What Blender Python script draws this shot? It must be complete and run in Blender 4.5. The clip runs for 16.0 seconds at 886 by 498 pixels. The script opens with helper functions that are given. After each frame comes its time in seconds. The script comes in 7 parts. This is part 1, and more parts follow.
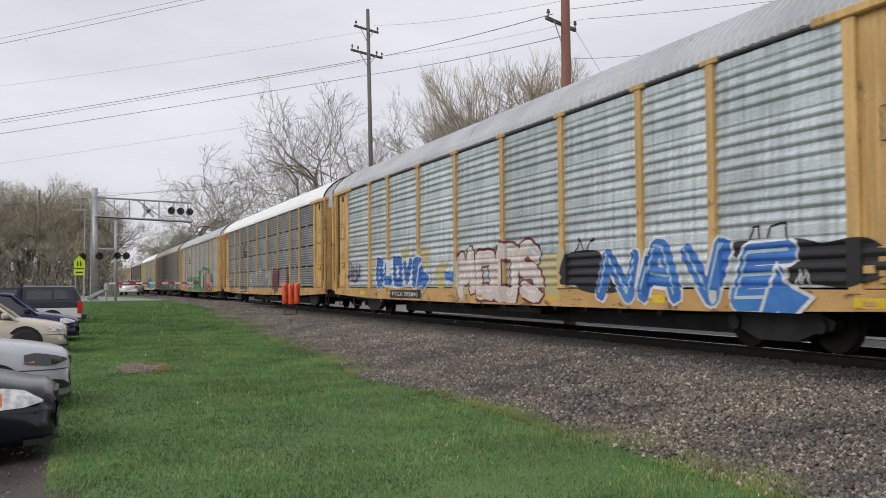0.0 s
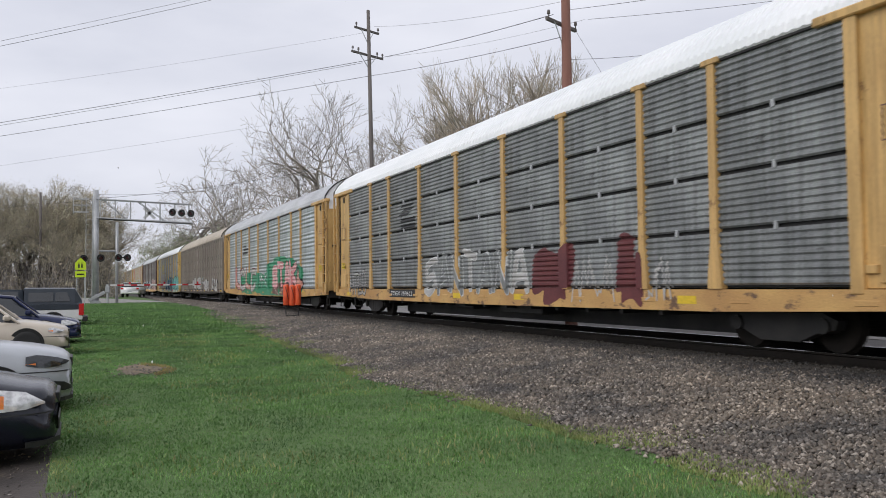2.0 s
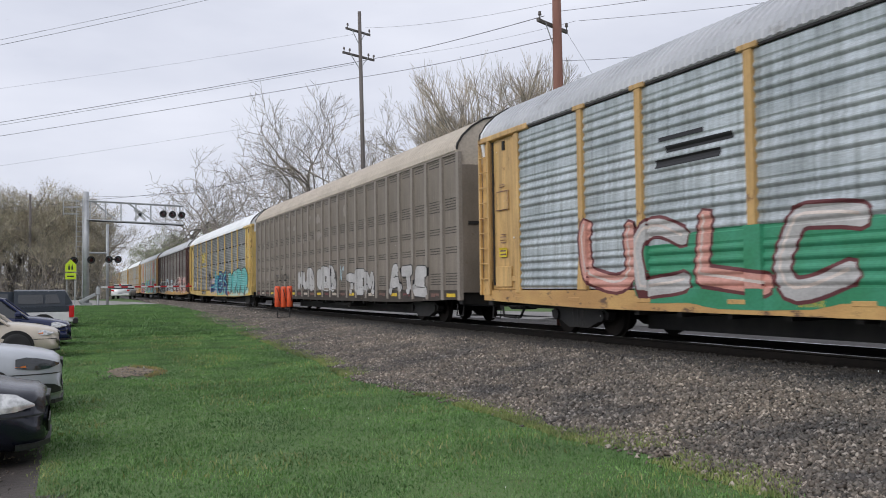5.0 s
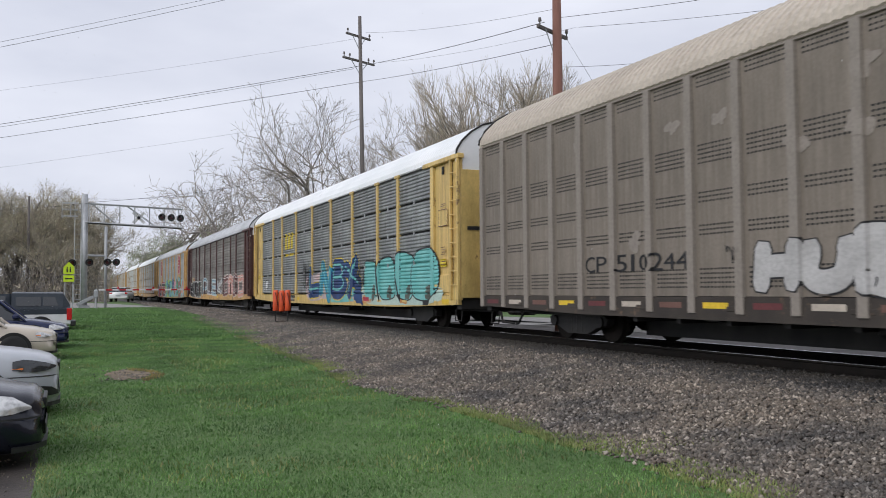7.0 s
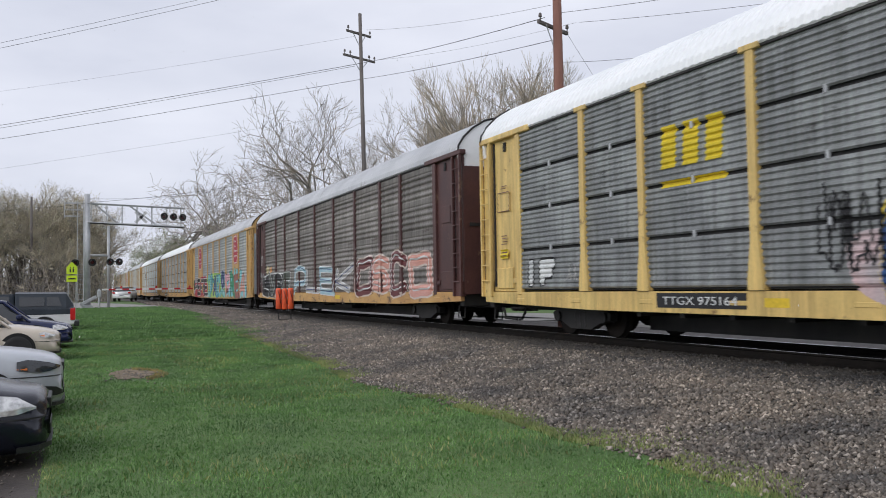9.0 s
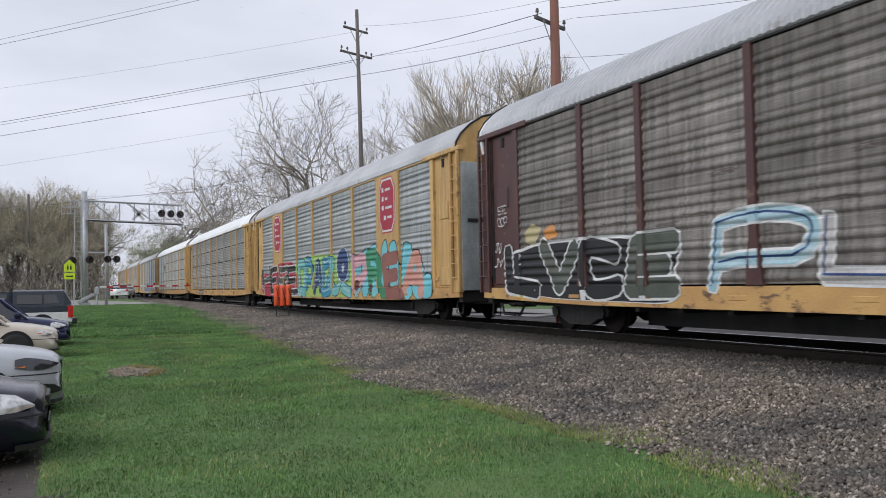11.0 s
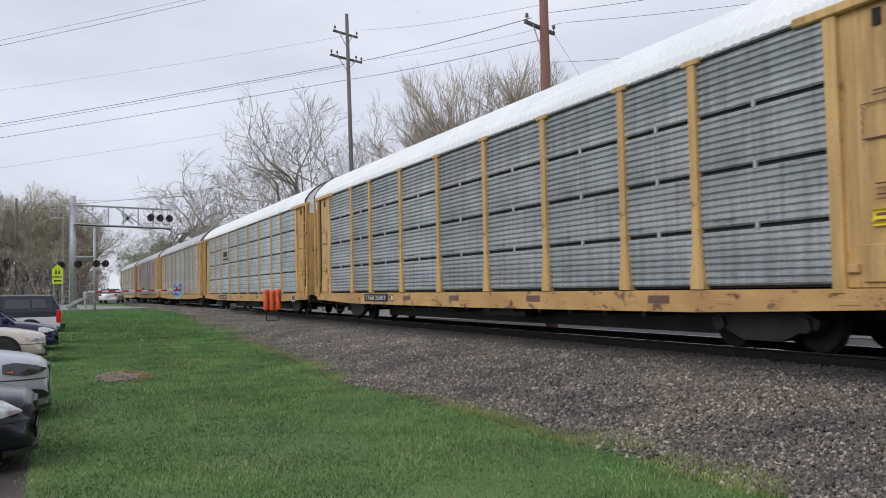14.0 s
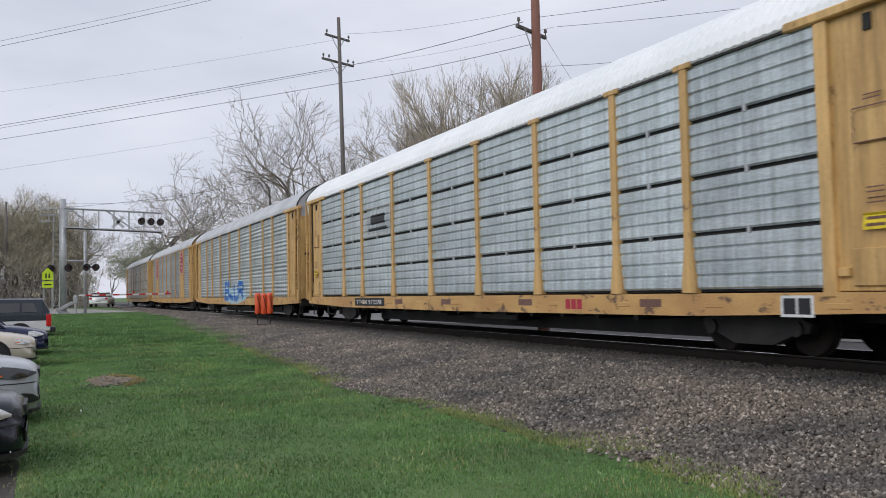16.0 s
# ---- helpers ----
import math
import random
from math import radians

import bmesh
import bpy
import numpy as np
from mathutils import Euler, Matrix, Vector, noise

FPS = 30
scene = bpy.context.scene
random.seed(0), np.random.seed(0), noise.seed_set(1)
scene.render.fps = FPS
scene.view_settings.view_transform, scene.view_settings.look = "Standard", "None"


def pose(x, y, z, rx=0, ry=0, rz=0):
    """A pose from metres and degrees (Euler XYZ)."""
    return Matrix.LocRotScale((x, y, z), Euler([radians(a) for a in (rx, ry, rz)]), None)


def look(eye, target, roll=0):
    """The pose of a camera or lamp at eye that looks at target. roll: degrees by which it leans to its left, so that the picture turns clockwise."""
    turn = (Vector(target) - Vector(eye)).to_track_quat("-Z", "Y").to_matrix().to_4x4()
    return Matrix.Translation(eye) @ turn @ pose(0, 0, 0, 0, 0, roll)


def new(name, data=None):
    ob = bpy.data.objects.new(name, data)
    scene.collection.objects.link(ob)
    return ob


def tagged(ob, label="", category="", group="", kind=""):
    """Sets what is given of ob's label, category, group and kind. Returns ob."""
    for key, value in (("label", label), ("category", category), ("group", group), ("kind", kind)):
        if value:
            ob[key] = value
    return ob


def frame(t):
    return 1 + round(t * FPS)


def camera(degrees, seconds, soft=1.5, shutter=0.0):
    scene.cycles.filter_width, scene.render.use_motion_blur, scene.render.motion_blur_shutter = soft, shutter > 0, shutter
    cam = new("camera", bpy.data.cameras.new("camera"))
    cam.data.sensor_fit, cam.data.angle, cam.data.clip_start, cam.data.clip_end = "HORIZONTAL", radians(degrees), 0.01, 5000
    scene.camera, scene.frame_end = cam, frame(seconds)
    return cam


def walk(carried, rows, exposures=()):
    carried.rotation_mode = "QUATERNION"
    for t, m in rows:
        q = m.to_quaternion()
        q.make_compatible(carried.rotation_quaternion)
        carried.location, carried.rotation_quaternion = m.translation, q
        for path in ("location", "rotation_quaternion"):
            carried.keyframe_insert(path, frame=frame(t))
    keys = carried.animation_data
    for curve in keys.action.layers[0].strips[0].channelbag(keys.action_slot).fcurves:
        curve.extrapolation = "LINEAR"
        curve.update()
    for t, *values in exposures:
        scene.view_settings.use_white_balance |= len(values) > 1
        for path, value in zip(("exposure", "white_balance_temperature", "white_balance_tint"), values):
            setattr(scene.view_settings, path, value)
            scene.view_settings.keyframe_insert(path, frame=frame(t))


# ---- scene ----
EYE = Vector((0.0, 0.0, 1.70))
cam = camera(54.3, 16.0, soft=0.95, shutter=0.12)
# seconds, heading to the right of the track, tilt up, lean (degrees): a hand-held phone, standing still
TURNS = [
    (0, 22.93, 2.30, -0.50), (0.5, 22.87, 2.37, -0.49), (1, 22.83, 2.30, -0.55), (1.5, 22.82, 2.29, -0.60),
    (2, 22.86, 2.36, -0.66), (2.5, 22.97, 2.41, -0.72), (3, 23.15, 2.43, -0.76), (3.5, 23.30, 2.45, -0.79),
    (4, 23.40, 2.37, -0.81), (6.5, 23.41, 2.64, -0.58), (7, 23.51, 2.77, -0.38), (7.5, 23.67, 2.99, -0.26),
    (8, 23.67, 2.96, -0.45), (8.5, 23.53, 2.68, -0.70), (9, 23.35, 2.55, -0.90), (11.5, 23.58, 2.25, -1.21),
    (12, 23.73, 2.40, -1.24), (12.5, 23.81, 2.42, -1.17), (13, 23.91, 2.34, -1.13), (13.5, 24.00, 2.40, -1.09),
    (14, 24.15, 2.55, -1.20), (14.5, 24.32, 2.65, -1.26), (15, 24.41, 2.70, -1.26), (15.5, 24.53, 2.79, -1.20),
    (16, 24.70, 2.78, -1.21)]


def heading(yaw, tilt, lean):
    a, b = radians(yaw), radians(tilt)
    way = Vector((math.sin(a) * math.cos(b), math.cos(a) * math.cos(b), math.sin(b)))
    return look(EYE, EYE + way * 50, lean)


walk(cam, [(t, heading(a, b, c)) for t, a, b, c in TURNS],
     [(0, 0.0, 6650, 10), (2.0, 0.02, 6450, 10), (4.0, 0.03, 6330, 10), (9.0, 0.02, 6300, 10), (12.0, 0.04, 6280, 10), (14.0, 0.0, 6250, 10), (15.5, 0.03, 6280, 10), (16, -0.08, 6280, 10)])

# ---- light ----
world = bpy.data.worlds.new("overcast")
scene.world = world
world.use_nodes = True
wn, wl = world.node_tree.nodes, world.node_tree.links
wn.clear()
w_out, w_bg = wn.new("ShaderNodeOutputWorld"), wn.new("ShaderNodeBackground")
w_sky = wn.new("ShaderNodeTexSky")
w_sky.sky_type, w_sky.sun_disc = "NISHITA", False
w_sky.sun_elevation, w_sky.sun_rotation = radians(35), radians(-67)
w_tc, w_map, w_noise, w_ramp = (wn.new("ShaderNodeTexCoord"), wn.new("ShaderNodeMapping"), wn.new("ShaderNodeTexNoise"), wn.new("ShaderNodeValToRGB"))
w_map.inputs["Scale"].default_value = (1.6, 1.6, 5.0)
w_noise.inputs["Scale"].default_value, w_noise.inputs["Detail"].default_value = 1.7, 5
w_noise.inputs["Roughness"].default_value = 0.5
w_ramp.color_ramp.elements[0].position, w_ramp.color_ramp.elements[0].color = 0.32, (0.655, 0.67, 0.755, 1)
w_ramp.color_ramp.elements[1].position, w_ramp.color_ramp.elements[1].color = 0.70, (0.855, 0.86, 0.93, 1)
w_mix = wn.new("ShaderNodeMixRGB")
w_mix.inputs["Fac"].default_value = 0.94
w_scale = wn.new("ShaderNodeMixRGB")
w_scale.blend_type = "MULTIPLY"
w_scale.inputs["Fac"].default_value, w_scale.inputs["Color2"].default_value = 1.0, (0.1, 0.1, 0.1, 1)
wl.new(w_sky.outputs["Color"], w_scale.inputs["Color1"])
wl.new(w_tc.outputs["Generated"], w_map.inputs["Vector"])
wl.new(w_map.outputs["Vector"], w_noise.inputs["Vector"])
wl.new(w_noise.outputs["Fac"], w_ramp.inputs["Fac"])
wl.new(w_scale.outputs["Color"], w_mix.inputs["Color1"])
wl.new(w_ramp.outputs["Color"], w_mix.inputs["Color2"])
wl.new(w_mix.outputs["Color"], w_bg.inputs["Color"])
w_bg.inputs["Strength"].default_value = 1.04
wl.new(w_bg.outputs["Background"], w_out.inputs["Surface"])
sun = new("sun", bpy.data.lights.new("sun", "SUN"))
sun.data.energy, sun.data.angle, sun.data.color = 1.5, radians(45), (1.0, 0.97, 0.93)
sun.matrix_world = look((-70, 0, 52), (0, 30, 0))
scene.view_settings.exposure = 0.0


# ---- materials ----
def mat(name, c1, c2=None, rough=0.6, metal=0.0, scale=3.0, stretch=(1, 1, 1), bump=0.0, fine=40.0, c3=None, cover=0.0, spec=0.5, grain_mix=0.45, streak=0.0, rand=0.0):
    """Two tones in broad patches (c1, c2), fine grain in the relief, and spots of c3 over the part cover."""
    m = bpy.data.materials.new(name)
    m.use_nodes = True
    n, l = m.node_tree.nodes, m.node_tree.links
    b = n["Principled BSDF"]
    b.inputs["Roughness"].default_value, b.inputs["Metallic"].default_value = rough, metal
    b.inputs["Specular IOR Level"].default_value = spec
    c2 = c2 or tuple(v * 0.8 for v in c1)
    tc, mp = n.new("ShaderNodeTexCoord"), n.new("ShaderNodeMapping")
    mp.inputs["Scale"].default_value = stretch
    l.new(tc.outputs["Object"], mp.inputs["Vector"])
    big, small = n.new("ShaderNodeTexNoise"), n.new("ShaderNodeTexNoise")
    for q, s in ((big, scale), (small, fine)):
        q.inputs["Scale"].default_value, q.inputs["Detail"].default_value = s, 5
        l.new(mp.outputs["Vector"], q.inputs["Vector"])
    ramp = n.new("ShaderNodeValToRGB")
    ramp.color_ramp.elements[0].position, ramp.color_ramp.elements[0].color = 0.35, (*c1, 1)
    ramp.color_ramp.elements[1].position, ramp.color_ramp.elements[1].color = 0.65, (*c2, 1)
    l.new(big.outputs["Fac"], ramp.inputs["Fac"])
    col = ramp.outputs["Color"]
    grain = n.new("ShaderNodeMixRGB")
    grain.blend_type = "MULTIPLY"
    grain.inputs["Fac"].default_value = grain_mix
    gr = n.new("ShaderNodeValToRGB")
    gr.color_ramp.elements[0].position, gr.color_ramp.elements[0].color = 0.3, (0.55, 0.55, 0.55, 1)
    gr.color_ramp.elements[1].position, gr.color_ramp.elements[1].color = 0.62, (1, 1, 1, 1)
    l.new(small.outputs["Fac"], gr.inputs["Fac"])
    l.new(col, grain.inputs["Color1"])
    l.new(gr.outputs["Color"], grain.inputs["Color2"])
    col = grain.outputs["Color"]
    if c3:
        sp, st = n.new("ShaderNodeTexNoise"), n.new("ShaderNodeMath")
        sp.inputs["Scale"].default_value, sp.inputs["Detail"].default_value, sp.inputs["Roughness"].default_value = scale * 2.3, 8, 0.7
        l.new(mp.outputs["Vector"], sp.inputs["Vector"])
        rr = n.new("ShaderNodeValToRGB")
        rr.color_ramp.elements[0].position, rr.color_ramp.elements[1].position = 0.64 - 0.3 * cover, 0.70 - 0.3 * cover
        l.new(sp.outputs["Fac"], rr.inputs["Fac"])
        mx = n.new("ShaderNodeMixRGB")
        mx.inputs["Color2"].default_value = (*c3, 1)
        l.new(rr.outputs["Color"], mx.inputs["Fac"])
        l.new(col, mx.inputs["Color1"])
        col = mx.outputs["Color"]
    if streak:
        # dirt that the rain has washed down the side
        sm, sn, sr, sx = n.new("ShaderNodeMapping"), n.new("ShaderNodeTexNoise"), n.new("ShaderNodeValToRGB"), n.new("ShaderNodeMixRGB")
        sm.inputs["Scale"].default_value = (1, 5.0, 0.35)
        sn.inputs["Scale"].default_value, sn.inputs["Detail"].default_value, sn.inputs["Roughness"].default_value = 1.6, 6, 0.65
        l.new(tc.outputs["Object"], sm.inputs["Vector"])
        l.new(sm.outputs["Vector"], sn.inputs["Vector"])
        sr.color_ramp.elements[0].position, sr.color_ramp.elements[0].color = 0.36, (1 - streak, 1 - streak, 1 - streak * 1.05, 1)
        sr.color_ramp.elements[1].position, sr.color_ramp.elements[1].color = 0.60, (1.08, 1.08, 1.08, 1)
        l.new(sn.outputs["Fac"], sr.inputs["Fac"])
        sx.blend_type = "MULTIPLY"
        sx.inputs["Fac"].default_value = 1.0
        l.new(col, sx.inputs["Color1"])
        l.new(sr.outputs["Color"], sx.inputs["Color2"])
        col = sx.outputs["Color"]
    if rand:
        oi, hs = n.new("ShaderNodeObjectInfo"), n.new("ShaderNodeHueSaturation")
        mr = n.new("ShaderNodeMapRange")
        mr.inputs["To Min"].default_value, mr.inputs["To Max"].default_value = 1 - rand, 1 + rand
        l.new(oi.outputs["Random"], mr.inputs["Value"])
        l.new(mr.outputs["Result"], hs.inputs["Value"])
        l.new(col, hs.inputs["Color"])
        col = hs.outputs["Color"]
    l.new(col, b.inputs["Base Color"])
    if bump:
        bp = n.new("ShaderNodeBump")
        bp.inputs["Strength"].default_value, bp.inputs["Distance"].default_value = bump, 0.02
        l.new(small.outputs["Fac"], bp.inputs["Height"])
        l.new(bp.outputs["Normal"], b.inputs["Normal"])
    return m


def island_mat(name, cols, rough=0.8, bump=0.0, trans=0.0):
    """A mass of small pieces, each with a tone of its own."""
    m = bpy.data.materials.new(name)
    m.use_nodes = True
    n, l = m.node_tree.nodes, m.node_tree.links
    b = n["Principled BSDF"]
    b.inputs["Roughness"].default_value = rough
    geo, ramp = n.new("ShaderNodeNewGeometry"), n.new("ShaderNodeValToRGB")
    e = ramp.color_ramp.elements
    while len(e) < len(cols):
        e.new(0.5)
    for i, c in enumerate(cols):
        e[i].position, e[i].color = i / (len(cols) - 1), (*c, 1)
    l.new(geo.outputs["Random Per Island"], ramp.inputs["Fac"])
    tc, ns, mx = n.new("ShaderNodeTexCoord"), n.new("ShaderNodeTexNoise"), n.new("ShaderNodeMixRGB")
    ns.inputs["Scale"].default_value, ns.inputs["Detail"].default_value, ns.inputs["Roughness"].default_value = 0.7, 7, 0.68
    l.new(tc.outputs["Object"], ns.inputs["Vector"])
    rr = n.new("ShaderNodeValToRGB")
    rr.color_ramp.elements[0].position, rr.color_ramp.elements[0].color = 0.35, (0.52, 0.54, 0.56, 1)
    rr.color_ramp.elements[1].position, rr.color_ramp.elements[1].color = 0.65, (1.32, 1.24, 1.10, 1)
    l.new(ns.outputs["Fac"], rr.inputs["Fac"])
    mx.blend_type = "MULTIPLY"
    mx.inputs["Fac"].default_value = 1.0
    l.new(ramp.outputs["Color"], mx.inputs["Color1"])
    l.new(rr.outputs["Color"], mx.inputs["Color2"])
    l.new(mx.outputs["Color"], b.inputs["Base Color"])
    if trans:
        b.inputs["Subsurface Weight"].default_value = 0.0
    return m


def flat(name, c, rough=0.6, metal=0.0, glow=0.0):
    return mat(name, c, tuple(v * 0.88 for v in c), rough, metal, 4.0) if not glow else glow_mat(name, c, glow)


def glow_mat(name, c, power):
    m = bpy.data.materials.new(name)
    m.use_nodes = True
    b = m.node_tree.nodes["Principled BSDF"]
    b.inputs["Base Color"].default_value = (*c, 1)
    b.inputs["Emission Color"].default_value = (*c, 1)
    b.inputs["Emission Strength"].default_value = power
    return m


M_GALV = mat("galvanized_steel", (0.42, 0.47, 0.49), (0.58, 0.63, 0.65), 0.4, 0.45, 0.9, (1, 0.4, 2.4), 0.1, 18, (0.24, 0.28, 0.30), 0.03, streak=0.35, rand=0.1)
M_GALV_PALE = mat("pale_galvanized_steel", (0.48, 0.545, 0.565), (0.63, 0.69, 0.71), 0.4, 0.45, 0.9, (1, 0.4, 2.4), 0.1, 18, (0.33, 0.38, 0.41), 0.04, streak=0.3, rand=0.1)
M_GREY_PANEL = mat("weathered_grey_panel", (0.23, 0.24, 0.245), (0.35, 0.365, 0.365), 0.45, 0.35, 0.8, (1, 1, 1.5), 0.1, 20, (0.12, 0.12, 0.12), 0.02, streak=0.35, rand=0.12)
M_MID_PANEL = mat("mid_grey_panel", (0.33, 0.355, 0.365), (0.47, 0.495, 0.50), 0.45, 0.35, 0.8, (1, 0.4, 2.4), 0.1, 20, (0.2, 0.2, 0.2), 0.02, streak=0.3, rand=0.12)
M_BROWN_PANEL = mat("grimy_brown_grey_panel", (0.165, 0.15, 0.138), (0.29, 0.27, 0.25), 0.6, 0.15, 0.8, (1, 0.4, 2.4), 0.1, 20, (0.10, 0.08, 0.07), 0.15, streak=0.5, rand=0.12)
M_YELLOW = mat("ochre_yellow_paint", (0.62, 0.40, 0.155), (0.53, 0.325, 0.12), 0.5, 0, 1.2, (1, 1, 0.7), 0.05, 22, (0.20, 0.10, 0.04), 0.10, grain_mix=0.25, streak=0.3, rand=0.06)
M_LEMON = mat("lemon_yellow_paint", (0.70, 0.51, 0.18), (0.62, 0.43, 0.15), 0.5, 0, 1.2, (1, 1, 0.7), 0.05, 22, (0.20, 0.12, 0.05), 0.10, grain_mix=0.25, streak=0.3, rand=0.05)
M_SILL = mat("worn_rusty_ochre_sill_paint", (0.58, 0.36, 0.13), (0.45, 0.255, 0.095), 0.6, 0, 0.9, (1, 1, 2.0), 0.1, 22, (0.13, 0.075, 0.045), 0.28, grain_mix=0.4)
M_GRIME = mat("dark_grimy_sill_paint", (0.035, 0.028, 0.023), (0.06, 0.048, 0.038), 0.7, 0, 1.5, bump=0.1, c3=(0.12, 0.08, 0.05), cover=0.1)
M_RAILWEB = mat("dark_rail_web", (0.010, 0.009, 0.008), (0.016, 0.013, 0.011), 0.8, 0.0, 3.0, spec=0.15)
M_MAROON = mat("maroon_paint", (0.09, 0.035, 0.03), (0.06, 0.025, 0.025), 0.5, 0, 1.2, (1, 1, 0.7), 0.05, 22, (0.16, 0.10, 0.07), 0.12)
M_TAUPE = mat("dusty_taupe_paint", (0.185, 0.157, 0.127), (0.23, 0.196, 0.16), 0.65, 0, 0.7, (1, 1, 1), 0.05, 20, (0.15, 0.12, 0.09), 0.1, grain_mix=0.3, streak=0.2, rand=0.05)
M_TAUPE_POST = mat("pale_taupe_paint", (0.285, 0.25, 0.215), (0.24, 0.21, 0.178), 0.6, 0, 1.0, (1, 1, 1), 0.05, 20)
M_ROOF_WHITE = mat("white_roof_paint", (0.84, 0.85, 0.86), (0.76, 0.78, 0.79), 0.45, 0.0, 0.7, (1, 1, 1), 0.02, 14, (0.66, 0.65, 0.63), 0.0, grain_mix=0.07)
M_ROOF_GREY = mat("grey_galvanized_roof", (0.40, 0.41, 0.43), (0.50, 0.51, 0.53), 0.5, 0.2, 0.7, (1, 1, 1), 0.05, 14, (0.30, 0.30, 0.30), 0.1, grain_mix=0.15)
M_ROOF_TAUPE = mat("dusty_beige_roof", (0.54, 0.475, 0.395), (0.46, 0.40, 0.33), 0.6, 0, 0.8, (1, 1, 1), 0.05, 14)
M_BLACK = mat("black_grimy_steel", (0.012, 0.012, 0.013), (0.03, 0.028, 0.026), 0.6, 0.2, 2.0, bump=0.1)
M_DARK = mat("dark_gap", (0.010, 0.010, 0.010), (0.018, 0.018, 0.018), 0.8)
M_RUST = mat("brown_rusted_iron", (0.05, 0.032, 0.022), (0.085, 0.05, 0.03), 0.7, 0.2, 3.0, bump=0.1)
M_RAILTOP = mat("polished_rail_steel", (0.55, 0.55, 0.56), (0.45, 0.45, 0.46), 0.22, 1.0, 3.0)
M_WOODTIE = mat("creosoted_timber", (0.035, 0.028, 0.022), (0.06, 0.05, 0.04), 0.8, 0, 2.0, (1, 6, 6), 0.3)
M_GALV_POST = mat("galvanized_tube", (0.50, 0.51, 0.52), (0.40, 0.41, 0.42), 0.45, 0.4, 2.0)
M_WHITE = mat("white_paint", (0.78, 0.78, 0.77), (0.70, 0.70, 0.69), 0.45, 0, 2.0)
M_POLE_GREY = mat("weathered_grey_pole_timber", (0.11, 0.095, 0.09), (0.17, 0.15, 0.14), 0.85, 0, 1.0, (6, 6, 0.4), 0.3)
M_POLE_RED = mat("red_brown_pole_timber", (0.17, 0.075, 0.055), (0.24, 0.115, 0.085), 0.85, 0, 1.0, (6, 6, 0.4), 0.3)
M_WIRE = mat("black_cable", (0.03, 0.03, 0.035), (0.05, 0.05, 0.05), 0.7)
M_ORANGE = mat("orange_plastic", (0.80, 0.12, 0.035), (0.68, 0.09, 0.03), 0.45, 0, 5.0, bump=0.05)
M_LIME = mat("fluorescent_yellow_green", (0.62, 0.80, 0.02), (0.56, 0.74, 0.02), 0.4)
M_RED = mat("red_paint", (0.55, 0.02, 0.03), (0.46, 0.02, 0.025), 0.4)
M_RUBBER = mat("tyre_rubber", (0.015, 0.015, 0.015), (0.025, 0.025, 0.025), 0.8)
M_ALLOY = mat("alloy_wheel", (0.45, 0.46, 0.47), (0.35, 0.36, 0.37), 0.3, 0.9)
M_LAWN = mat("lawn_soil_and_grass", (0.075, 0.14, 0.035), (0.11, 0.18, 0.055), 0.9, 0, 0.5, bump=0.6, fine=30, c3=(0.12, 0.13, 0.045), cover=0.2)
M_BALLAST = mat("wet_ballast_bed", (0.045, 0.04, 0.037), (0.08, 0.072, 0.065), 0.8, 0, 1.0, bump=1.0, fine=25, c3=(0.07, 0.065, 0.06), cover=0.3)
M_DIRT = mat("wet_dirt_and_worn_asphalt", (0.045, 0.038, 0.034), (0.085, 0.07, 0.06), 0.6, 0, 0.9, bump=0.6, fine=18, c3=(0.15, 0.12, 0.09), cover=0.08)
M_ROAD = mat("pale_worn_asphalt", (0.25, 0.24, 0.23), (0.33, 0.32, 0.30), 0.75, 0, 0.5, bump=0.3, fine=30)
# oil stain, with the shade under the train put into the colour too
M_STAIN_SHADE = mat("oiled_and_shaded_track_bed", (0.025, 0.023, 0.022), (0.05, 0.045, 0.04), 0.6, 0, 1.0, bump=1.0, fine=25)


# ---- building helpers ----
def mesh_of(name, verts, faces, mats, idx=None, smooth=False):
    me = bpy.data.meshes.new(name)
    me.from_pydata([tuple(v) for v in verts], [], faces)
    for m in (mats if isinstance(mats, (list, tuple)) else [mats]):
        me.materials.append(m)
    if idx is not None:
        me.polygons.foreach_set("material_index", idx)
    if smooth:
        me.polygons.foreach_set("use_smooth", [True] * len(me.polygons))
    me.update()
    return me


def part(name, data, parent, label="", m=None):
    """Links a mesh or a bmesh's mesh as ONE object under a thing or a part."""
    ob = new(name, data)
    ob.parent = parent
    if m is not None:
        ob.matrix_basis = m
    if label:
        ob["label"] = label
    return ob


def thing(name, label, category, m=None, group="", kind=""):
    ob = new(name)
    ob.empty_display_size = 0.2
    if m is not None:
        ob.matrix_basis = m
    return tagged(ob, label, category, group, kind)


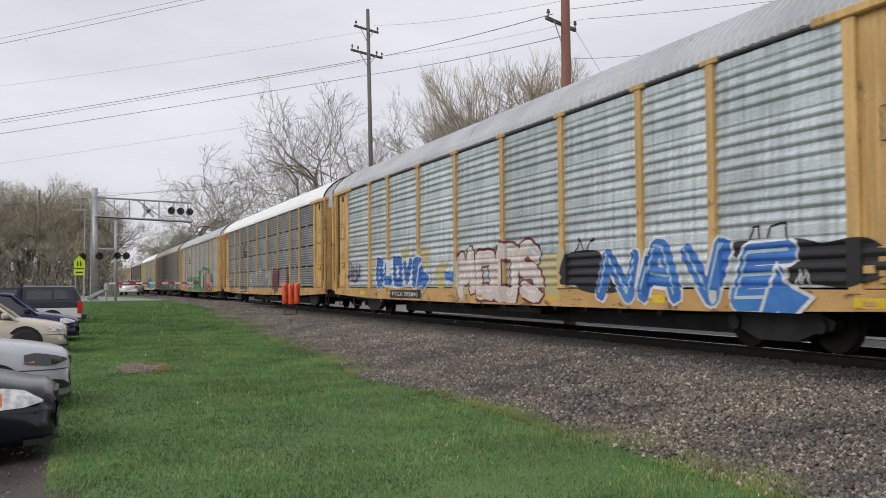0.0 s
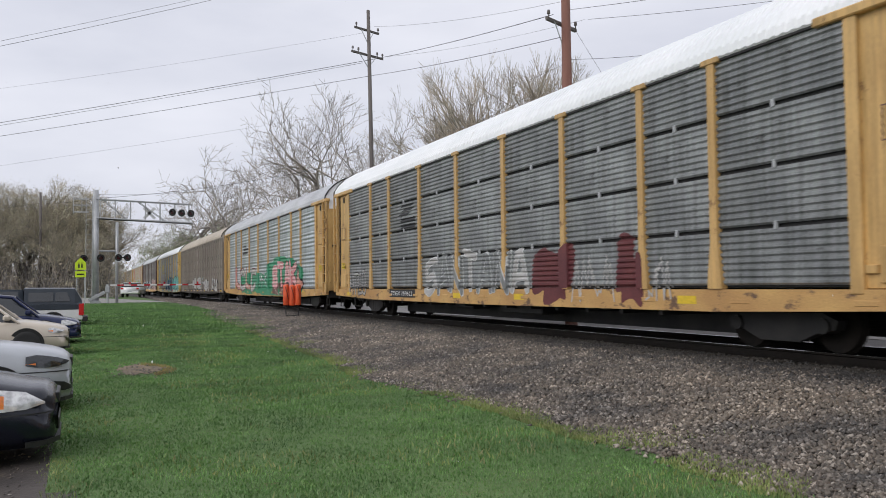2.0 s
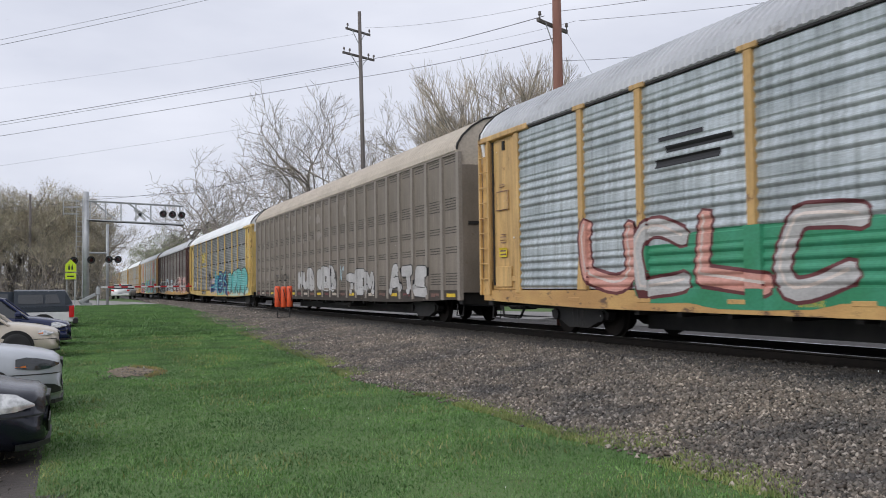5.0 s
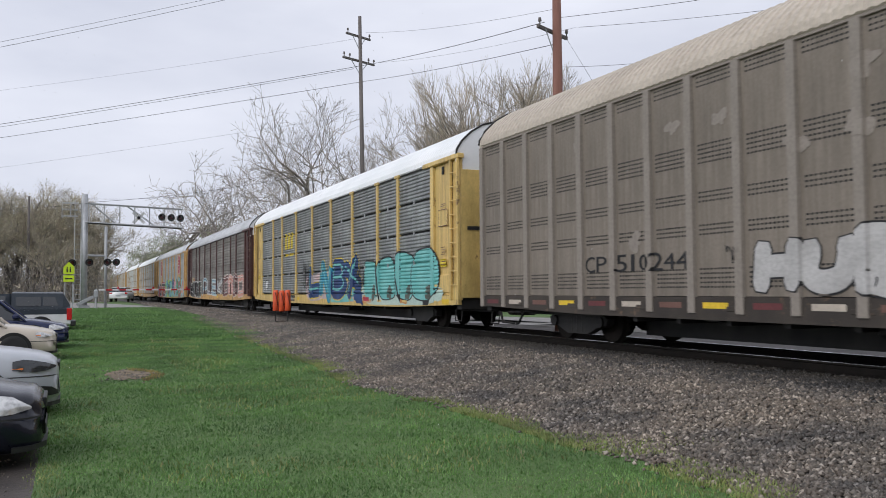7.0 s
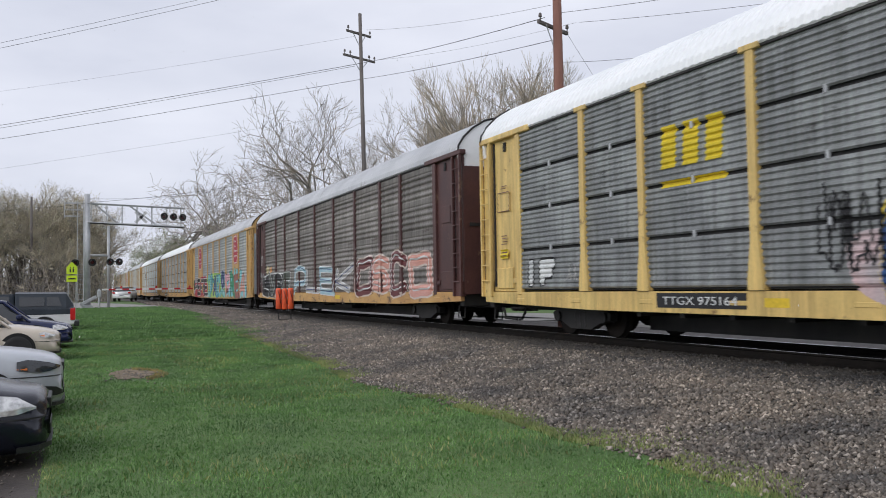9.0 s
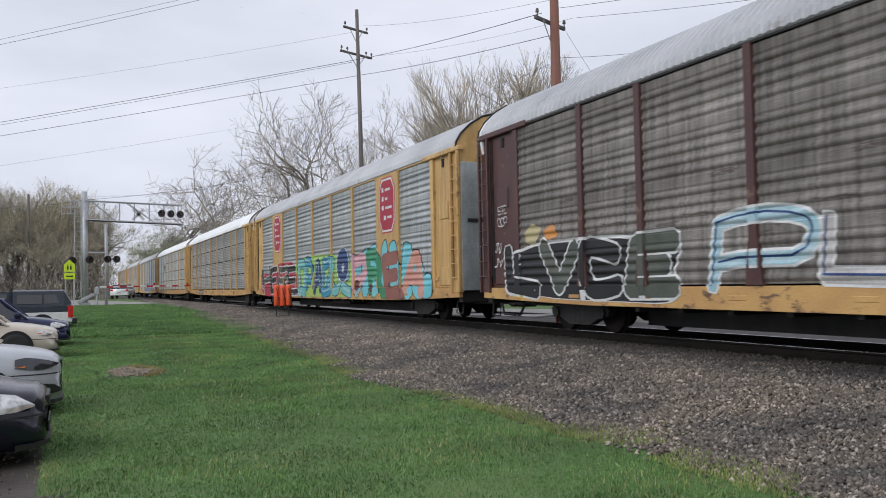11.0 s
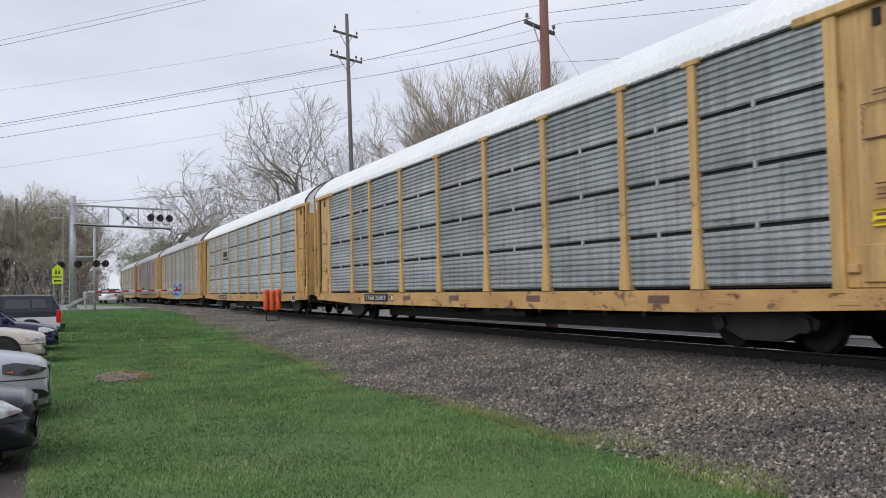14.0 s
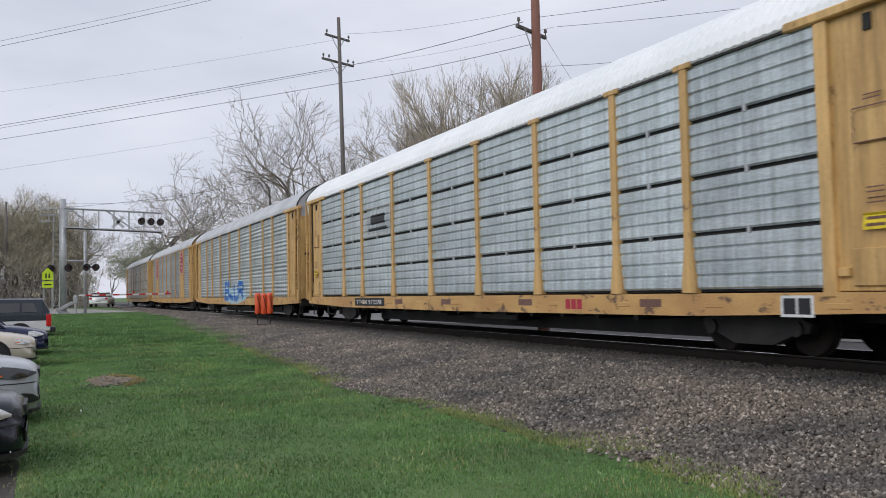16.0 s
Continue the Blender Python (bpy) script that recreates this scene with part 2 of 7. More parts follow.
class Soup:
    """Gathers solid pieces of one mesh."""

    def __init__(self):
        self.v, self.f, self.i, self.k = [], [], [], 0

    def add(self, vs, fs):
        n = len(self.v)
        self.v += [tuple(v) for v in vs]
        self.f += [tuple(a + n for a in f) for f in fs]
        self.i += [self.k] * len(fs)
        return self

    def box(self, x0, x1, y0, y1, z0, z1, c=0.0, m=None):
        """A block; c: the width of its bevel."""
        bm = bmesh.new()
        bmesh.ops.create_cube(bm, size=1)
        bmesh.ops.scale(bm, vec=(x1 - x0, y1 - y0, z1 - z0), verts=bm.verts)
        bmesh.ops.translate(bm, vec=((x0 + x1) / 2, (y0 + y1) / 2, (z0 + z1) / 2), verts=bm.verts)
        if c:
            bmesh.ops.bevel(bm, geom=bm.edges[:], offset=c, segments=1, affect="EDGES")
        if m is not None:
            bmesh.ops.transform(bm, matrix=m, verts=bm.verts)
        return self.bm(bm)

    def bm(self, bm):
        bm.verts.index_update()
        self.add([v.co[:] for v in bm.verts], [[v.index for v in f.verts] for f in bm.faces])
        bm.free()
        return self

    def tube(self, pts, radii, n=8, cap=True):
        """A round bar along pts."""
        pts = [Vector(p) for p in pts]
        if not isinstance(radii, (list, tuple)):
            radii = [radii] * len(pts)
        rings, up = [], None
        for i, p in enumerate(pts):
            d = (pts[min(i + 1, len(pts) - 1)] - pts[max(i - 1, 0)]).normalized()
            a = Vector((0, 0, 1)) if abs(d.z) < 0.9 else Vector((1, 0, 0))
            u = d.cross(a).normalized()
            w = d.cross(u)
            rings.append([p + (u * math.cos(t) + w * math.sin(t)) * radii[i] for t in [2 * math.pi * k / n for k in range(n)]])
        vs = [v for r in rings for v in r]
        fs = [(i * n + k, i * n + (k + 1) % n, (i + 1) * n + (k + 1) % n, (i + 1) * n + k) for i in range(len(pts) - 1) for k in range(n)]
        if cap:
            fs += [tuple(range(n - 1, -1, -1)), tuple(range((len(pts) - 1) * n, len(pts) * n))]
        return self.add(vs, fs)

    def loft(self, rings, cap=True, closed=True):
        n = len(rings[0])
        vs = [v for r in rings for v in r]
        last = n if closed else n - 1
        fs = [(i * n + k, i * n + (k + 1) % n, (i + 1) * n + (k + 1) % n, (i + 1) * n + k) for i in range(len(rings) - 1) for k in range(last)]
        if cap and closed:
            fs += [tuple(range(n - 1, -1, -1)), tuple(range((len(rings) - 1) * n, len(rings) * n))]
        return self.add(vs, fs)

    def mesh(self, name, mats, smooth=False):
        me = mesh_of(name, self.v, self.f, mats, self.i if self.k or isinstance(mats, (list, tuple)) else None, smooth)
        bm = bmesh.new()
        bm.from_mesh(me)
        bmesh.ops.recalc_face_normals(bm, faces=bm.faces)
        bm.to_mesh(me)
        bm.free()
        return me


def smooth_step(a, b, x):
    t = min(1.0, max(0.0, (x - a) / (b - a)))
    return t * t * (3 - 2 * t)


# ---- ground, road and track ----
RAIL_Z, TRACK_X = 0.60, 11.24
ROAD_A, ROAD_D = Vector((0.6, 71.5)), Vector((0.40, -0.917))     # a point on the road's near edge, and its direction
ROAD_N = Vector((0.917, 0.40))


def ground_z(x, y):
    base = 0.52 * smooth_step(10, 60, y)
    far = smooth_step(13.2, 17, x)
    bed = 0.40 if y < 60 else 0.5
    t = smooth_step(5.0, 9.0, x)
    z = base * (1 - t) + bed * t if base < bed else base
    z = z * (1 - far) + 0.22 * far * (1 - smooth_step(40, 62, y)) + 0.5 * far * smooth_step(40, 62, y)
    if x < -0.6:
        z -= 0.03 + 0.22 * smooth_step(28, 36, y) * (1 - smooth_step(45, 60, y))
    z += 0.25 * smooth_step(74, 92, y) * (1 - smooth_step(5, 8, x))
    return z


def lawn_edge(y):
    """How far the lawn reaches towards the track."""
    return 5.15 - 0.42 * math.exp(-((y - 15) / 1.8) ** 2) + 0.25 * smooth_step(17, 30, y) + 0.7 * smooth_step(34, 56, y) + 0.10 * noise.noise((y * 0.55, 3.0, 1.0)) + 0.05 * noise.noise((y * 2.3, 7.0, 1.0))


def axis(*parts):
    out = []
    for a, b, s in parts:
        n = max(1, round((b - a) / s))
        out += [a + (b - a) * i / n for i in range(n)]
    return out + [parts[-1][1]]


gx = axis((-2600, -200, 600), (-200, -20, 30), (-20, -3, 2), (-3, 16, 0.25), (16, 40, 3), (40, 200, 32), (200, 2600, 600))
gy = axis((-2600, -260, 585), (-260, -20, 24), (-20, 2, 2), (2, 40, 0.4), (40, 90, 1.5), (90, 300, 20), (300, 2900, 650))
gv = [(x, y, ground_z(x, y) + (0.005 * noise.noise((x * 0.9, y * 0.9, 0)) if -5 < x < 9 else 0)) for y in gy for x in gx]
gf, gi, nx = [], [], len(gx)
for j in range(len(gy) - 1):
    for i in range(nx - 1):
        cx, cy = (gx[i] + gx[i + 1]) / 2, (gy[j] + gy[j + 1]) / 2
        edge = lawn_edge(cy) + 0.1
        k = 0
        if edge < cx < 17.6:
            k = 1
        # strip below the wagons: stain and their shade painted in one dark tone
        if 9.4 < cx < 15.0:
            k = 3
        if cx < -0.55 + 0.37 * min(1, max(0, (11 - cy) / 1.5)) + 0.2 * noise.noise((cx, cy * 0.6, 8)) and cx > -30 and cy < 60:
            k = 2
        gf.append((j * nx + i, j * nx + i + 1, (j + 1) * nx + i + 1, (j + 1) * nx + i))
        gi.append(k)
ground = tagged(new("ground", mesh_of("ground", gv, gf, [M_LAWN, M_BALLAST, M_DIRT, M_STAIN_SHADE], gi, True)), "wet spring lawn beside a grey ballast bed and dirt lot", "ground", kind="structure")

rs, rn = [], 60
for i in range(rn + 1):
    p = ROAD_A + ROAD_D * (-140 + 200 * i / rn)
    for w in (0.0, 2.0, 4.0, 6.0, 8.0):
        q = p + ROAD_N * w
        rs.append((q.x, q.y, max(ground_z(q.x, q.y), 0.50 if q.y > 50 else 0.0) + 0.03))
rf = [(i * 5 + k, i * 5 + k + 1, (i + 1) * 5 + k + 1, (i + 1) * 5 + k) for i in range(rn) for k in range(4)]
road = tagged(new("road", mesh_of("road", rs, rf, M_ROAD, None, True)), "pale worn asphalt road over the level crossing", "road", kind="structure")

track = thing("railway_track", "railway track on dark timber sleepers in grey ballast", "railway track", kind="structure")
for sx in (-0.755, 0.755):
    prof = [(-0.07, -0.17), (0.07, -0.17), (0.07, -0.155), (0.012, -0.13), (0.012, -0.045), (0.037, -0.03), (0.037, -0.003), (-0.037, -0.003), (-0.037, -0.03), (-0.012, -0.045), (-0.012, -0.13), (-0.07, -0.155)]
    s = Soup()
    s.loft([[(TRACK_X + sx + a, y, RAIL_Z + b) for a, b in prof] for y in (-260, 0, 60, 420)])
    s.k = 1
    s.box(TRACK_X + sx - 0.033, TRACK_X + sx + 0.033, -260, 420, RAIL_Z - 0.003, RAIL_Z)
    part("rail", s.mesh("rail", [M_RAILWEB, M_RAILTOP]), track)


# ---- the train ----
SPEED, PITCH, FIRST = 14.517, 29.02, 20.575     # FIRST: the first wagon's middle at the start
HALF = 13.85                                   # half the body's length
POSTS = (-9.15, -7.15, -4.30, -1.45, 1.45, 4.30, 7.15, 9.15)
EDGES = (-11.85, *POSTS, 11.85)
LOW, TOP = 1.0, 4.72                            # the panels' foot and head above the rail
SKIN = 1.50


def profile(style):
    """The side's section: (height, how far it stands out from SKIN)."""
    out = []
    if style == "wide":
        z, p, k = LOW, 0.186, 0
        while z + p <= TOP + 0.01:
            if k % 5 == 4:                     # a plain strip where two sheets overlap
                out += [(z, 0.008), (z + 0.02, 0.016), (z + p - 0.02, 0.016)]
            else:
                out += [(z, 0.0), (z + 0.028, 0.0), (z + 0.07, 0.028), (z + 0.092, 0.034), (z + 0.12, 0.030), (z + 0.165, 0.004)]
            z, k = z + p, k + 1
        out.append((TOP, 0.0))
    elif style in ("rows", "rows4"):
        row = (TOP - LOW) / 4
        for r in range(4):
            z0 = LOW + r * row
            out += [(z0, -0.03), (z0 + 0.034, -0.03), (z0 + 0.036, 0.012)]
            n = 8 if style == "rows" else 4
            p = (row - 0.05) / n
            for k in range(n):
                z = z0 + 0.03 + k * p
                out += [(z + 0.008, 0.006), (z + 0.038, 0.036), (z + p - 0.036, 0.036), (z + p - 0.006, 0.006)]
        out.append((TOP, 0.012))
    else:
        out = [(LOW, 0.0), (TOP, 0.0)]
    return out


def out_at(prof, z):
    if z < LOW:
        return 0.045
    for (a, u), (b, w) in zip(prof, prof[1:]):
        if a <= z <= b:
            return u + (w - u) * (z - a) / max(b - a, 1e-6)
    return 0.0


CACHE = {}


def cached(key, make):
    if key not in CACHE:
        CACHE[key] = make()
    return CACHE[key]


def panel_mesh(style, width, m):
    def make():
        prof, s = profile(style), Soup()
        ring = [(-SKIN - d, z) for z, d in prof] + [(-SKIN + 0.06, TOP), (-SKIN + 0.06, LOW)]
        s.loft([[(x, y, z) for x, z in ring] for y in (-width / 2, width / 2)])
        for k in range(len(prof) - 1):
            if prof[k][1] < 0 or prof[k + 1][1] < 0:
                s.i[k] = 1
        return s.mesh("side_panel", [m, M_DARK])
    return cached(("panel", style, round(width, 2), m.name), make)


def louvre_mesh(width, m):
    """A smooth panel with bands of punched slots in rows."""
    def make():
        s = Soup()
        s.box(-SKIN - 0.01, -SKIN + 0.05, -width / 2, width / 2, LOW - 0.02, TOP)
        s.k = 1
        for z0, rows in ((1.12, 5), (2.0, 3), (2.55, 3), (3.2, 5), (3.95, 0), (4.5, 3)):
            for r in range(rows):
                z = z0 + r * 0.075
                n = max(1, int((width - 0.24) / 0.085))
                for k in range(n):
                    y = -width / 2 + 0.14 + k * 0.085
                    s.add([(-SKIN - 0.013, y, z), (-SKIN - 0.013, y + 0.055, z), (-SKIN - 0.013, y + 0.055, z + 0.03), (-SKIN - 0.013, y, z + 0.03)], [(0, 1, 2, 3)])
        return s.mesh("side_panel", [m, M_DARK])
    return cached(("louvre", round(width, 2), m.name), make)


def post_mesh(flare, m):
    def make():
        s = Soup()
        w = 0.085
        f = 0.17 if flare else 0.085
        zs = [(LOW - 0.02, f), (LOW + 0.12, f), (LOW + 0.75, w), (TOP + 0.02, w)]
        if flare == "long":
            zs = [(0.70, w), (LOW, w), (TOP + 0.02, w)]
        s.loft([[(-SKIN - 0.075, -b, z), (-SKIN - 0.075, b, z), (-SKIN + 0.03, b + 0.012, z), (-SKIN + 0.03, -b - 0.012, z)] for z, b in zs])
        if flare not in ("plain", "long"):
            s.box(-SKIN - 0.09, -SKIN + 0.03, -0.22, 0.22, TOP - 0.01, TOP + 0.09, 0.012)
        return s.mesh("post", m)
    return cached(("post", flare, m.name), make)


ROOF_ARC = [(1.57, 4.79), (1.55, 4.93), (1.40, 5.17), (1.12, 5.44), (0.76, 5.66), (0.36, 5.76), (0.0, 5.78)]


def roof_mesh(m, ends):
    """A roof of cross-wise ribbed sheets over a rounded section."""
    def make():
        s = Soup()
        arc = [(-x, z) for x, z in ROOF_ARC] + [(x, z) for x, z in ROOF_ARC[-2::-1]]
        rings, y, p = [], -HALF + 0.12, 0.2
        inner = [(x * 0.96, z - 0.07) for x, z in arc[::-1]]
        while y < HALF - 0.12:
            for dy, lift in ((0, 0), (0.08, 0), (0.10, 0.028), (0.18, 0.028)):
                if y + dy < HALF - 0.12:
                    rings.append([(x * (1 + lift * 0.35), y + dy, z + lift * (0.4 if i in (0, len(arc) - 1) else 1)) for i, (x, z) in enumerate(arc)] + [(x, y + dy, z) for x, z in inner])
            y += p
        s.loft(rings)
        return s.mesh("roof", m)
    return cached(("roof", m.name), make)


def end_cap_mesh(m):
    def make():
        s = Soup()
        arc = [(-x * 1.01, z + 0.012) for x, z in ROOF_ARC] + [(x * 1.01, z + 0.012) for x, z in ROOF_ARC[-2::-1]]
        low = [(1.50, 4.36), (-1.50, 4.36)]
        s.loft([[(x, y, z) for x, z in arc + low] for y in (-0.06, 0.06)])
        return s.mesh("roof_end", m)
    return cached(("cap", m.name), make)


def end_mesh(m, m2):
    """The end bay's side plate, with its frame, hatch and vent, for the side at minus x, the end at plus y."""
    def make():
        s = Soup()
        s.box(-SKIN + 0.02, -SKIN + 0.08, 11.87, HALF - 0.02, LOW - 0.02, TOP, 0.01)
        return s.mesh("end_side_plate", m)
    return cached(("end", m.name), make)


def ladder_mesh(m):
    def make():
        s = Soup()
        for y in (13.36, 13.84):
            s.box(-SKIN - 0.11, -SKIN - 0.03, y - 0.035, y + 0.035, LOW - 0.15, TOP - 0.02, 0.01)
        s.box(-SKIN - 0.05, -SKIN + 0.06, 13.36, 13.84, LOW - 0.15, LOW + 0.25, 0.01)
        s.box(-SKIN + 0.0, -SKIN + 0.03, 13.36, 13.84, LOW - 0.15, TOP - 0.02)
        for k in range(9):
            z = LOW + 0.25 + k * 0.385
            s.tube([(-SKIN - 0.10, 13.36, z), (-SKIN - 0.10, 13.84, z)], 0.016, 6)
        return s.mesh("ladder", m)
    return cached(("ladder", m.name), make)


def end_wall_mesh(m, m2):
    def make():
        s = Soup()
        s.box(-SKIN + 0.02, SKIN - 0.02, HALF - 0.10, HALF, LOW - 0.1, 4.40, 0.012)
        s.k = 1
        s.box(-1.3, 1.3, HALF - 0.03, HALF + 0.02, 2.75, 2.85)
        for z in (2.55, 1.9):
            s.box(-1.2, -0.75, HALF - 0.03, HALF + 0.008, z, z + 0.03)
        return s.mesh("end_wall", [m, m2])
    return cached(("endwall", m.name), make)


def sill_mesh(m):
    """The flat car's side sill, a little deeper at its middle."""
    def make():
        s = Soup()
        ring = []
        for y, z in ((-HALF + 0.1, 0.72), (-11.5, 0.66), (-9, 0.60), (0, 0.57), (9, 0.60), (11.5, 0.66), (HALF - 0.1, 0.72)):
            ring.append([(-SKIN - 0.045, y, z), (-SKIN - 0.045, y, LOW - 0.03), (-SKIN + 0.06, y, LOW - 0.03), (-SKIN + 0.06, y, z)])
        s.loft(ring)
        for k in range(-5, 6):
            s.box(-SKIN - 0.055, -SKIN, k * 2.4 - 0.3, k * 2.4 + 0.1, 0.74, 0.82, 0.008)
        return s.mesh("side_sill", m)
    return cached(("sill", m.name), make)


def under_mesh():
    def make():
        s = Soup()
        s.box(-SKIN + 0.05, SKIN - 0.05, -HALF + 0.1, HALF - 0.1, 0.86, 0.96)
        s.box(-0.35, 0.35, -8.6, 8.6, 0.17, 0.9)
        s.box(-0.35, 0.35, -HALF + 0.3, HALF - 0.3, 0.5, 0.9)
        for k in range(-6, 7):
            s.box(-1.42, 1.42, k * 1.25 - 0.06, k * 1.25 + 0.06, 0.5, 0.88)
        s.box(-1.15, -0.5, -2.6, -0.4, 0.36, 0.82, 0.03)
        s.box(-1.2, -0.6, 1.2, 2.4, 0.42, 0.85, 0.05)
        for y in (-5.5, 5.5):
            s.box(-1.3, 1.3, y - 0.15, y + 0.15, 0.55, 0.9)
        s.tube([(-1.25, -8, 0.62), (-1.25, 8, 0.62)], 0.02, 6)
        for e in (-1, 1):
            s.box(-0.16, 0.16, e * (HALF - 0.3), e * (HALF + 0.42), 0.5, 0.8, 0.03)
            s.box(-0.28, 0.28, e * (HALF + 0.30), e * (HALF + 0.62), 0.44, 0.86, 0.06)
            s.box(-1.45, 1.45, e * (HALF - 0.25) - 0.12, e * (HALF - 0.25) + 0.12, 0.58, 0.95, 0.02)
            s.tube([(-0.3, e * HALF, 0.55), (-0.35, e * (HALF + 0.2), 0.25), (-0.2, e * (HALF + 0.6), 0.22)], 0.035, 6)
            s.tube([(-1.35, e * (HALF - 0.25), 0.6), (-1.38, e * (HALF - 0.25), 0.28), (-1.38, e * (HALF - 0.65), 0.28), (-1.35, e * (HALF - 0.65), 0.6)], 0.02, 6)
        return s.mesh("underframe", M_BLACK)
    return cached(("under",), make)


def truck_mesh():
    def make():
        s = Soup()
        for x in (-1.0, 1.0):
            pts = [(-1.15, 0.50), (-0.85, 0.62), (-0.35, 0.60), (0.35, 0.60), (0.85, 0.62), (1.15, 0.50), (1.1, 0.36), (0.85, 0.34), (0.4, 0.16), (-0.4, 0.16), (-0.85, 0.34), (-1.1, 0.36)]
            s.loft([[(x + d, y, z) for y, z in pts] for d in (-0.09, 0.09)])
            for y in (-0.9, 0.9):
                s.tube([(x - 0.14, y, 0.42), (x + 0.14, y, 0.42)], 0.12, 10)
            for y in (-0.2, 0.0, 0.2):
                s.tube([(x - 0.02, y, 0.2), (x - 0.02, y, 0.55)], 0.08, 8)
        s.box(-1.05, 1.05, -0.22, 0.22, 0.34, 0.62, 0.03)
        return s.mesh("truck_frame", M_BLACK)
    return cached(("truck",), make)


def wheelset_mesh():
    def make():
        s = Soup()
        s.k = 0
        s.tube([(-0.95, 0, 0), (0.95, 0, 0)], 0.075, 8)
        for e in (-1, 1):
            rings = []
            for x, r in ((0.69, 0.20), (0.69, 0.445), (0.715, 0.445), (0.73, 0.42), (0.82, 0.412), (0.82, 0.36), (0.80, 0.20), (0.83, 0.12)):
                rings.append([(e * x, r * math.cos(a), r * math.sin(a)) for a in [2 * math.pi * k / 24 for k in range(24)]])
            s.loft(rings)
        return s.mesh("wheelset", M_RAILWEB)
    return cached(("wheels",), make)


AXLES = []


def lettering(text, size, m, loc_y, loc_z, x=-SKIN - 0.05, thick=0.004, fat=0.0, sx=1.0, shear=0.0):
    """Letters on the camera's side, running away from +y to -y as one reads."""
    cu = bpy.data.curves.new("letters", "FONT")
    cu.body, cu.size, cu.extrude, cu.offset, cu.shear = text, size, thick, fat, shear
    cu.align_x, cu.resolution_u = "CENTER", 3
    tmp = bpy.data.objects.new("letters", cu)
    me = bpy.data.meshes.new_from_object(tmp)
    bpy.data.objects.remove(tmp)
    bpy.data.curves.remove(cu)
    me.transform(Matrix.Translation((x, loc_y, loc_z)) @ Matrix(((0, 0, -1, 0), (-1, 0, 0, 0), (0, 1, 0, 0), (0, 0, 0, 1))) @ Matrix.Diagonal((sx, 1, 1, 1)))
    me.materials.append(m)
    return me


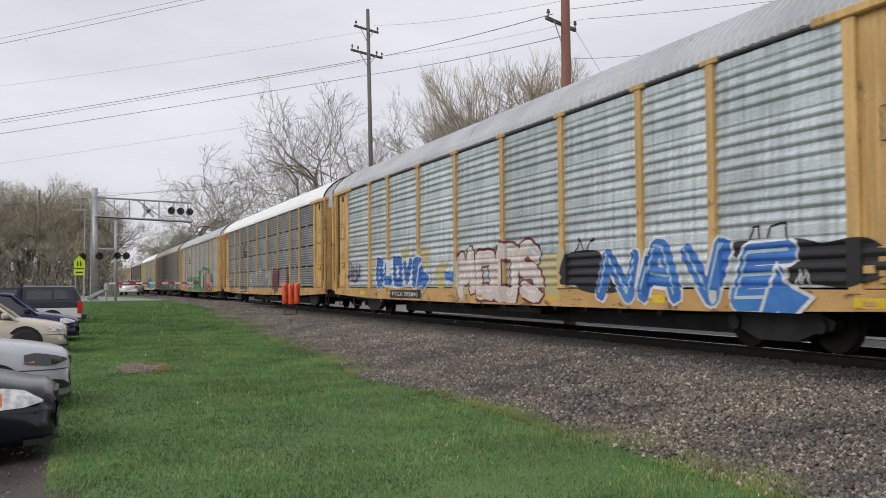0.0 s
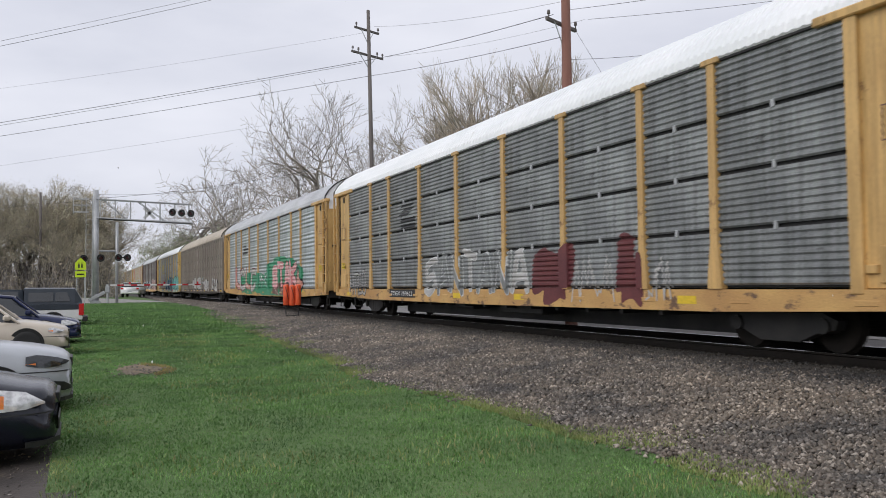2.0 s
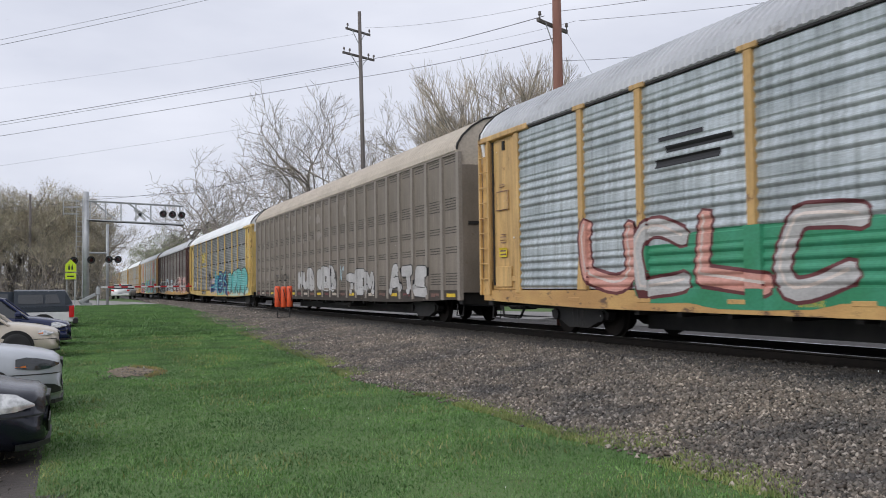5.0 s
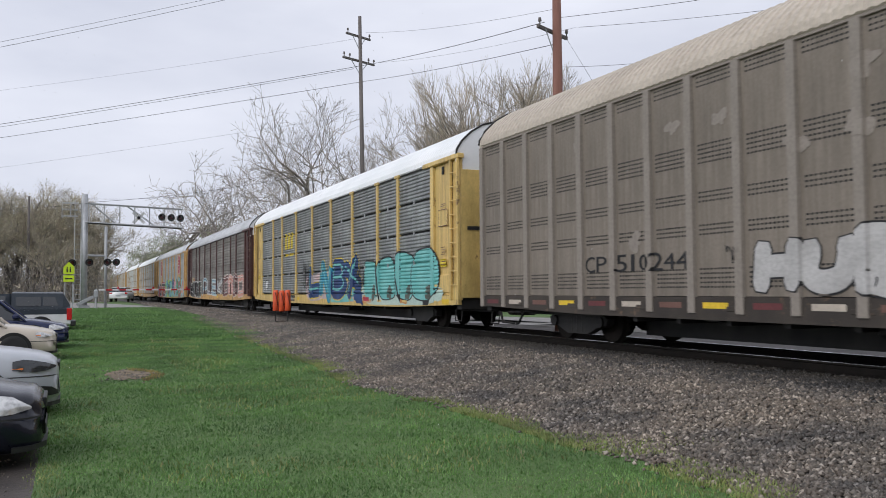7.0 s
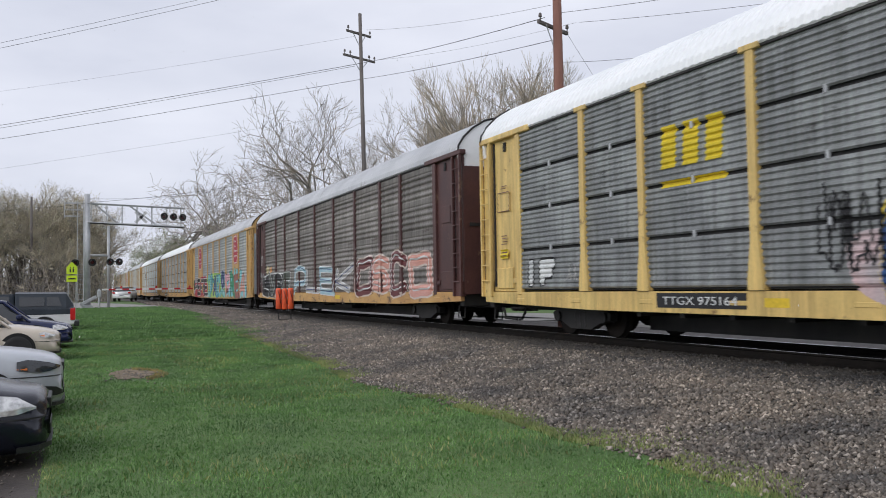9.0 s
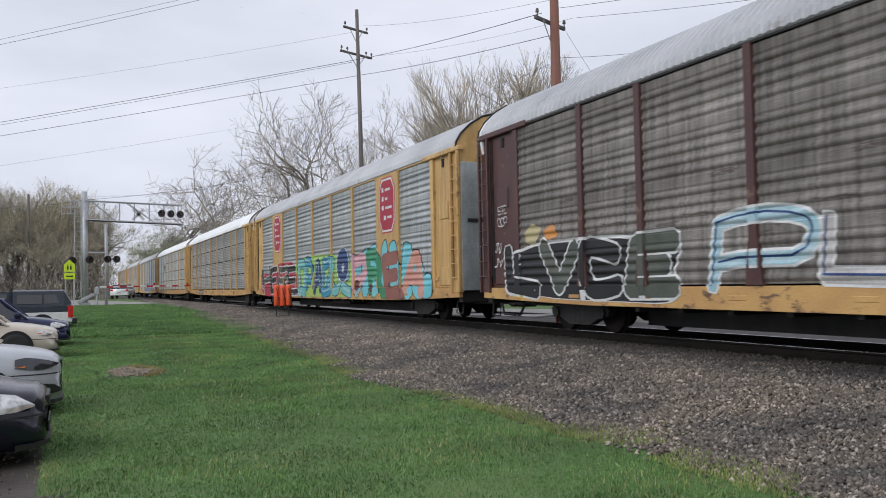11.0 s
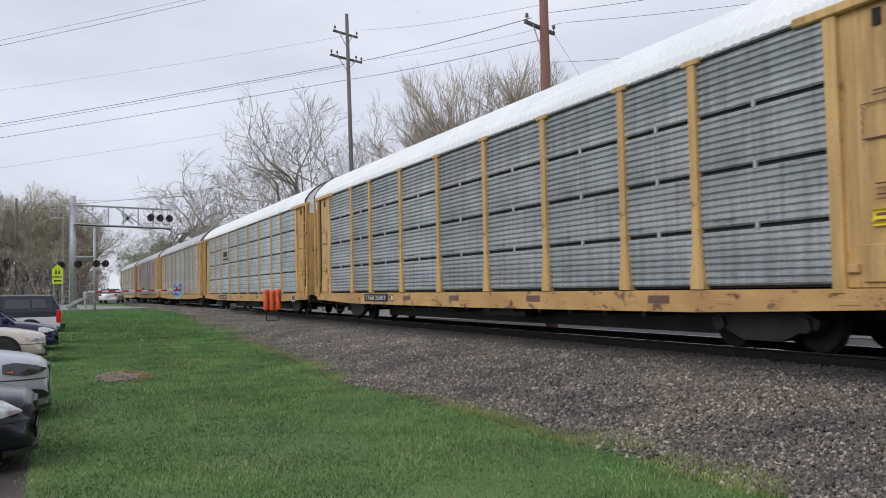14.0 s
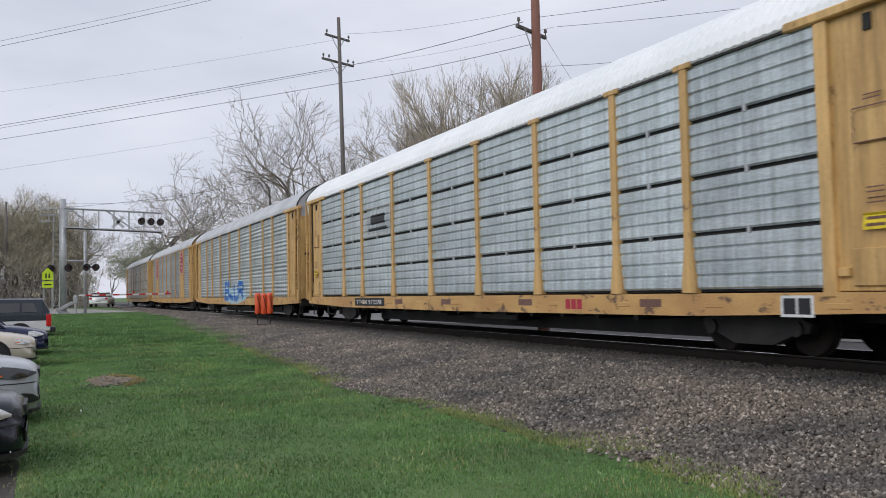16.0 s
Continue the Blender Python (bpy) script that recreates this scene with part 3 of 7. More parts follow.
def autorack(i, style, panel_m, frame_m, roof_m, cap_m, label, flare=True, rust=None):
    car = thing("autorack_car", label, "railway wagon", pose(TRACK_X, 0, RAIL_Z), group="wagons of the train")
    far_side = pose(0, 0, 0, 0, 0, 180)
    for side in (Matrix.Identity(4), far_side):
        if style == "louvre":
            n, w = 24, 1.146
            for k in range(n):
                part("side_panel", louvre_mesh(w, panel_m), car, m=side @ pose(0, w * (k - n / 2 + 0.5), 0))
            for k in range(n + 1):
                part("post", post_mesh("long", frame_m), car, "pale taupe post", side @ pose(0, w * (k - n / 2), 0))
        else:
            for a, b in zip(EDGES, EDGES[1:]):
                part("side_panel", panel_mesh(style, b - a - 0.02, panel_m), car, m=side @ pose(0, (a + b) / 2, 0))
            if style != "wide":
                clip = cached(("clip",), lambda: Soup().box(-SKIN - 0.05, -SKIN, -0.03, 0.03, -0.05, 0.08, 0.006).mesh("clip", M_GALV_POST))
                for a, b in zip(EDGES, EDGES[1:]):
                    for r in range(1, 4):
                        part("clip", clip, car, m=side @ pose(0, (a + b) / 2, LOW + (TOP - LOW) / 4 * r))
            for y in POSTS:
                part("post", post_mesh(flare, frame_m), car, m=side @ pose(0, y, 0))
        part("side_sill", sill_mesh(rust or (M_SILL if frame_m is M_YELLOW else frame_m)), car, m=side)
        # painted rail on three wagons; elsewhere black, drawing the shadow gap below the eave
        rail_or_shade_m = frame_m if i in (3, 6, 10) else M_BLACK
        rail = cached(("eave", rail_or_shade_m.name), lambda: Soup().box(-SKIN - 0.05, -SKIN + 0.1, -HALF + 0.1, HALF - 0.1, TOP, TOP + 0.06, 0.01).mesh("top_rail", rail_or_shade_m))
        part("top_rail", rail, car, m=side)
    for end in (Matrix.Identity(4), far_side):
        if style != "louvre":
            for mirror in (1, -1):
                e = Matrix.Diagonal((mirror, 1, 1, 1))
                me = cached(("end", frame_m.name, mirror), lambda: flipped(end_mesh(frame_m, M_DARK), mirror))
                part("end_side_plate", me, car, m=end)
                for name, size, mm in (("end_post", (-0.06, 0.04, 11.85, 12.07, LOW - 0.1, TOP, 0.015), frame_m), ("end_header", (-0.10, 0.10, 11.35, HALF + 0.05, TOP - 0.02, TOP + 0.12, 0.02), frame_m), ("foot_bracket", (-0.04, 0.05, 12.09, 12.28, LOW + 0.18, LOW + 0.30, 0.01), frame_m), ("hatch", (-0.02, 0.04, 12.32, 13.15, LOW + 0.05, LOW + 0.55, 0.012), frame_m), ("vent_cover", (-0.005, 0.04, 12.45, 13.0, 2.92, 3.40, 0.01), frame_m),
                                       ("seam", (-0.004, 0.05, 13.22, 13.30, LOW + 0.1, TOP - 0.05), M_DARK), ("slot", (-0.012, 0.05, 12.62, 12.74, TOP - 0.32, TOP - 0.1), M_DARK)):
                    me = cached((name, mm.name, mirror), lambda: flipped(Soup().box(size[0] - SKIN, size[1] - SKIN, *size[2:]).mesh(name, mm), mirror))
                    part(name, me, car, m=end)
                la = cached(("ladder", frame_m.name, mirror), lambda: flipped(ladder_mesh(frame_m), mirror))
                part("ladder", la, car, m=end)
        part("end_wall", end_wall_mesh(M_GALV_PALE if i == 6 else frame_m if style != "louvre" else panel_m, M_DARK), car, m=end)
        wall_m = M_GALV_PALE if i == 6 else frame_m if style != "louvre" else panel_m
        rib = cached(("rib", wall_m.name), lambda: Soup().box(-0.04, 0.04, HALF - 0.02, HALF + 0.04, LOW, 4.38, 0.01).mesh("end_rib", wall_m))
        for x in (-0.8, 0.0, 0.8):
            part("end_rib", rib, car, m=end @ pose(x, 0, 0))
        hatch = cached(("hatch", wall_m.name), lambda: Soup().box(-1.25, -0.9, HALF - 0.02, HALF + 0.02, 1.15, 2.35, 0.01).mesh("end_hatch", wall_m))
        part("end_hatch", hatch, car, m=end)
        part("roof_end", end_cap_mesh(cap_m), car, m=end @ pose(0, HALF - 0.12, 0))
        edge = cached(("roof_edge",), lambda: Soup().tube([(x * 1.015, 0, z + 0.02) for x, z in ROOF_ARC] + [(-x * 1.015, 0, z + 0.02) for x, z in ROOF_ARC[-2::-1]], 0.03, 6).mesh("roof_edge", M_BLACK))
        part("roof_edge", edge, car, "black roof edge strip", end @ pose(0, HALF - 0.05, 0))
        truck = part("truck", truck_mesh(), car, "black bogie with sprung side frames", end @ pose(0, 10.05, 0))
        for y in (-0.9, 0.9):
            AXLES.append((part("wheelset", wheelset_mesh(), truck, m=pose(0, y, 0.42)), y, end is far_side))
    part("roof", roof_mesh(roof_m, None), car)
    part("underframe", under_mesh(), car)
    car["order"] = i
    return car


def flipped(me, mirror):
    if mirror == 1:
        return me
    me = me.copy()
    me.transform(Matrix.Diagonal((-1, 1, 1, 1)))
    me.flip_normals()
    return me


TRAIN = [
    autorack(0, "wide", M_GALV_PALE, M_YELLOW, M_ROOF_GREY, M_ROOF_GREY, "autorack with pale corrugated galvanized sides and blue graffiti"),
    autorack(1, "rows", M_GREY_PANEL, M_YELLOW, M_ROOF_WHITE, M_ROOF_WHITE, "autorack with dark grey ribbed sides and white roof"),
    autorack(2, "wide", M_GALV, M_YELLOW, M_ROOF_GREY, M_ROOF_WHITE, "autorack with corrugated sides and pink and green graffiti"),
    autorack(3, "louvre", M_TAUPE, M_TAUPE_POST, M_ROOF_TAUPE, M_ROOF_TAUPE, "dusty taupe autorack with smooth slotted side panels", rust=M_GRIME),
    autorack(4, "rows", M_GREY_PANEL, M_LEMON, M_ROOF_WHITE, M_ROOF_WHITE, "yellow framed autorack with grey ribbed sides and teal graffiti"),
    autorack(5, "wide", M_BROWN_PANEL, M_MAROON, M_ROOF_GREY, M_ROOF_WHITE, "maroon framed autorack with grimy corrugated sides", "plain", M_SILL),
    autorack(6, "wide", M_MID_PANEL, M_YELLOW, M_ROOF_GREY, M_YELLOW, "autorack with red octagon emblems and teal graffiti", "plain"),
    autorack(7, "rows", M_MID_PANEL, M_YELLOW, M_ROOF_WHITE, M_ROOF_WHITE, "clean ochre framed autorack with grey ribbed sides"),
    autorack(8, "rows4", M_GALV_PALE, M_YELLOW, M_ROOF_WHITE, M_ROOF_WHITE, "ochre framed autorack with bright blue-grey ribbed sides"),
    autorack(9, "wide", M_GALV, M_YELLOW, M_ROOF_GREY, M_ROOF_GREY, "autorack with galvanized sides and a small blue graffito"),
    autorack(10, "wide", M_MID_PANEL, M_YELLOW, M_ROOF_GREY, M_YELLOW, "autorack with corrugated sides and red emblem panels", "plain"),
    autorack(11, "rows", M_MID_PANEL, M_YELLOW, M_ROOF_GREY, M_ROOF_GREY, "last autorack of the train, grey sided"),
]


# ---- trees ----
M_BARK = mat("grey_brown_bark", (0.17, 0.15, 0.135), (0.24, 0.215, 0.195), 0.9, 0, 1.5, (3, 3, 1), 0.3)
# crown tones are paler than real foliage: distance haze is mixed into the colours
M_TWIG = island_mat("haze_paled_bare_twigs", [(0.26, 0.235, 0.225), (0.34, 0.315, 0.30), (0.42, 0.39, 0.37)])
M_TWIG_TAN = island_mat("tan_twigs", [(0.28, 0.245, 0.205), (0.39, 0.35, 0.30), (0.47, 0.43, 0.37)])
M_BUD = island_mat("haze_paled_olive_buds", [(0.36, 0.34, 0.24), (0.46, 0.44, 0.32), (0.54, 0.51, 0.38), (0.43, 0.39, 0.33)])
M_LEAF = island_mat("young_green_leaves", [(0.24, 0.29, 0.16), (0.32, 0.37, 0.22), (0.38, 0.42, 0.28)])


def tree_meshes(seed, height, fork, lean, depth, buds, twig_m, bud_m, droop=0.0, stems=1, bud_size=0.10, thick=1.0):
    """A bare or budding tree: the trunk and limbs in one mesh, the crown of branches, twigs and buds in another."""
    rng = random.Random(seed)
    wood, crown = Soup(), Soup()
    tips = []

    def limb(p, d, length, r, level):
        n = 3 if level < 3 else 2
        pts, rad = [p], [r]
        for k in range(n):
            d = (d + Vector((rng.uniform(-1, 1), rng.uniform(-1, 1), rng.uniform(-0.4, 0.6) - droop * level * 0.1)) * 0.17).normalized()
            p = p + d * (length / n)
            pts.append(p)
            rad.append(max(0.005 * thick, r * (1 - 0.45 * (k + 1) / n)))
        if level < 2:
            wood.tube(pts, rad, 7 if level == 0 else 6)
        else:
            crown.tube(pts, rad, 4 if level < 4 else 3, False)
        if level >= depth:
            tips.append((p, d))
            return
        kids = (rng.choice((2, 3, 3)) if level < 3 else 3) if level else rng.choice((4, 5))
        for c in range(kids):
            t = rng.uniform(0.45, 1.0) if c else 1.0
            q = pts[0].lerp(pts[-1], t) if t < 1 else p
            i = min(n - 1, int(t * n))
            q = pts[i].lerp(pts[i + 1], t * n - i) if t < 1 else p
            ang = radians(rng.uniform(12, 48) * lean)
            s = d.cross(Vector((rng.uniform(-1, 1), rng.uniform(-1, 1), rng.uniform(-1, 1)))).normalized()
            e = (d * math.cos(ang) + s * math.sin(ang) + Vector((0, 0, 0.10))).normalized()
            limb(q, e, length * rng.uniform(0.60, 0.82), max(0.006 * thick, r * rng.uniform(0.42, 0.60)), level + 1)

    for s in range(stems):
        o = Vector((rng.uniform(-1, 1), rng.uniform(-1, 1), 0)) * (0.5 if stems > 1 else 0)
        d = Vector((rng.uniform(-0.3, 0.3), rng.uniform(-0.3, 0.3), 1)).normalized() if stems > 1 else Vector((rng.uniform(-0.06, 0.06), rng.uniform(-0.06, 0.06), 1))
        limb(o - Vector((0, 0, 0.15)), d, height * fork, height * 0.0145 + 0.03, 0)
    crown.k = 1
    for p, d in tips:
        for b in range(buds):
            q = p - d * rng.uniform(0, 0.8) + Vector((rng.uniform(-1, 1), rng.uniform(-1, 1), rng.uniform(-1, 1))) * 0.22
            u = Vector((rng.uniform(-1, 1), rng.uniform(-1, 1), rng.uniform(-1, 1))).normalized() * bud_size * rng.uniform(0.6, 1.3)
            w = u.cross(Vector((rng.uniform(-1, 1), rng.uniform(-1, 1), rng.uniform(-1, 1)))).normalized() * bud_size * 0.6
            crown.add([q - u, q - w * 0.7, q + u, q + w * 0.7], [(0, 1, 2, 3)])
    top = max(v[2] for v in crown.v)
    k = height / top
    for s in (wood, crown):
        s.v = [(x * k, y * k, z * k) for x, y, z in s.v]
    return mesh_of("trunk", wood.v, wood.f, M_BARK, None, True), mesh_of("crown", crown.v, crown.f, [twig_m, bud_m], crown.i)


def tree(kind, x, y, top, label, turn=0.0, group="bare trees behind the track"):
    trunk, crown, h = kind
    g = ground_z(x, y)
    k = (top - g) / h
    t = thing("tree", label, "tree", Matrix.Translation((x, y, g)) @ Matrix.Rotation(radians(turn), 4, "Z") @ Matrix.Scale(k, 4), group)
    part("trunk", trunk, t)
    part("crown", crown, t)
    return t


OAK = (*tree_meshes(3, 20, 0.22, 1.35, 6, 0, M_TWIG, M_BUD, 0.3, thick=2.6), 20)
ELM = (*tree_meshes(7, 20, 0.26, 1.2, 6, 0, M_TWIG, M_BUD, thick=2.0), 20)
ASH = (*tree_meshes(12, 20, 0.30, 1.1, 6, 0, M_TWIG, M_BUD, thick=1.7), 20)
BUSHY = (*tree_meshes(21, 16, 0.20, 0.66, 6, 0, M_TWIG_TAN, M_BUD, 0, 3, 0.045), 16)
BUDDING = (*tree_meshes(33, 14, 0.17, 1.0, 6, 6, M_TWIG_TAN, M_BUD, 0, 3, 0.042), 14)
LEAFING = (*tree_meshes(41, 14, 0.2, 1.0, 6, 4, M_TWIG, M_LEAF, 0, 2, 0.075), 14)
BARE, SHRUB, BUD = "bare grey deciduous tree with fine twigs", "many-stemmed tan tree with first spring buds", "dense olive-brown budding tree at the crossing"
for kind, x, y, top, label, turn in (
        (OAK, 17.6, 111.5, 22.6, BARE, 0), (ELM, 20.7, 99.3, 17.2, BARE, 70), (ASH, 21.2, 83.0, 19.4, BARE, 20), (ELM, 24.2, 86.0, 22.0, BARE, 200),
        (ASH, 27.3, 76.5, 20.6, BARE, 120), (OAK, 30.5, 74.0, 18.0, BARE, 250), (ELM, 15.2, 122.0, 16.5, BARE, 310), (OAK, 21.5, 126.0, 18.0, BARE, 160),
        (BUSHY, 25.6, 56.5, 15.0, SHRUB, 0), (BUSHY, 27.2, 55.6, 18.6, SHRUB, 90), (BUSHY, 29.6, 54.6, 19.0, SHRUB, 200), (BUSHY, 33.6, 56.9, 17.4, SHRUB, 300), (BUSHY, 28.0, 59.5, 16.6, SHRUB, 40),
        (ASH, 34.5, 60.0, 17.0, BARE, 60), (ELM, 38.0, 50.0, 16.0, BARE, 10),
        (LEAFING, 18.0, 150.0, 13.0, "tree in fresh pale green leaf", 0), (LEAFING, 14.5, 165.0, 10.5, "tree in fresh pale green leaf", 140), (LEAFING, 22.0, 160.0, 16.0, "tree in fresh pale green leaf", 220),
        (ELM, 12.0, 190.0, 9.5, BARE, 30), (ASH, 17.5, 185.0, 14.5, BARE, 80), (OAK, 6.0, 215.0, 8.0, BARE, 200), (LEAFING, 9.0, 215.0, 8.5, "tree in fresh pale green leaf", 60)):
    tree(kind, x, y, top, label, turn)
for x, y, top, turn in ((-13.0, 103, 13.2, 0), (-9.5, 101, 13.8, 70), (-6.2, 104, 14.2, 140), (-3.0, 102, 13.6, 210), (0.2, 105, 13.4, 290), (2.9, 107, 12.2, 30), (-11.0, 109, 14.0, 100), (-4.5, 110, 14.4, 190), (-0.8, 112, 13.0, 250), (-16.5, 105, 13.0, 330), (-7.6, 98, 9.0, 15), (-1.6, 98, 8.5, 215), (-12.0, 97, 8.0, 115), (2.2, 101, 8.0, 75)):
    tree(BUDDING, x, y, top, BUD, turn, "budding trees at the crossing")


def undergrowth():
    rng, s = random.Random(5), Soup()
    for k in range(2600):
        x, y = rng.uniform(-20, 4.0), rng.uniform(95, 113)
        g, h = ground_z(x, y), rng.uniform(1.5, 5.0)
        p = Vector((x, y, g - 0.1))
        d = Vector((rng.uniform(-0.5, 0.5), rng.uniform(-0.5, 0.5), 1))
        s.k = 0
        s.tube([p, p + d * h * 0.5, p + d * h + Vector((rng.uniform(-1, 1), rng.uniform(-1, 1), 0)) * 0.5], [0.03, 0.022, 0.012], 3, False)
        s.k = 1
        for b in range(9):
            q = p + d * h * rng.uniform(0.15, 1) + Vector((rng.uniform(-1, 1), rng.uniform(-1, 1), rng.uniform(-1, 1))) * 0.5
            u = Vector((rng.uniform(-1, 1), rng.uniform(-1, 1), rng.uniform(-1, 1))) * 0.12
            w = Vector((rng.uniform(-1, 1), rng.uniform(-1, 1), rng.uniform(-1, 1))) * 0.07
            s.add([q - u, q - w, q + u, q + w], [(0, 1, 2, 3)])
    brush = mesh_of("undergrowth", s.v, s.f, [M_TWIG, island_mat("brown_brush", [(0.32, 0.29, 0.25), (0.42, 0.38, 0.32), (0.44, 0.41, 0.31)])], s.i)
    tagged(new("undergrowth", brush), "tangled brown undergrowth below the budding trees", "undergrowth", kind="stuff")


undergrowth()


# ---- poles and cables ----
def utility_pole(x, y, top, r, m, arms, label, lean=0.0):
    g = ground_z(x, y)
    p = thing("utility_pole", label, "utility pole", pose(x, y, g, 0, lean))
    h = top - g
    part("shaft", Soup().tube([(0, 0, -0.3), (0, 0, h * 0.5), (0, 0, h)], [r * 1.15, r, r * 0.78], 14).mesh("shaft", m, True), p)
    for z, half, turn, pins in arms:
        z -= g
        mt = Matrix.Rotation(radians(turn), 4, "Z")
        arm = part("crossarm", Soup().box(-half, half, r * 0.7, r * 0.7 + 0.10, z - 0.06, z + 0.06, 0.008).mesh("crossarm", M_POLE_GREY), p, m=mt)
        s = Soup()
        for e in (-1, 1):
            s.tube([(e * half * 0.55, r * 0.75, z), (0, r * 0.75, z - 0.75)], 0.022, 6)
        part("brace", s.mesh("brace", M_GALV_POST), arm)
        for e in pins:
            part("insulator", Soup().tube([(e * half, r * 0.75, z + 0.05), (e * half, r * 0.75, z + 0.16), (e * half, r * 0.75, z + 0.17), (e * half, r * 0.75, z + 0.30)], [0.022, 0.022, 0.065, 0.045], 8).mesh("insulator", M_POLE_GREY), arm, "dark glazed insulator")
    return p


ARM = 28
pole_a = utility_pole(15.7, 47.4, 17.7, 0.125, M_POLE_GREY, [(16.55, 1.0, ARM, (-0.9, 0.9)), (15.1, 1.3, ARM, (-0.95, -0.6, 0.6, 0.95))], "tall slim grey timber power pole with two crossarms", -0.9)
pole_b = utility_pole(15.7, 25.9, 12.6, 0.19, M_POLE_RED, [(10.8, 0.98, ARM, (-0.92, 0.92))], "red-brown timber power pole with one crossarm")
utility_pole(26.6, 64.3, 14.6, 0.13, M_POLE_GREY, [], "short grey timber pole among the bare trees")
utility_pole(-3.7, 98.0, 11.7, 0.14, M_POLE_GREY, [], "dark timber pole in front of the budding trees")


def cable(a, b, sag, r=0.014, label="thin black overhead power line"):
    a, b, n = Vector(a), Vector(b), 24
    pts = [a.lerp(b, k / n) - Vector((0, 0, sag * 4 * (k / n) * (1 - k / n))) for k in range(n + 1)]
    tagged(new("power_line", Soup().tube(pts, r * 0.75, 5).mesh("power_line", M_WIRE)), label, "power line", "overhead lines")


LEFT = (-28.8, 76.7)                            # where the next pole of the row along the road would stand
for z0, z1, r in ((14.66, 9.72, 0.020), (14.56, 9.45, 0.014)):
    cable((15.05, 47.3, z0), (*LEFT, z1), 0.25, r)
cable((15.05, 47.3, 14.66), (15.25, 26.0, 11.1), 0.12, 0.018)
cable((15.55, 47.3, 13.85), (*LEFT, 8.95), 0.25, 0.018)
cable((15.55, 47.3, 13.85), (15.7, 26.1, 10.39), 0.10, 0.016)
cable((15.05, 47.3, 16.3), (*LEFT, 13.3), 0.6, 0.007)
cable((15.55, 47.3, 11.96), (*LEFT, 7.2), 0.3, 0.007)
cable((15.75, 47.3, 16.75), (15.7, 26.1, 11.65), 0.2, 0.008)
cable((16.4, 46.9, 14.95), (16.6, 26.1, 11.1), 0.2, 0.007)
cable((-6.2, 30.0, 8.05), (6.5, 30.0, 12.4), 0.08, 0.009)
cable((-6.2, 30.0, 8.18), (6.5, 30.0, 12.55), 0.05, 0.007)
cable((16.6, 25.9, 11.05), (25.0, 18.7, 11.2), 0.12, 0.010)
cable((15.8, 25.9, 11.3), (19.0, 12.5, 9.2), 0.10, 0.011)
cable((15.9, 25.9, 9.55), (27.5, 28.4, 12.4), 0.25, 0.010)
cable((15.8, 25.9, 9.3), (17.5, 24.0, 5.0), 0.0, 0.0070, "guy wire of the power pole")
cable((16.0, 25.9, 10.7), (18.2, 24.0, 5.5), 0.0, 0.0070, "guy wire of the power pole")
cable((15.7, 25.9, 9.4), (13.2, 52.0, 9.5), 0.3, 0.0070)
cable((-3.6, 98.0, 10.6), (1.2, 71.0, 8.6), 0.15, 0.016)
cable((1.2, 71.0, 8.6), (17.3, 60.0, 10.45), 0.35, 0.016)
cable((1.2, 71.0, 8.9), (11.0, 76.0, 10.2), 0.2, 0.012)
cable((-3.6, 98.0, 10.6), (-24.0, 100.0, 8.2), 0.3, 0.014)


# ---- level crossing signals ----
def signal_head(parent, x, y, z, turn, label):
    """A flashing lamp: black disc background, hood and dark red lens, facing -y before it turns."""
    hd = part("signal_lamp", Soup().tube([(0, 0.02, 0), (0, 0.0, 0), (0, -0.02, 0)], [0.28, 0.29, 0.28], 20).mesh("signal_lamp", M_BLACK), parent, label, pose(x, y, z, 0, 0, turn))
    s = Soup()
    s.loft([[(0.16 * math.cos(a), yy, 0.16 * math.sin(a)) for a in [math.pi * k / 10 - 0.2 for k in range(11)]] for yy in (-0.02, -0.28)], False, False)
    part("hood", s.mesh("hood", M_BLACK), hd)
    part("lens", Soup().tube([(0, -0.022, 0), (0, -0.05, 0)], [0.145, 0.12], 16).mesh("lens", flat("dark_red_lens", (0.06, 0.01, 0.01), 0.15)), hd, "unlit dark red lens")
    part("housing", Soup().tube([(0, 0.0, 0), (0, 0.16, 0)], [0.14, 0.10], 12).mesh("housing", M_BLACK), hd)
    return hd


MX, MY = 1.17, 70.9
g0 = ground_z(MX, MY)
mast = thing("crossing_signal", "galvanized cantilever mast with crossing lamps over the road", "crossing signal", pose(MX, MY, g0))
part("mast", Soup().tube([(0, 0, 0), (0, 0, 8.7)], [0.24, 0.20], 16).mesh("mast", M_GALV_POST, True), mast)
part("base", Soup().box(-0.4, 0.4, -0.4, 0.4, -0.1, 0.25, 0.03).mesh("base", M_GALV_POST), mast)
s = Soup()
for e in (-0.22, 0.22):
    s.tube([(-0.48 + e, -0.2, 0.4), (-0.48 + e, -0.2, 8.2)], 0.03, 6)
for k in range(20):
    s.tube([(-0.70, -0.2, 0.7 + k * 0.38), (-0.26, -0.2, 0.7 + k * 0.38)], 0.018, 5)
for z in (1.5, 4.5, 7.5):
    s.tube([(-0.26, -0.2, z), (0, 0, z)], 0.02, 5)
part("ladder", s.mesh("ladder", M_GALV_POST), mast)
s = Soup()
for z in (7.0, 7.5, 8.0):
    s.tube([(-0.5, -0.4, z), (-1.6, -0.4, z), (-1.6, 0.4, z), (-0.5, 0.4, z)], 0.025, 5)
for x, y in ((-1.6, -0.4), (-1.6, 0.4), (-1.0, -0.4)):
    s.tube([(x, y, 6.9), (x, y, 8.05)], 0.025, 5)
part("platform_rail", s.mesh("platform_rail", M_GALV_POST), mast)
s = Soup()
L, dy = 7.1, -0.15
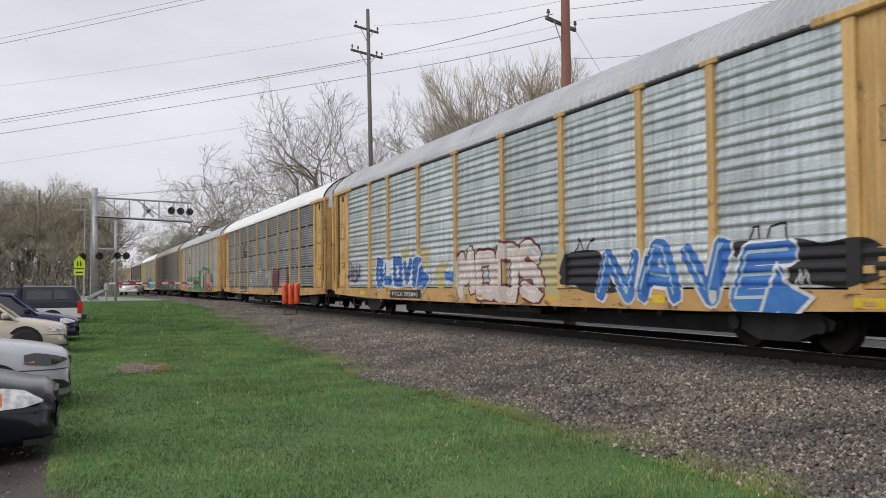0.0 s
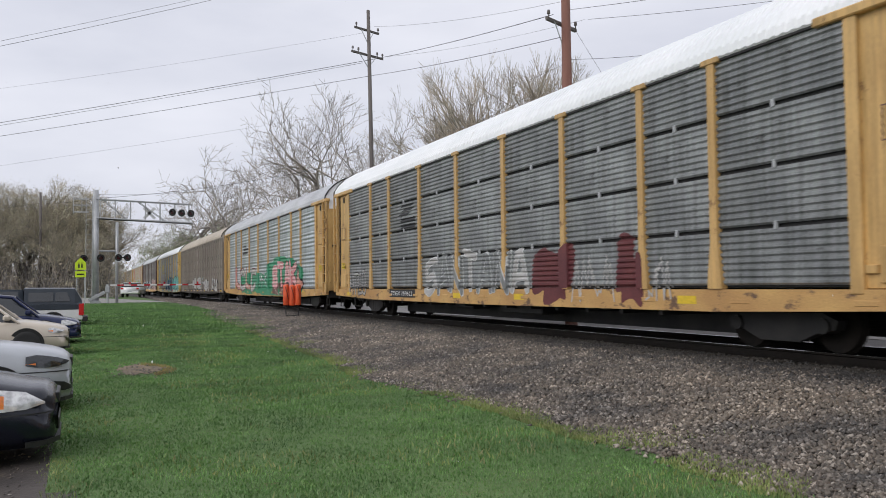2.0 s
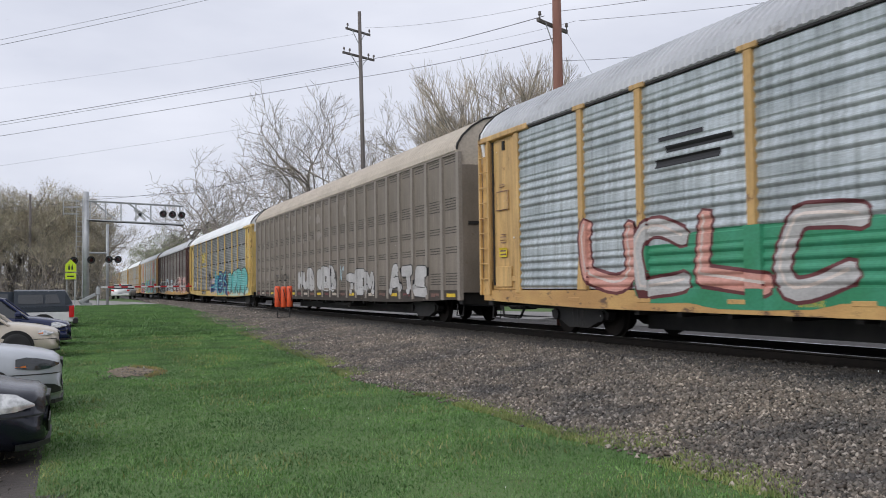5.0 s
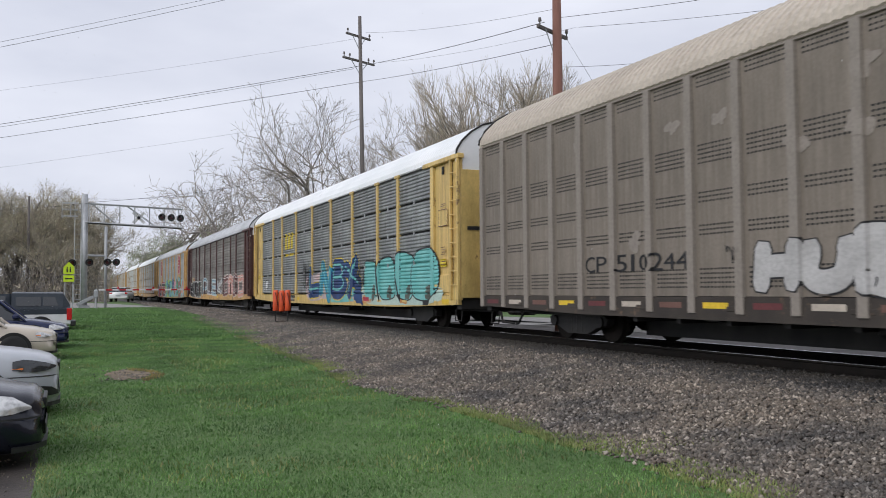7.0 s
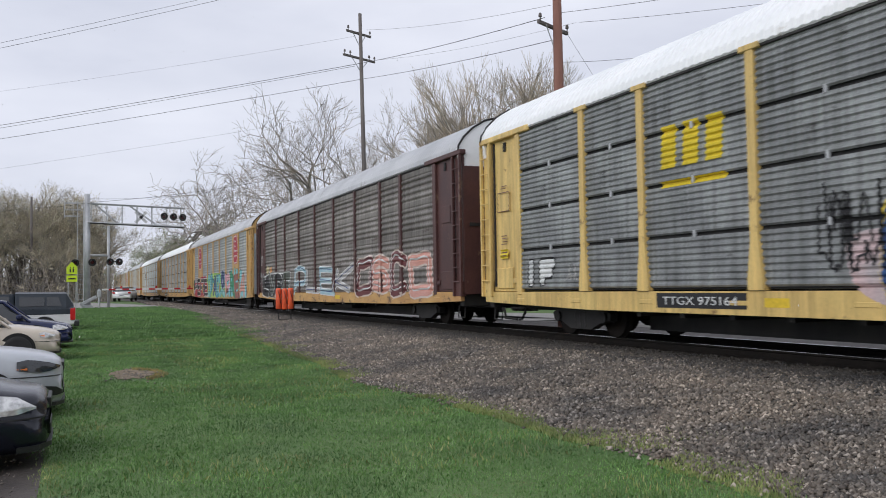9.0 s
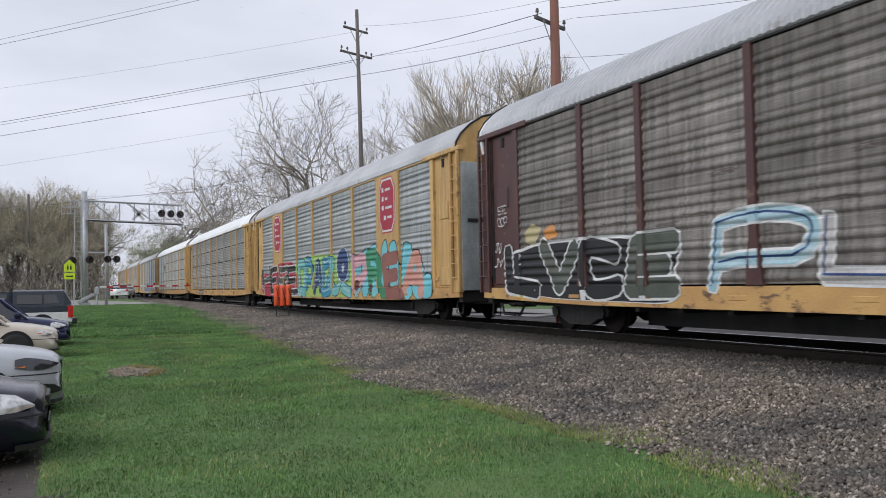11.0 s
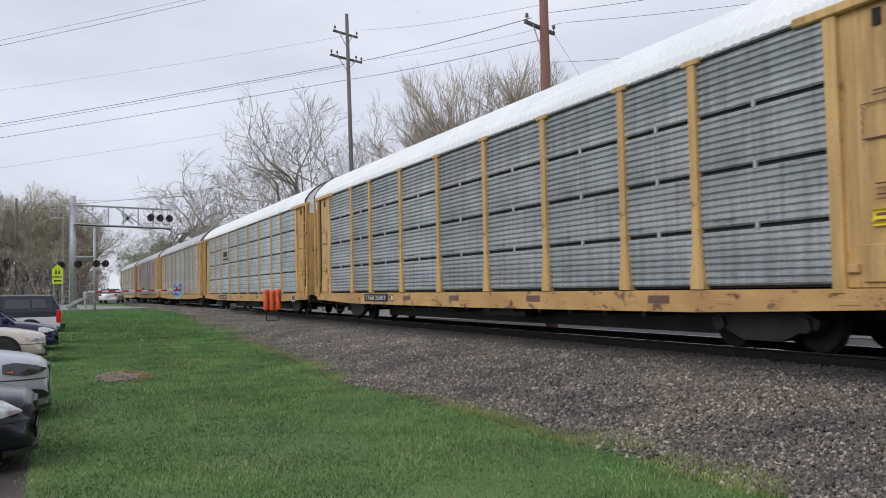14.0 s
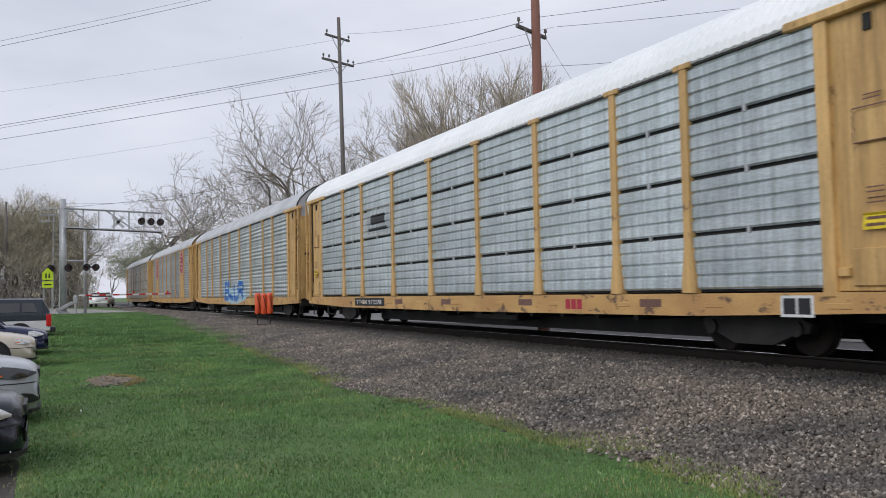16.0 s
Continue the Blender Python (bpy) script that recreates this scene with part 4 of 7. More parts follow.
for yy in (-0.3, 0.3):
    s.tube([(0, yy, 6.55), (L, yy + dy, 6.28)], 0.06, 8)
    s.tube([(0, yy, 8.0), (L, yy + dy, 7.75)], 0.045, 8)
    for k in range(7):
        x = L * k / 6.5 + 0.3
        z0, z1 = 6.55 - 0.27 * x / L, 8.0 - 0.25 * x / L
        s.tube([(x, yy, z0), (x, yy, z1)], 0.028, 5)
    for a, b in ((0.5, 2.3), (3.0, 5.2)):
        s.tube([(a, yy, 8.0 - 0.25 * a / L), (b, yy, 6.5 - 0.27 * b / L)], 0.03, 5)
part("cantilever_arm", s.mesh("cantilever_arm", M_GALV_POST), mast)
part("walkway", Soup().box(0.2, L, -0.3, 0.3, -0.03, 0.03, 0, Matrix.Translation((0, dy / 2, 6.5)) @ Matrix.Rotation(math.atan2(0.27, L), 4, "Y")).mesh("walkway", M_BLACK), mast, "dark grating walkway")
for x in (5.55, 6.25, 6.95):
    signal_head(mast, x, -0.45, 7.1 - 0.04 * (x - 5), -25, "black crossing lamp with a hood")
for x, z in ((-0.85, 3.55), (0.35, 3.6)):
    signal_head(mast, x, -0.3, z - 0.1, 10, "black crossing lamp with a hood")
s = Soup()
for a in (45, -45):
    s.box(-0.6, 0.6, -0.012, 0.012, -0.11, 0.11, 0, Matrix.Translation((3.9, 0.42, 7.05)) @ Matrix.Rotation(radians(a), 4, "Y"))
part("crossbuck", s.mesh("crossbuck", M_WHITE), mast, "back of a white crossbuck sign")

mast2 = thing("crossing_lamp_post", "slim galvanized crossing lamp post", "crossing signal", pose(2.75, 72.8, ground_z(2.75, 72.8)))
part("post", Soup().tube([(0, 0, 0), (0, 0, 6.4)], 0.11, 12).mesh("post", M_GALV_POST, True), mast2)
part("bracket", Soup().tube([(-1.5, -0.5, 4.1), (0, 0, 4.1)], 0.08, 8).mesh("bracket", M_GALV_POST), mast2)
part("bracket_arm", Soup().tube([(0, -0.1, 3.6), (1.0, -0.1, 3.62)], 0.05, 8).mesh("bracket_arm", M_BLACK), mast2)
for x in (0.12, 0.78):
    signal_head(mast2, x, -0.15, 3.6, -20, "black crossing lamp with a hood")
part("finial_arm", Soup().tube([(0, 0, 6.3), (1.1, 0, 6.2)], 0.02, 6).mesh("finial_arm", M_GALV_POST), mast2)

gate = thing("crossing_gate", "lowered crossing gate with red and white striped arm", "crossing gate", pose(2.0, 70.4, ground_z(2.0, 70.4)))
part("gate_post", Soup().tube([(0, 0, 0), (0, 0, 1.5)], 0.09, 10).mesh("gate_post", M_GALV_POST), gate)
part("mechanism", Soup().box(-0.16, 0.16, -0.2, 0.2, 0.85, 1.4, 0.05).mesh("mechanism", M_GALV_POST), gate)
part("counterweight", Soup().box(-1.5, -0.2, -0.05, 0.05, -0.12, 0.12, 0.02, Matrix.Translation((0.0, 0, 1.0)) @ Matrix.Rotation(radians(-28), 4, "Y")).mesh("counterweight", M_GALV_POST), gate)
for k in range(14):
    a, b = 0.2 + k * 0.5, 0.2 + (k + 1) * 0.5
    m = M_RED if k % 2 else M_WHITE
    part("arm_stripe", Soup().box(a, b, -0.03, 0.03, 1.36 - 0.0, 1.48, 0.01, pose(0, 0, 0, 0, 0, 12)).mesh("arm_stripe", m), gate)
for k in (1.6, 4.2, 6.8):
    part("arm_lamp", Soup().tube([(k, k * 0.21 - 0.0, 1.48), (k, k * 0.21, 1.66)], 0.07, 8).mesh("arm_lamp", M_RED), gate, "small red gate lamp")

sign = thing("school_crossing_sign", "fluorescent yellow-green pentagon sign on two thin posts", "road sign", pose(0.1, 67.3, ground_z(0.1, 67.3)))
for x in (-0.25, 0.27):
    part("post", Soup().box(x - 0.03, x + 0.03, -0.02, 0.02, 0, 2.7).mesh("post", M_GALV_POST), sign)
part("panel", Soup().loft([[(x, y, z) for x, z in ((-0.36, 2.55), (0.36, 2.55), (0.36, 3.05), (0.0, 3.42), (-0.36, 3.05))] for y in (-0.045, -0.025)]).mesh("panel", M_LIME), sign)
part("plaque", Soup().box(-0.36, 0.36, -0.045, -0.025, 2.0, 2.45, 0.005).mesh("plaque", M_LIME), sign)
s = Soup()
for x in (-0.11, 0.09):
    s.box(x - 0.05, x + 0.05, -0.052, -0.046, 2.68, 2.95)
    s.box(x - 0.03, x + 0.03, -0.052, -0.046, 2.98, 3.06)
part("symbol", s.mesh("symbol", M_BLACK), sign, "black walking symbol as plain bars")
part("lettering_bar", Soup().box(-0.24, 0.24, -0.05, -0.046, 2.17, 2.27).mesh("lettering_bar", M_BLACK), sign)

# ---- orange marker in the ballast ----
bx, by = 8.40, 36.6
barrier = thing("marker_stand", "orange plastic sleeves over a black steel stand in the ballast", "marker", pose(bx, by, ground_z(bx, by), 0, 0, -20))
for x in (-0.26, 0.26):
    part("leg", Soup().tube([(x, 0, -0.05), (x, 0, 0.75)], 0.022, 8).mesh("leg", M_BLACK), barrier, "black steel leg")
part("foot_bar", Soup().tube([(-0.26, 0, 0.06), (0.26, 0, 0.06)], 0.02, 6).mesh("foot_bar", M_BLACK), barrier)
for x, z in ((-0.255, 0.0), (0.0, -0.02), (0.255, 0.0)):
    rings = []
    for zz, w, d in ((0.50, 0.115, 0.09), (0.53, 0.125, 0.11), (0.9, 0.122, 0.10), (1.25, 0.125, 0.11), (1.36, 0.115, 0.08), (1.39, 0.07, 0.04)):
        rings.append([(x + w * math.cos(a), d * math.sin(a), zz + z) for a in [2 * math.pi * k / 14 for k in range(14)]])
    part("sleeve", Soup().loft(rings).mesh("sleeve", M_ORANGE, True), barrier)
    part("strap", Soup().tube([(x - 0.02, -0.10, 1.30 + z), (x + 0.05, -0.12, 1.1 + z), (x + 0.10, -0.09, 0.75 + z)], 0.012, 5).mesh("strap", M_BLACK), barrier)


# ---- parked vehicles ----
M_GLASS = mat("dark_tinted_glass", (0.02, 0.024, 0.028), (0.03, 0.034, 0.038), 0.06, 0, 1.0, spec=0.8)
M_LAMP = mat("clear_lamp_lens", (0.80, 0.80, 0.78), (0.42, 0.42, 0.42), 0.08, 0.5, 16.0, grain_mix=0.2, spec=0.8)
M_AMBER = mat("amber_lamp", (0.85, 0.25, 0.05), (0.75, 0.2, 0.04), 0.15)
M_TAIL = mat("red_tail_lamp", (0.55, 0.015, 0.015), (0.45, 0.012, 0.012), 0.12)
M_PLASTIC = mat("black_plastic", (0.014, 0.014, 0.015), (0.02, 0.02, 0.02), 0.5)


def car_paint(name, c):
    m = mat(name, c, tuple(v * 0.9 for v in c), 0.22, 0.1, 1.5, grain_mix=0.05, spec=0.45)
    m.node_tree.nodes["Principled BSDF"].inputs["Coat Weight"].default_value = 0.1
    return m


class Hull:
    """A car's lower body: hood height, half width and foot along the length, nose at x = 0, tail at -length."""

    def __init__(self, length, width, hood, nose):
        k = width / 1.82
        self.rows = [(0.0, hood - 0.30, 0.50 * k, 0.30), (-0.03, hood - 0.22, 0.62 * k, 0.24), (-0.12, hood - 0.15, 0.74 * k, 0.20), (-0.28, hood - 0.10 * nose, 0.83 * k, 0.19), (-0.55, hood - 0.05 * nose, 0.885 * k, 0.19), (-0.95, hood, 0.90 * k, 0.20),
                     (-1.5, hood + 0.03, 0.91 * k, 0.21), (-2.2, hood + 0.04, 0.91 * k, 0.21), (-3.2, hood + 0.05, 0.91 * k, 0.21), (-length + 0.6, hood + 0.06, 0.89 * k, 0.22), (-length + 0.15, hood + 0.02, 0.82 * k, 0.28), (-length, hood - 0.12, 0.68 * k, 0.36)]

    def at(self, x):
        for a, b in zip(self.rows, self.rows[1:]):
            if b[0] <= x <= a[0]:
                t = (x - a[0]) / (b[0] - a[0])
                return [p + (q - p) * t for p, q in zip(a, b)]
        return list(self.rows[0] if x > 0 else self.rows[-1])

    def ring(self, x):
        _, h, w, z = self.at(x)
        half = [(0.90 * w, z), (0.98 * w, z + 0.10), (w, z + 0.28), (0.99 * w, h - 0.26), (0.965 * w, h - 0.10), (0.90 * w, h - 0.03), (0.72 * w, h + 0.01), (0.35 * w, h + 0.03)]
        return [(x, -y, q) for y, q in half] + [(x, 0, h + 0.035)] + [(x, y, q) for y, q in half[::-1]]

    def side(self, x, z):
        _, h, w, zb = self.at(x)
        pts = [(zb, 0.90 * w), (zb + 0.10, 0.98 * w), (zb + 0.28, w), (h - 0.26, 0.99 * w), (h - 0.10, 0.965 * w), (h - 0.03, 0.90 * w), (h + 0.01, 0.72 * w)]
        for (a, p), (b, q) in zip(pts, pts[1:]):
            if a <= z <= b:
                return p + (q - p) * (z - a) / (b - a)
        return pts[0][1] if z < zb else pts[-1][1]

    def patch(self, xs, lo, hi, m, lift=0.006, sgn=-1, n=4, name="patch"):
        """A thin sheet on the flank: xs along, lo and hi heights at each."""
        rows, fine = [], []
        for j in range(len(xs) - 1):
            fine += [[p + (q - p) * t / 4 for p, q in ((xs[j], xs[j + 1]), (lo[j], lo[j + 1]), (hi[j], hi[j + 1]))] for t in range(4)]
        fine.append([xs[-1], lo[-1], hi[-1]])
        for x, a, b in fine:
            rows.append([(x + lift * (1 if x > -0.4 else 0), sgn * (self.side(x, a + (b - a) * k / n) + lift), a + (b - a) * k / n) for k in range(n + 1)])
        s = Soup()
        s.loft(rows, False, False)
        return s.mesh(name, m, True)


def wheel(parent, x, y, r):
    w = part("wheel", Soup().loft([[(rr * math.cos(a), yy, rr * math.sin(a)) for a in [2 * math.pi * k / 28 for k in range(28)]] for yy, rr in ((-0.10, r * 0.68), (-0.10, r * 0.9), (-0.07, r), (0.07, r), (0.10, r * 0.9), (0.10, r * 0.68))]).mesh("wheel", M_RUBBER, True), parent, "black rubber tyre", pose(x, y, r))
    s = Soup()
    for e in (-1, 1):
        s.tube([(0, e * 0.03, 0), (0, e * 0.085, 0)], [r * 0.68, r * 0.64], 20)
    part("rim", s.mesh("rim", M_ALLOY), w, "grey metal rim")
    return w


def sedan(x, y, length, width, height, hood, paint, label, lamp, turn=0.0, nose=1.0, amber=False, black_bumper=False, fog=False):
    car = thing("parked_car", label, "car", pose(x, y, ground_z(x - 1, y), 0, 0, turn), "parked cars")
    hull = Hull(length, width, hood, nose)
    xs = []
    for a, b in zip(hull.rows, hull.rows[1:]):
        xs += [a[0] + (b[0] - a[0]) * t / 3 for t in range(3)]
    xs.append(hull.rows[-1][0])
    body = part("body", Soup().loft([hull.ring(q) for q in xs]).mesh("body", paint, True), car)
    k, zb, zr = width / 2, hood + 0.02, height
    gl = [(-1.05, 0.70 * k, zb - 0.06), (-1.75, 0.64 * k, zr - 0.07), (-2.15, 0.62 * k, zr - 0.02), (-3.0, 0.61 * k, zr - 0.03), (-length + 0.75, 0.74 * k, zb)]
    rings = []
    for q, w, z in gl:
        rings.append([(q, -0.90 * k, zb - 0.08), (q, -w - (0.9 * k - w) * 0.25, zb + (z - zb) * 0.75), (q, -w, z), (q, 0, z + 0.02), (q, w, z), (q, w + (0.9 * k - w) * 0.25, zb + (z - zb) * 0.75), (q, 0.90 * k, zb - 0.08)])
    part("windows", Soup().loft(rings).mesh("windows", M_GLASS), car, "dark glass")
    part("roof", Soup().loft([[(q, -w * f, z + 0.02), (q, -w * f * 0.6, z + 0.05), (q, w * f * 0.6, z + 0.05), (q, w * f, z + 0.02), (q, w * f, z - 0.04), (q, -w * f, z - 0.04)] for q, w, z, f in ((-1.72, 0.66 * k, zr - 0.07, 1.0), (-2.15, 0.65 * k, zr - 0.02, 1.0), (-3.0, 0.64 * k, zr - 0.03, 1.0), (-3.35, 0.63 * k, zr - 0.09, 1.0))]).mesh("roof", paint, True), car)
    for e in (-1, 1):
        for a, b, r in (((-1.08, e * 0.90 * k, zb - 0.05), (-1.75, e * 0.68 * k, zr - 0.05), 0.035), ((-2.5, e * 0.91 * k, zb - 0.05), (-2.55, e * 0.66 * k, zr - 0.03), 0.035), ((-length + 0.72, e * 0.88 * k, zb - 0.02), (-3.3, e * 0.64 * k, zr - 0.05), 0.05)):
            part("pillar", Soup().tube([a, b], r, 6).mesh("pillar", paint), car)
        mir = part("mirror", Soup().box(-1.42, -1.25, e * (0.95 * k) - 0.02 if e > 0 else -0.95 * k - 0.16, e * 0.95 * k + 0.16 if e > 0 else -0.95 * k + 0.02, zb + 0.02, zb + 0.16, 0.04).mesh("mirror", paint), car)
        a, b = lamp
        deep = a[1] < -0.7
        lo = [b[0] + 0.05, b[0] + 0.01, b[0], b[0] + 0.01, b[0] + 0.03]
        hi = [b[0] + 0.07, b[1] - 0.05, b[1] - 0.02, b[1], b[1] - 0.02]
        lx = [a[1] + (a[0] - a[1]) * t for t in (1.0, 0.75, 0.5, 0.25, 0.0)]
        lens = part("headlamp", hull.patch(lx, lo, hi, M_LAMP if not fog else M_GLASS, 0.018, e, name="headlamp"), car, "clear headlamp")
        if amber:
            part("indicator", hull.patch(lx[2:4] if deep else lx[3:], [q + (0.03 if deep else 0.025) for q in (lo[2:4] if deep else lo[3:])], [q - (0.05 if deep else 0.105 if fog else 0.06) for q in (hi[2:4] if deep else hi[3:])], M_AMBER, 0.026, e, name="indicator"), lens, "amber side lens")
        part("bumper_line", hull.patch([-0.02, -0.15, -0.4, -0.75], [hood - 0.37] * 4, [hood - 0.355] * 4, M_PLASTIC, 0.004, e, 1, "bumper_line"), car)
        part("sill_trim", hull.patch([-1.3, -2.2, -3.2], [0.22] * 3, [0.27] * 3, M_PLASTIC, 0.008, e, 1, "sill_trim"), car)
        if fog:
            part("air_intake", hull.patch([-0.02, -0.1, -0.22, -0.34], [0.34, 0.34, 0.35, 0.38], [0.40, 0.46, 0.48, 0.44], M_PLASTIC, 0.018, e, name="air_intake"), car, "black lower air intake")
            part("intake_trim", hull.patch([-0.015, -0.1, -0.2], [0.33, 0.31, 0.31], [0.36, 0.345, 0.34], M_ALLOY, 0.028, e, 1, "intake_trim"), car)
        for wx in (-0.92, -length + 1.0):
            r = 0.325
            arch = Soup()
            ring = [(wx + (r + 0.07) * math.cos(t), e * (hull.side(wx, 0.5) + 0.004), max(0.2, r + (r + 0.07) * math.sin(t))) for t in [math.pi * q / 16 for q in range(17)]]
            arch.add(ring, [tuple(range(17))])
            part("wheel_arch", arch.mesh("wheel_arch", M_DARK), car)
            wheel(car, wx, e * (hull.side(wx, 0.5) - 0.075), r)
    part("grille", Soup().box(-0.04, 0.012, -0.34, 0.34, hood - 0.33, hood - 0.21, 0.01).mesh("grille", M_PLASTIC), car)
    part("lower_grille", Soup().box(-0.06, 0.012, -0.40, 0.40, 0.30, 0.42, 0.01).mesh("lower_grille", M_PLASTIC), car)
    part("front_lip", Soup().loft([[(q + 0.02, yy * 1.0, z) for yy, z in ((-w, 0.20), (-w, 0.25), (w, 0.25), (w, 0.20))] for q, w in ((0.0, 0.45), (-0.10, 0.72), (-0.3, 0.86))]).mesh("front_lip", M_PLASTIC), car)
    return car


P_BLACK, P_SILVER = car_paint("near_black_blue_paint", (0.007, 0.009, 0.018)), car_paint("silver_paint", (0.46, 0.48, 0.51))
P_TAN, P_BLUE = car_paint("champagne_paint", (0.60, 0.53, 0.44)), car_paint("navy_paint", (0.018, 0.025, 0.075))
P_SLATE, P_WHITE = mat("slate_blue_paint", (0.03, 0.038, 0.05), (0.04, 0.05, 0.062), 0.35, 0, spec=0.35), car_paint("white_car_paint", (0.72, 0.72, 0.72))
sedan(-0.19, 10.15, 4.8, 1.85, 1.45, 0.88, P_BLACK, "near-black sedan parked at the lawn's edge, wet", ((-0.13, -0.80), (0.56, 0.78)), 0, 1.3, amber=True)
sedan(-0.09, 13.7, 4.9, 1.86, 1.48, 0.97, P_SILVER, "silver sedan with slim dark headlamps parked at the lawn", ((-0.05, -0.56), (0.67, 0.84)), 0, 1.0, amber=True, fog=True)
sedan(-0.22, 23.6, 4.7, 1.78, 1.40, 0.86, P_TAN, "champagne beige sedan parked nose to the lawn", ((-0.12, -0.45), (0.58, 0.72)), 0, 1.1, amber=True)
sedan(0.05, 27.4, 4.6, 1.76, 1.42, 0.84, P_BLUE, "navy blue sedan parked nose to the lawn", ((-0.12, -0.5), (0.56, 0.72)), 0, 1.2)


def pickup(x, y):
    t = thing("pickup_truck", "white pickup truck with dark slate bed cap, backed in", "pickup truck", pose(x, y, ground_z(x - 1, y)), "parked cars")
    w = 0.88
    part("bed", Soup().box(-2.05, 0, -w, w, 0.48, 0.90, 0.04).mesh("bed", P_WHITE), t)
    part("bed_rail", Soup().box(-2.05, -0.01, -w - 0.008, w + 0.008, 0.88, 1.085, 0.02).mesh("bed_rail", P_SLATE), t, "dark slate upper bed side")
    part("cab", Soup().loft([[(q, -w, 0.45), (q, -w - 0.01, 0.9), (q, -w, z0), (q, -w * 0.82, z1), (q, w * 0.82, z1), (q, w, z0), (q, w + 0.01, 0.9), (q, w, 0.45)] for q, z0, z1 in ((-2.08, 1.08, 1.66), (-3.3, 1.08, 1.67), (-4.0, 1.06, 1.10), (-5.1, 0.98, 1.0))]).mesh("cab", P_SLATE, True), t, "dark slate cab")
    cap = part("bed_cap", Soup().loft([[(q, -w, 1.09), (q, -w * 0.86, z), (q, -w * 0.5, z + 0.05), (q, w * 0.5, z + 0.05), (q, w * 0.86, z), (q, w, 1.085)] for q, z in ((-2.05, 1.68), (-0.30, 1.66), (-0.04, 1.2))]).mesh("bed_cap", P_SLATE), t, "dark slate fibreglass bed cap")
    for e in (-1, 1):
        for a, b in ((-1.9, -1.05), (-0.98, -0.45)):
            part("cap_window", Soup().add([(a, e * (w * 0.985 + 0.012), 1.2), (b, e * (w * 0.985 + 0.012), 1.2), (b - 0.12 * (b > -0.6), e * (w * 0.885 + 0.012), 1.54), (a, e * (w * 0.885 + 0.012), 1.54)], [(0, 1, 2, 3)]).mesh("cap_window", M_GLASS), cap, "dark tinted window")
        part("cab_window", Soup().add([(-3.2, e * (w + 0.006), 1.12), (-2.25, e * (w + 0.006), 1.12), (-2.25, e * (w * 0.86 + 0.006), 1.58), (-3.1, e * (w * 0.86 + 0.006), 1.58)], [(0, 1, 2, 3)]).mesh("cab_window", M_GLASS), t)
        part("tail_lamp", Soup().box(-0.16, 0.02, e * w - 0.05, e * w + 0.04, 0.66, 1.10, 0.015).mesh("tail_lamp", M_TAIL), t, "red tail lamp")
        for wx in (-1.05, -4.3):
            arch = Soup().add([(wx + 0.45 * math.cos(a), e * (w + 0.006), max(0.46, 0.36 + 0.45 * math.sin(a))) for a in [math.pi * q / 16 for q in range(17)]], [tuple(range(17))])
            part("wheel_arch", arch.mesh("wheel_arch", M_DARK), t)
            wheel(t, wx, e * (w - 0.09), 0.36)
    part("rear_bumper", Soup().box(-0.05, 0.16, -w + 0.02, w - 0.02, 0.42, 0.62, 0.03).mesh("rear_bumper", M_PLASTIC), t, "black rear bumper")
    part("tailgate", Soup().box(-0.02, 0.025, -w + 0.2, w - 0.2, 0.64, 1.06, 0.01).mesh("tailgate", P_WHITE), t)
    part("underbody", Soup().box(-4.8, -0.1, -0.6, 0.6, 0.28, 0.5, 0.03).mesh("underbody", M_BLACK), t)


pickup(0.16, 36.6)


def white_suv(x, y, turn):
    t = thing("waiting_car", "white estate car waiting behind the lowered gate", "car", pose(x, y, ground_z(x, y) + 0.03, 0, 0, turn))
    w = 0.93
    part("body", Soup().loft([[(-ww, q, 0.32), (-ww, q, 0.85), (-ww * 0.96, q, z), (ww * 0.96, q, z), (ww, q, 0.85), (ww, q, 0.32)] for q, z, ww in ((0.0, 0.98, w * 0.96), (0.15, 1.0, w), (3.4, 1.0, w), (4.5, 0.9, w * 0.94), (4.7, 0.7, w * 0.8))]).mesh("body", P_WHITE, True), t)
    part("windows", Soup().loft([[(-w * 0.93, q, 0.97), (-ww, q, z), (ww, q, z), (w * 0.93, q, 0.97)] for q, z, ww in ((0.10, 1.0, w * 0.9), (0.42, 1.42, w * 0.74), (2.6, 1.44, w * 0.74), (3.35, 1.0, w * 0.9))]).mesh("windows", M_GLASS), t, "dark glass")
    part("roof", Soup().box(-w * 0.74, w * 0.74, 0.4, 2.6, 1.41, 1.48, 0.03).mesh("roof", P_WHITE), t)
    for e in (-1, 1):
        part("tail_lamp", Soup().box(e * w * 0.8 - 0.13, e * w * 0.8 + 0.13, -0.03, 0.08, 0.78, 0.95, 0.02).mesh("tail_lamp", M_TAIL), t, "red tail lamp")
        for q in (0.9, 3.7):
            wb = wheel(t, 0, 0, 0.33)
            wb.matrix_basis = pose(e * (w - 0.1), q, 0.33, 0, 0, 90)
    part("bumper", Soup().box(-w * 0.9, w * 0.9, -0.08, 0.15, 0.35, 0.62, 0.04).mesh("bumper", P_WHITE), t)
    part("plate", Soup().box(-0.2, 0.2, -0.10, -0.07, 0.55, 0.66).mesh("plate", M_ALLOY), t, "plain plate")


white_suv(4.75, 93.0, -12)

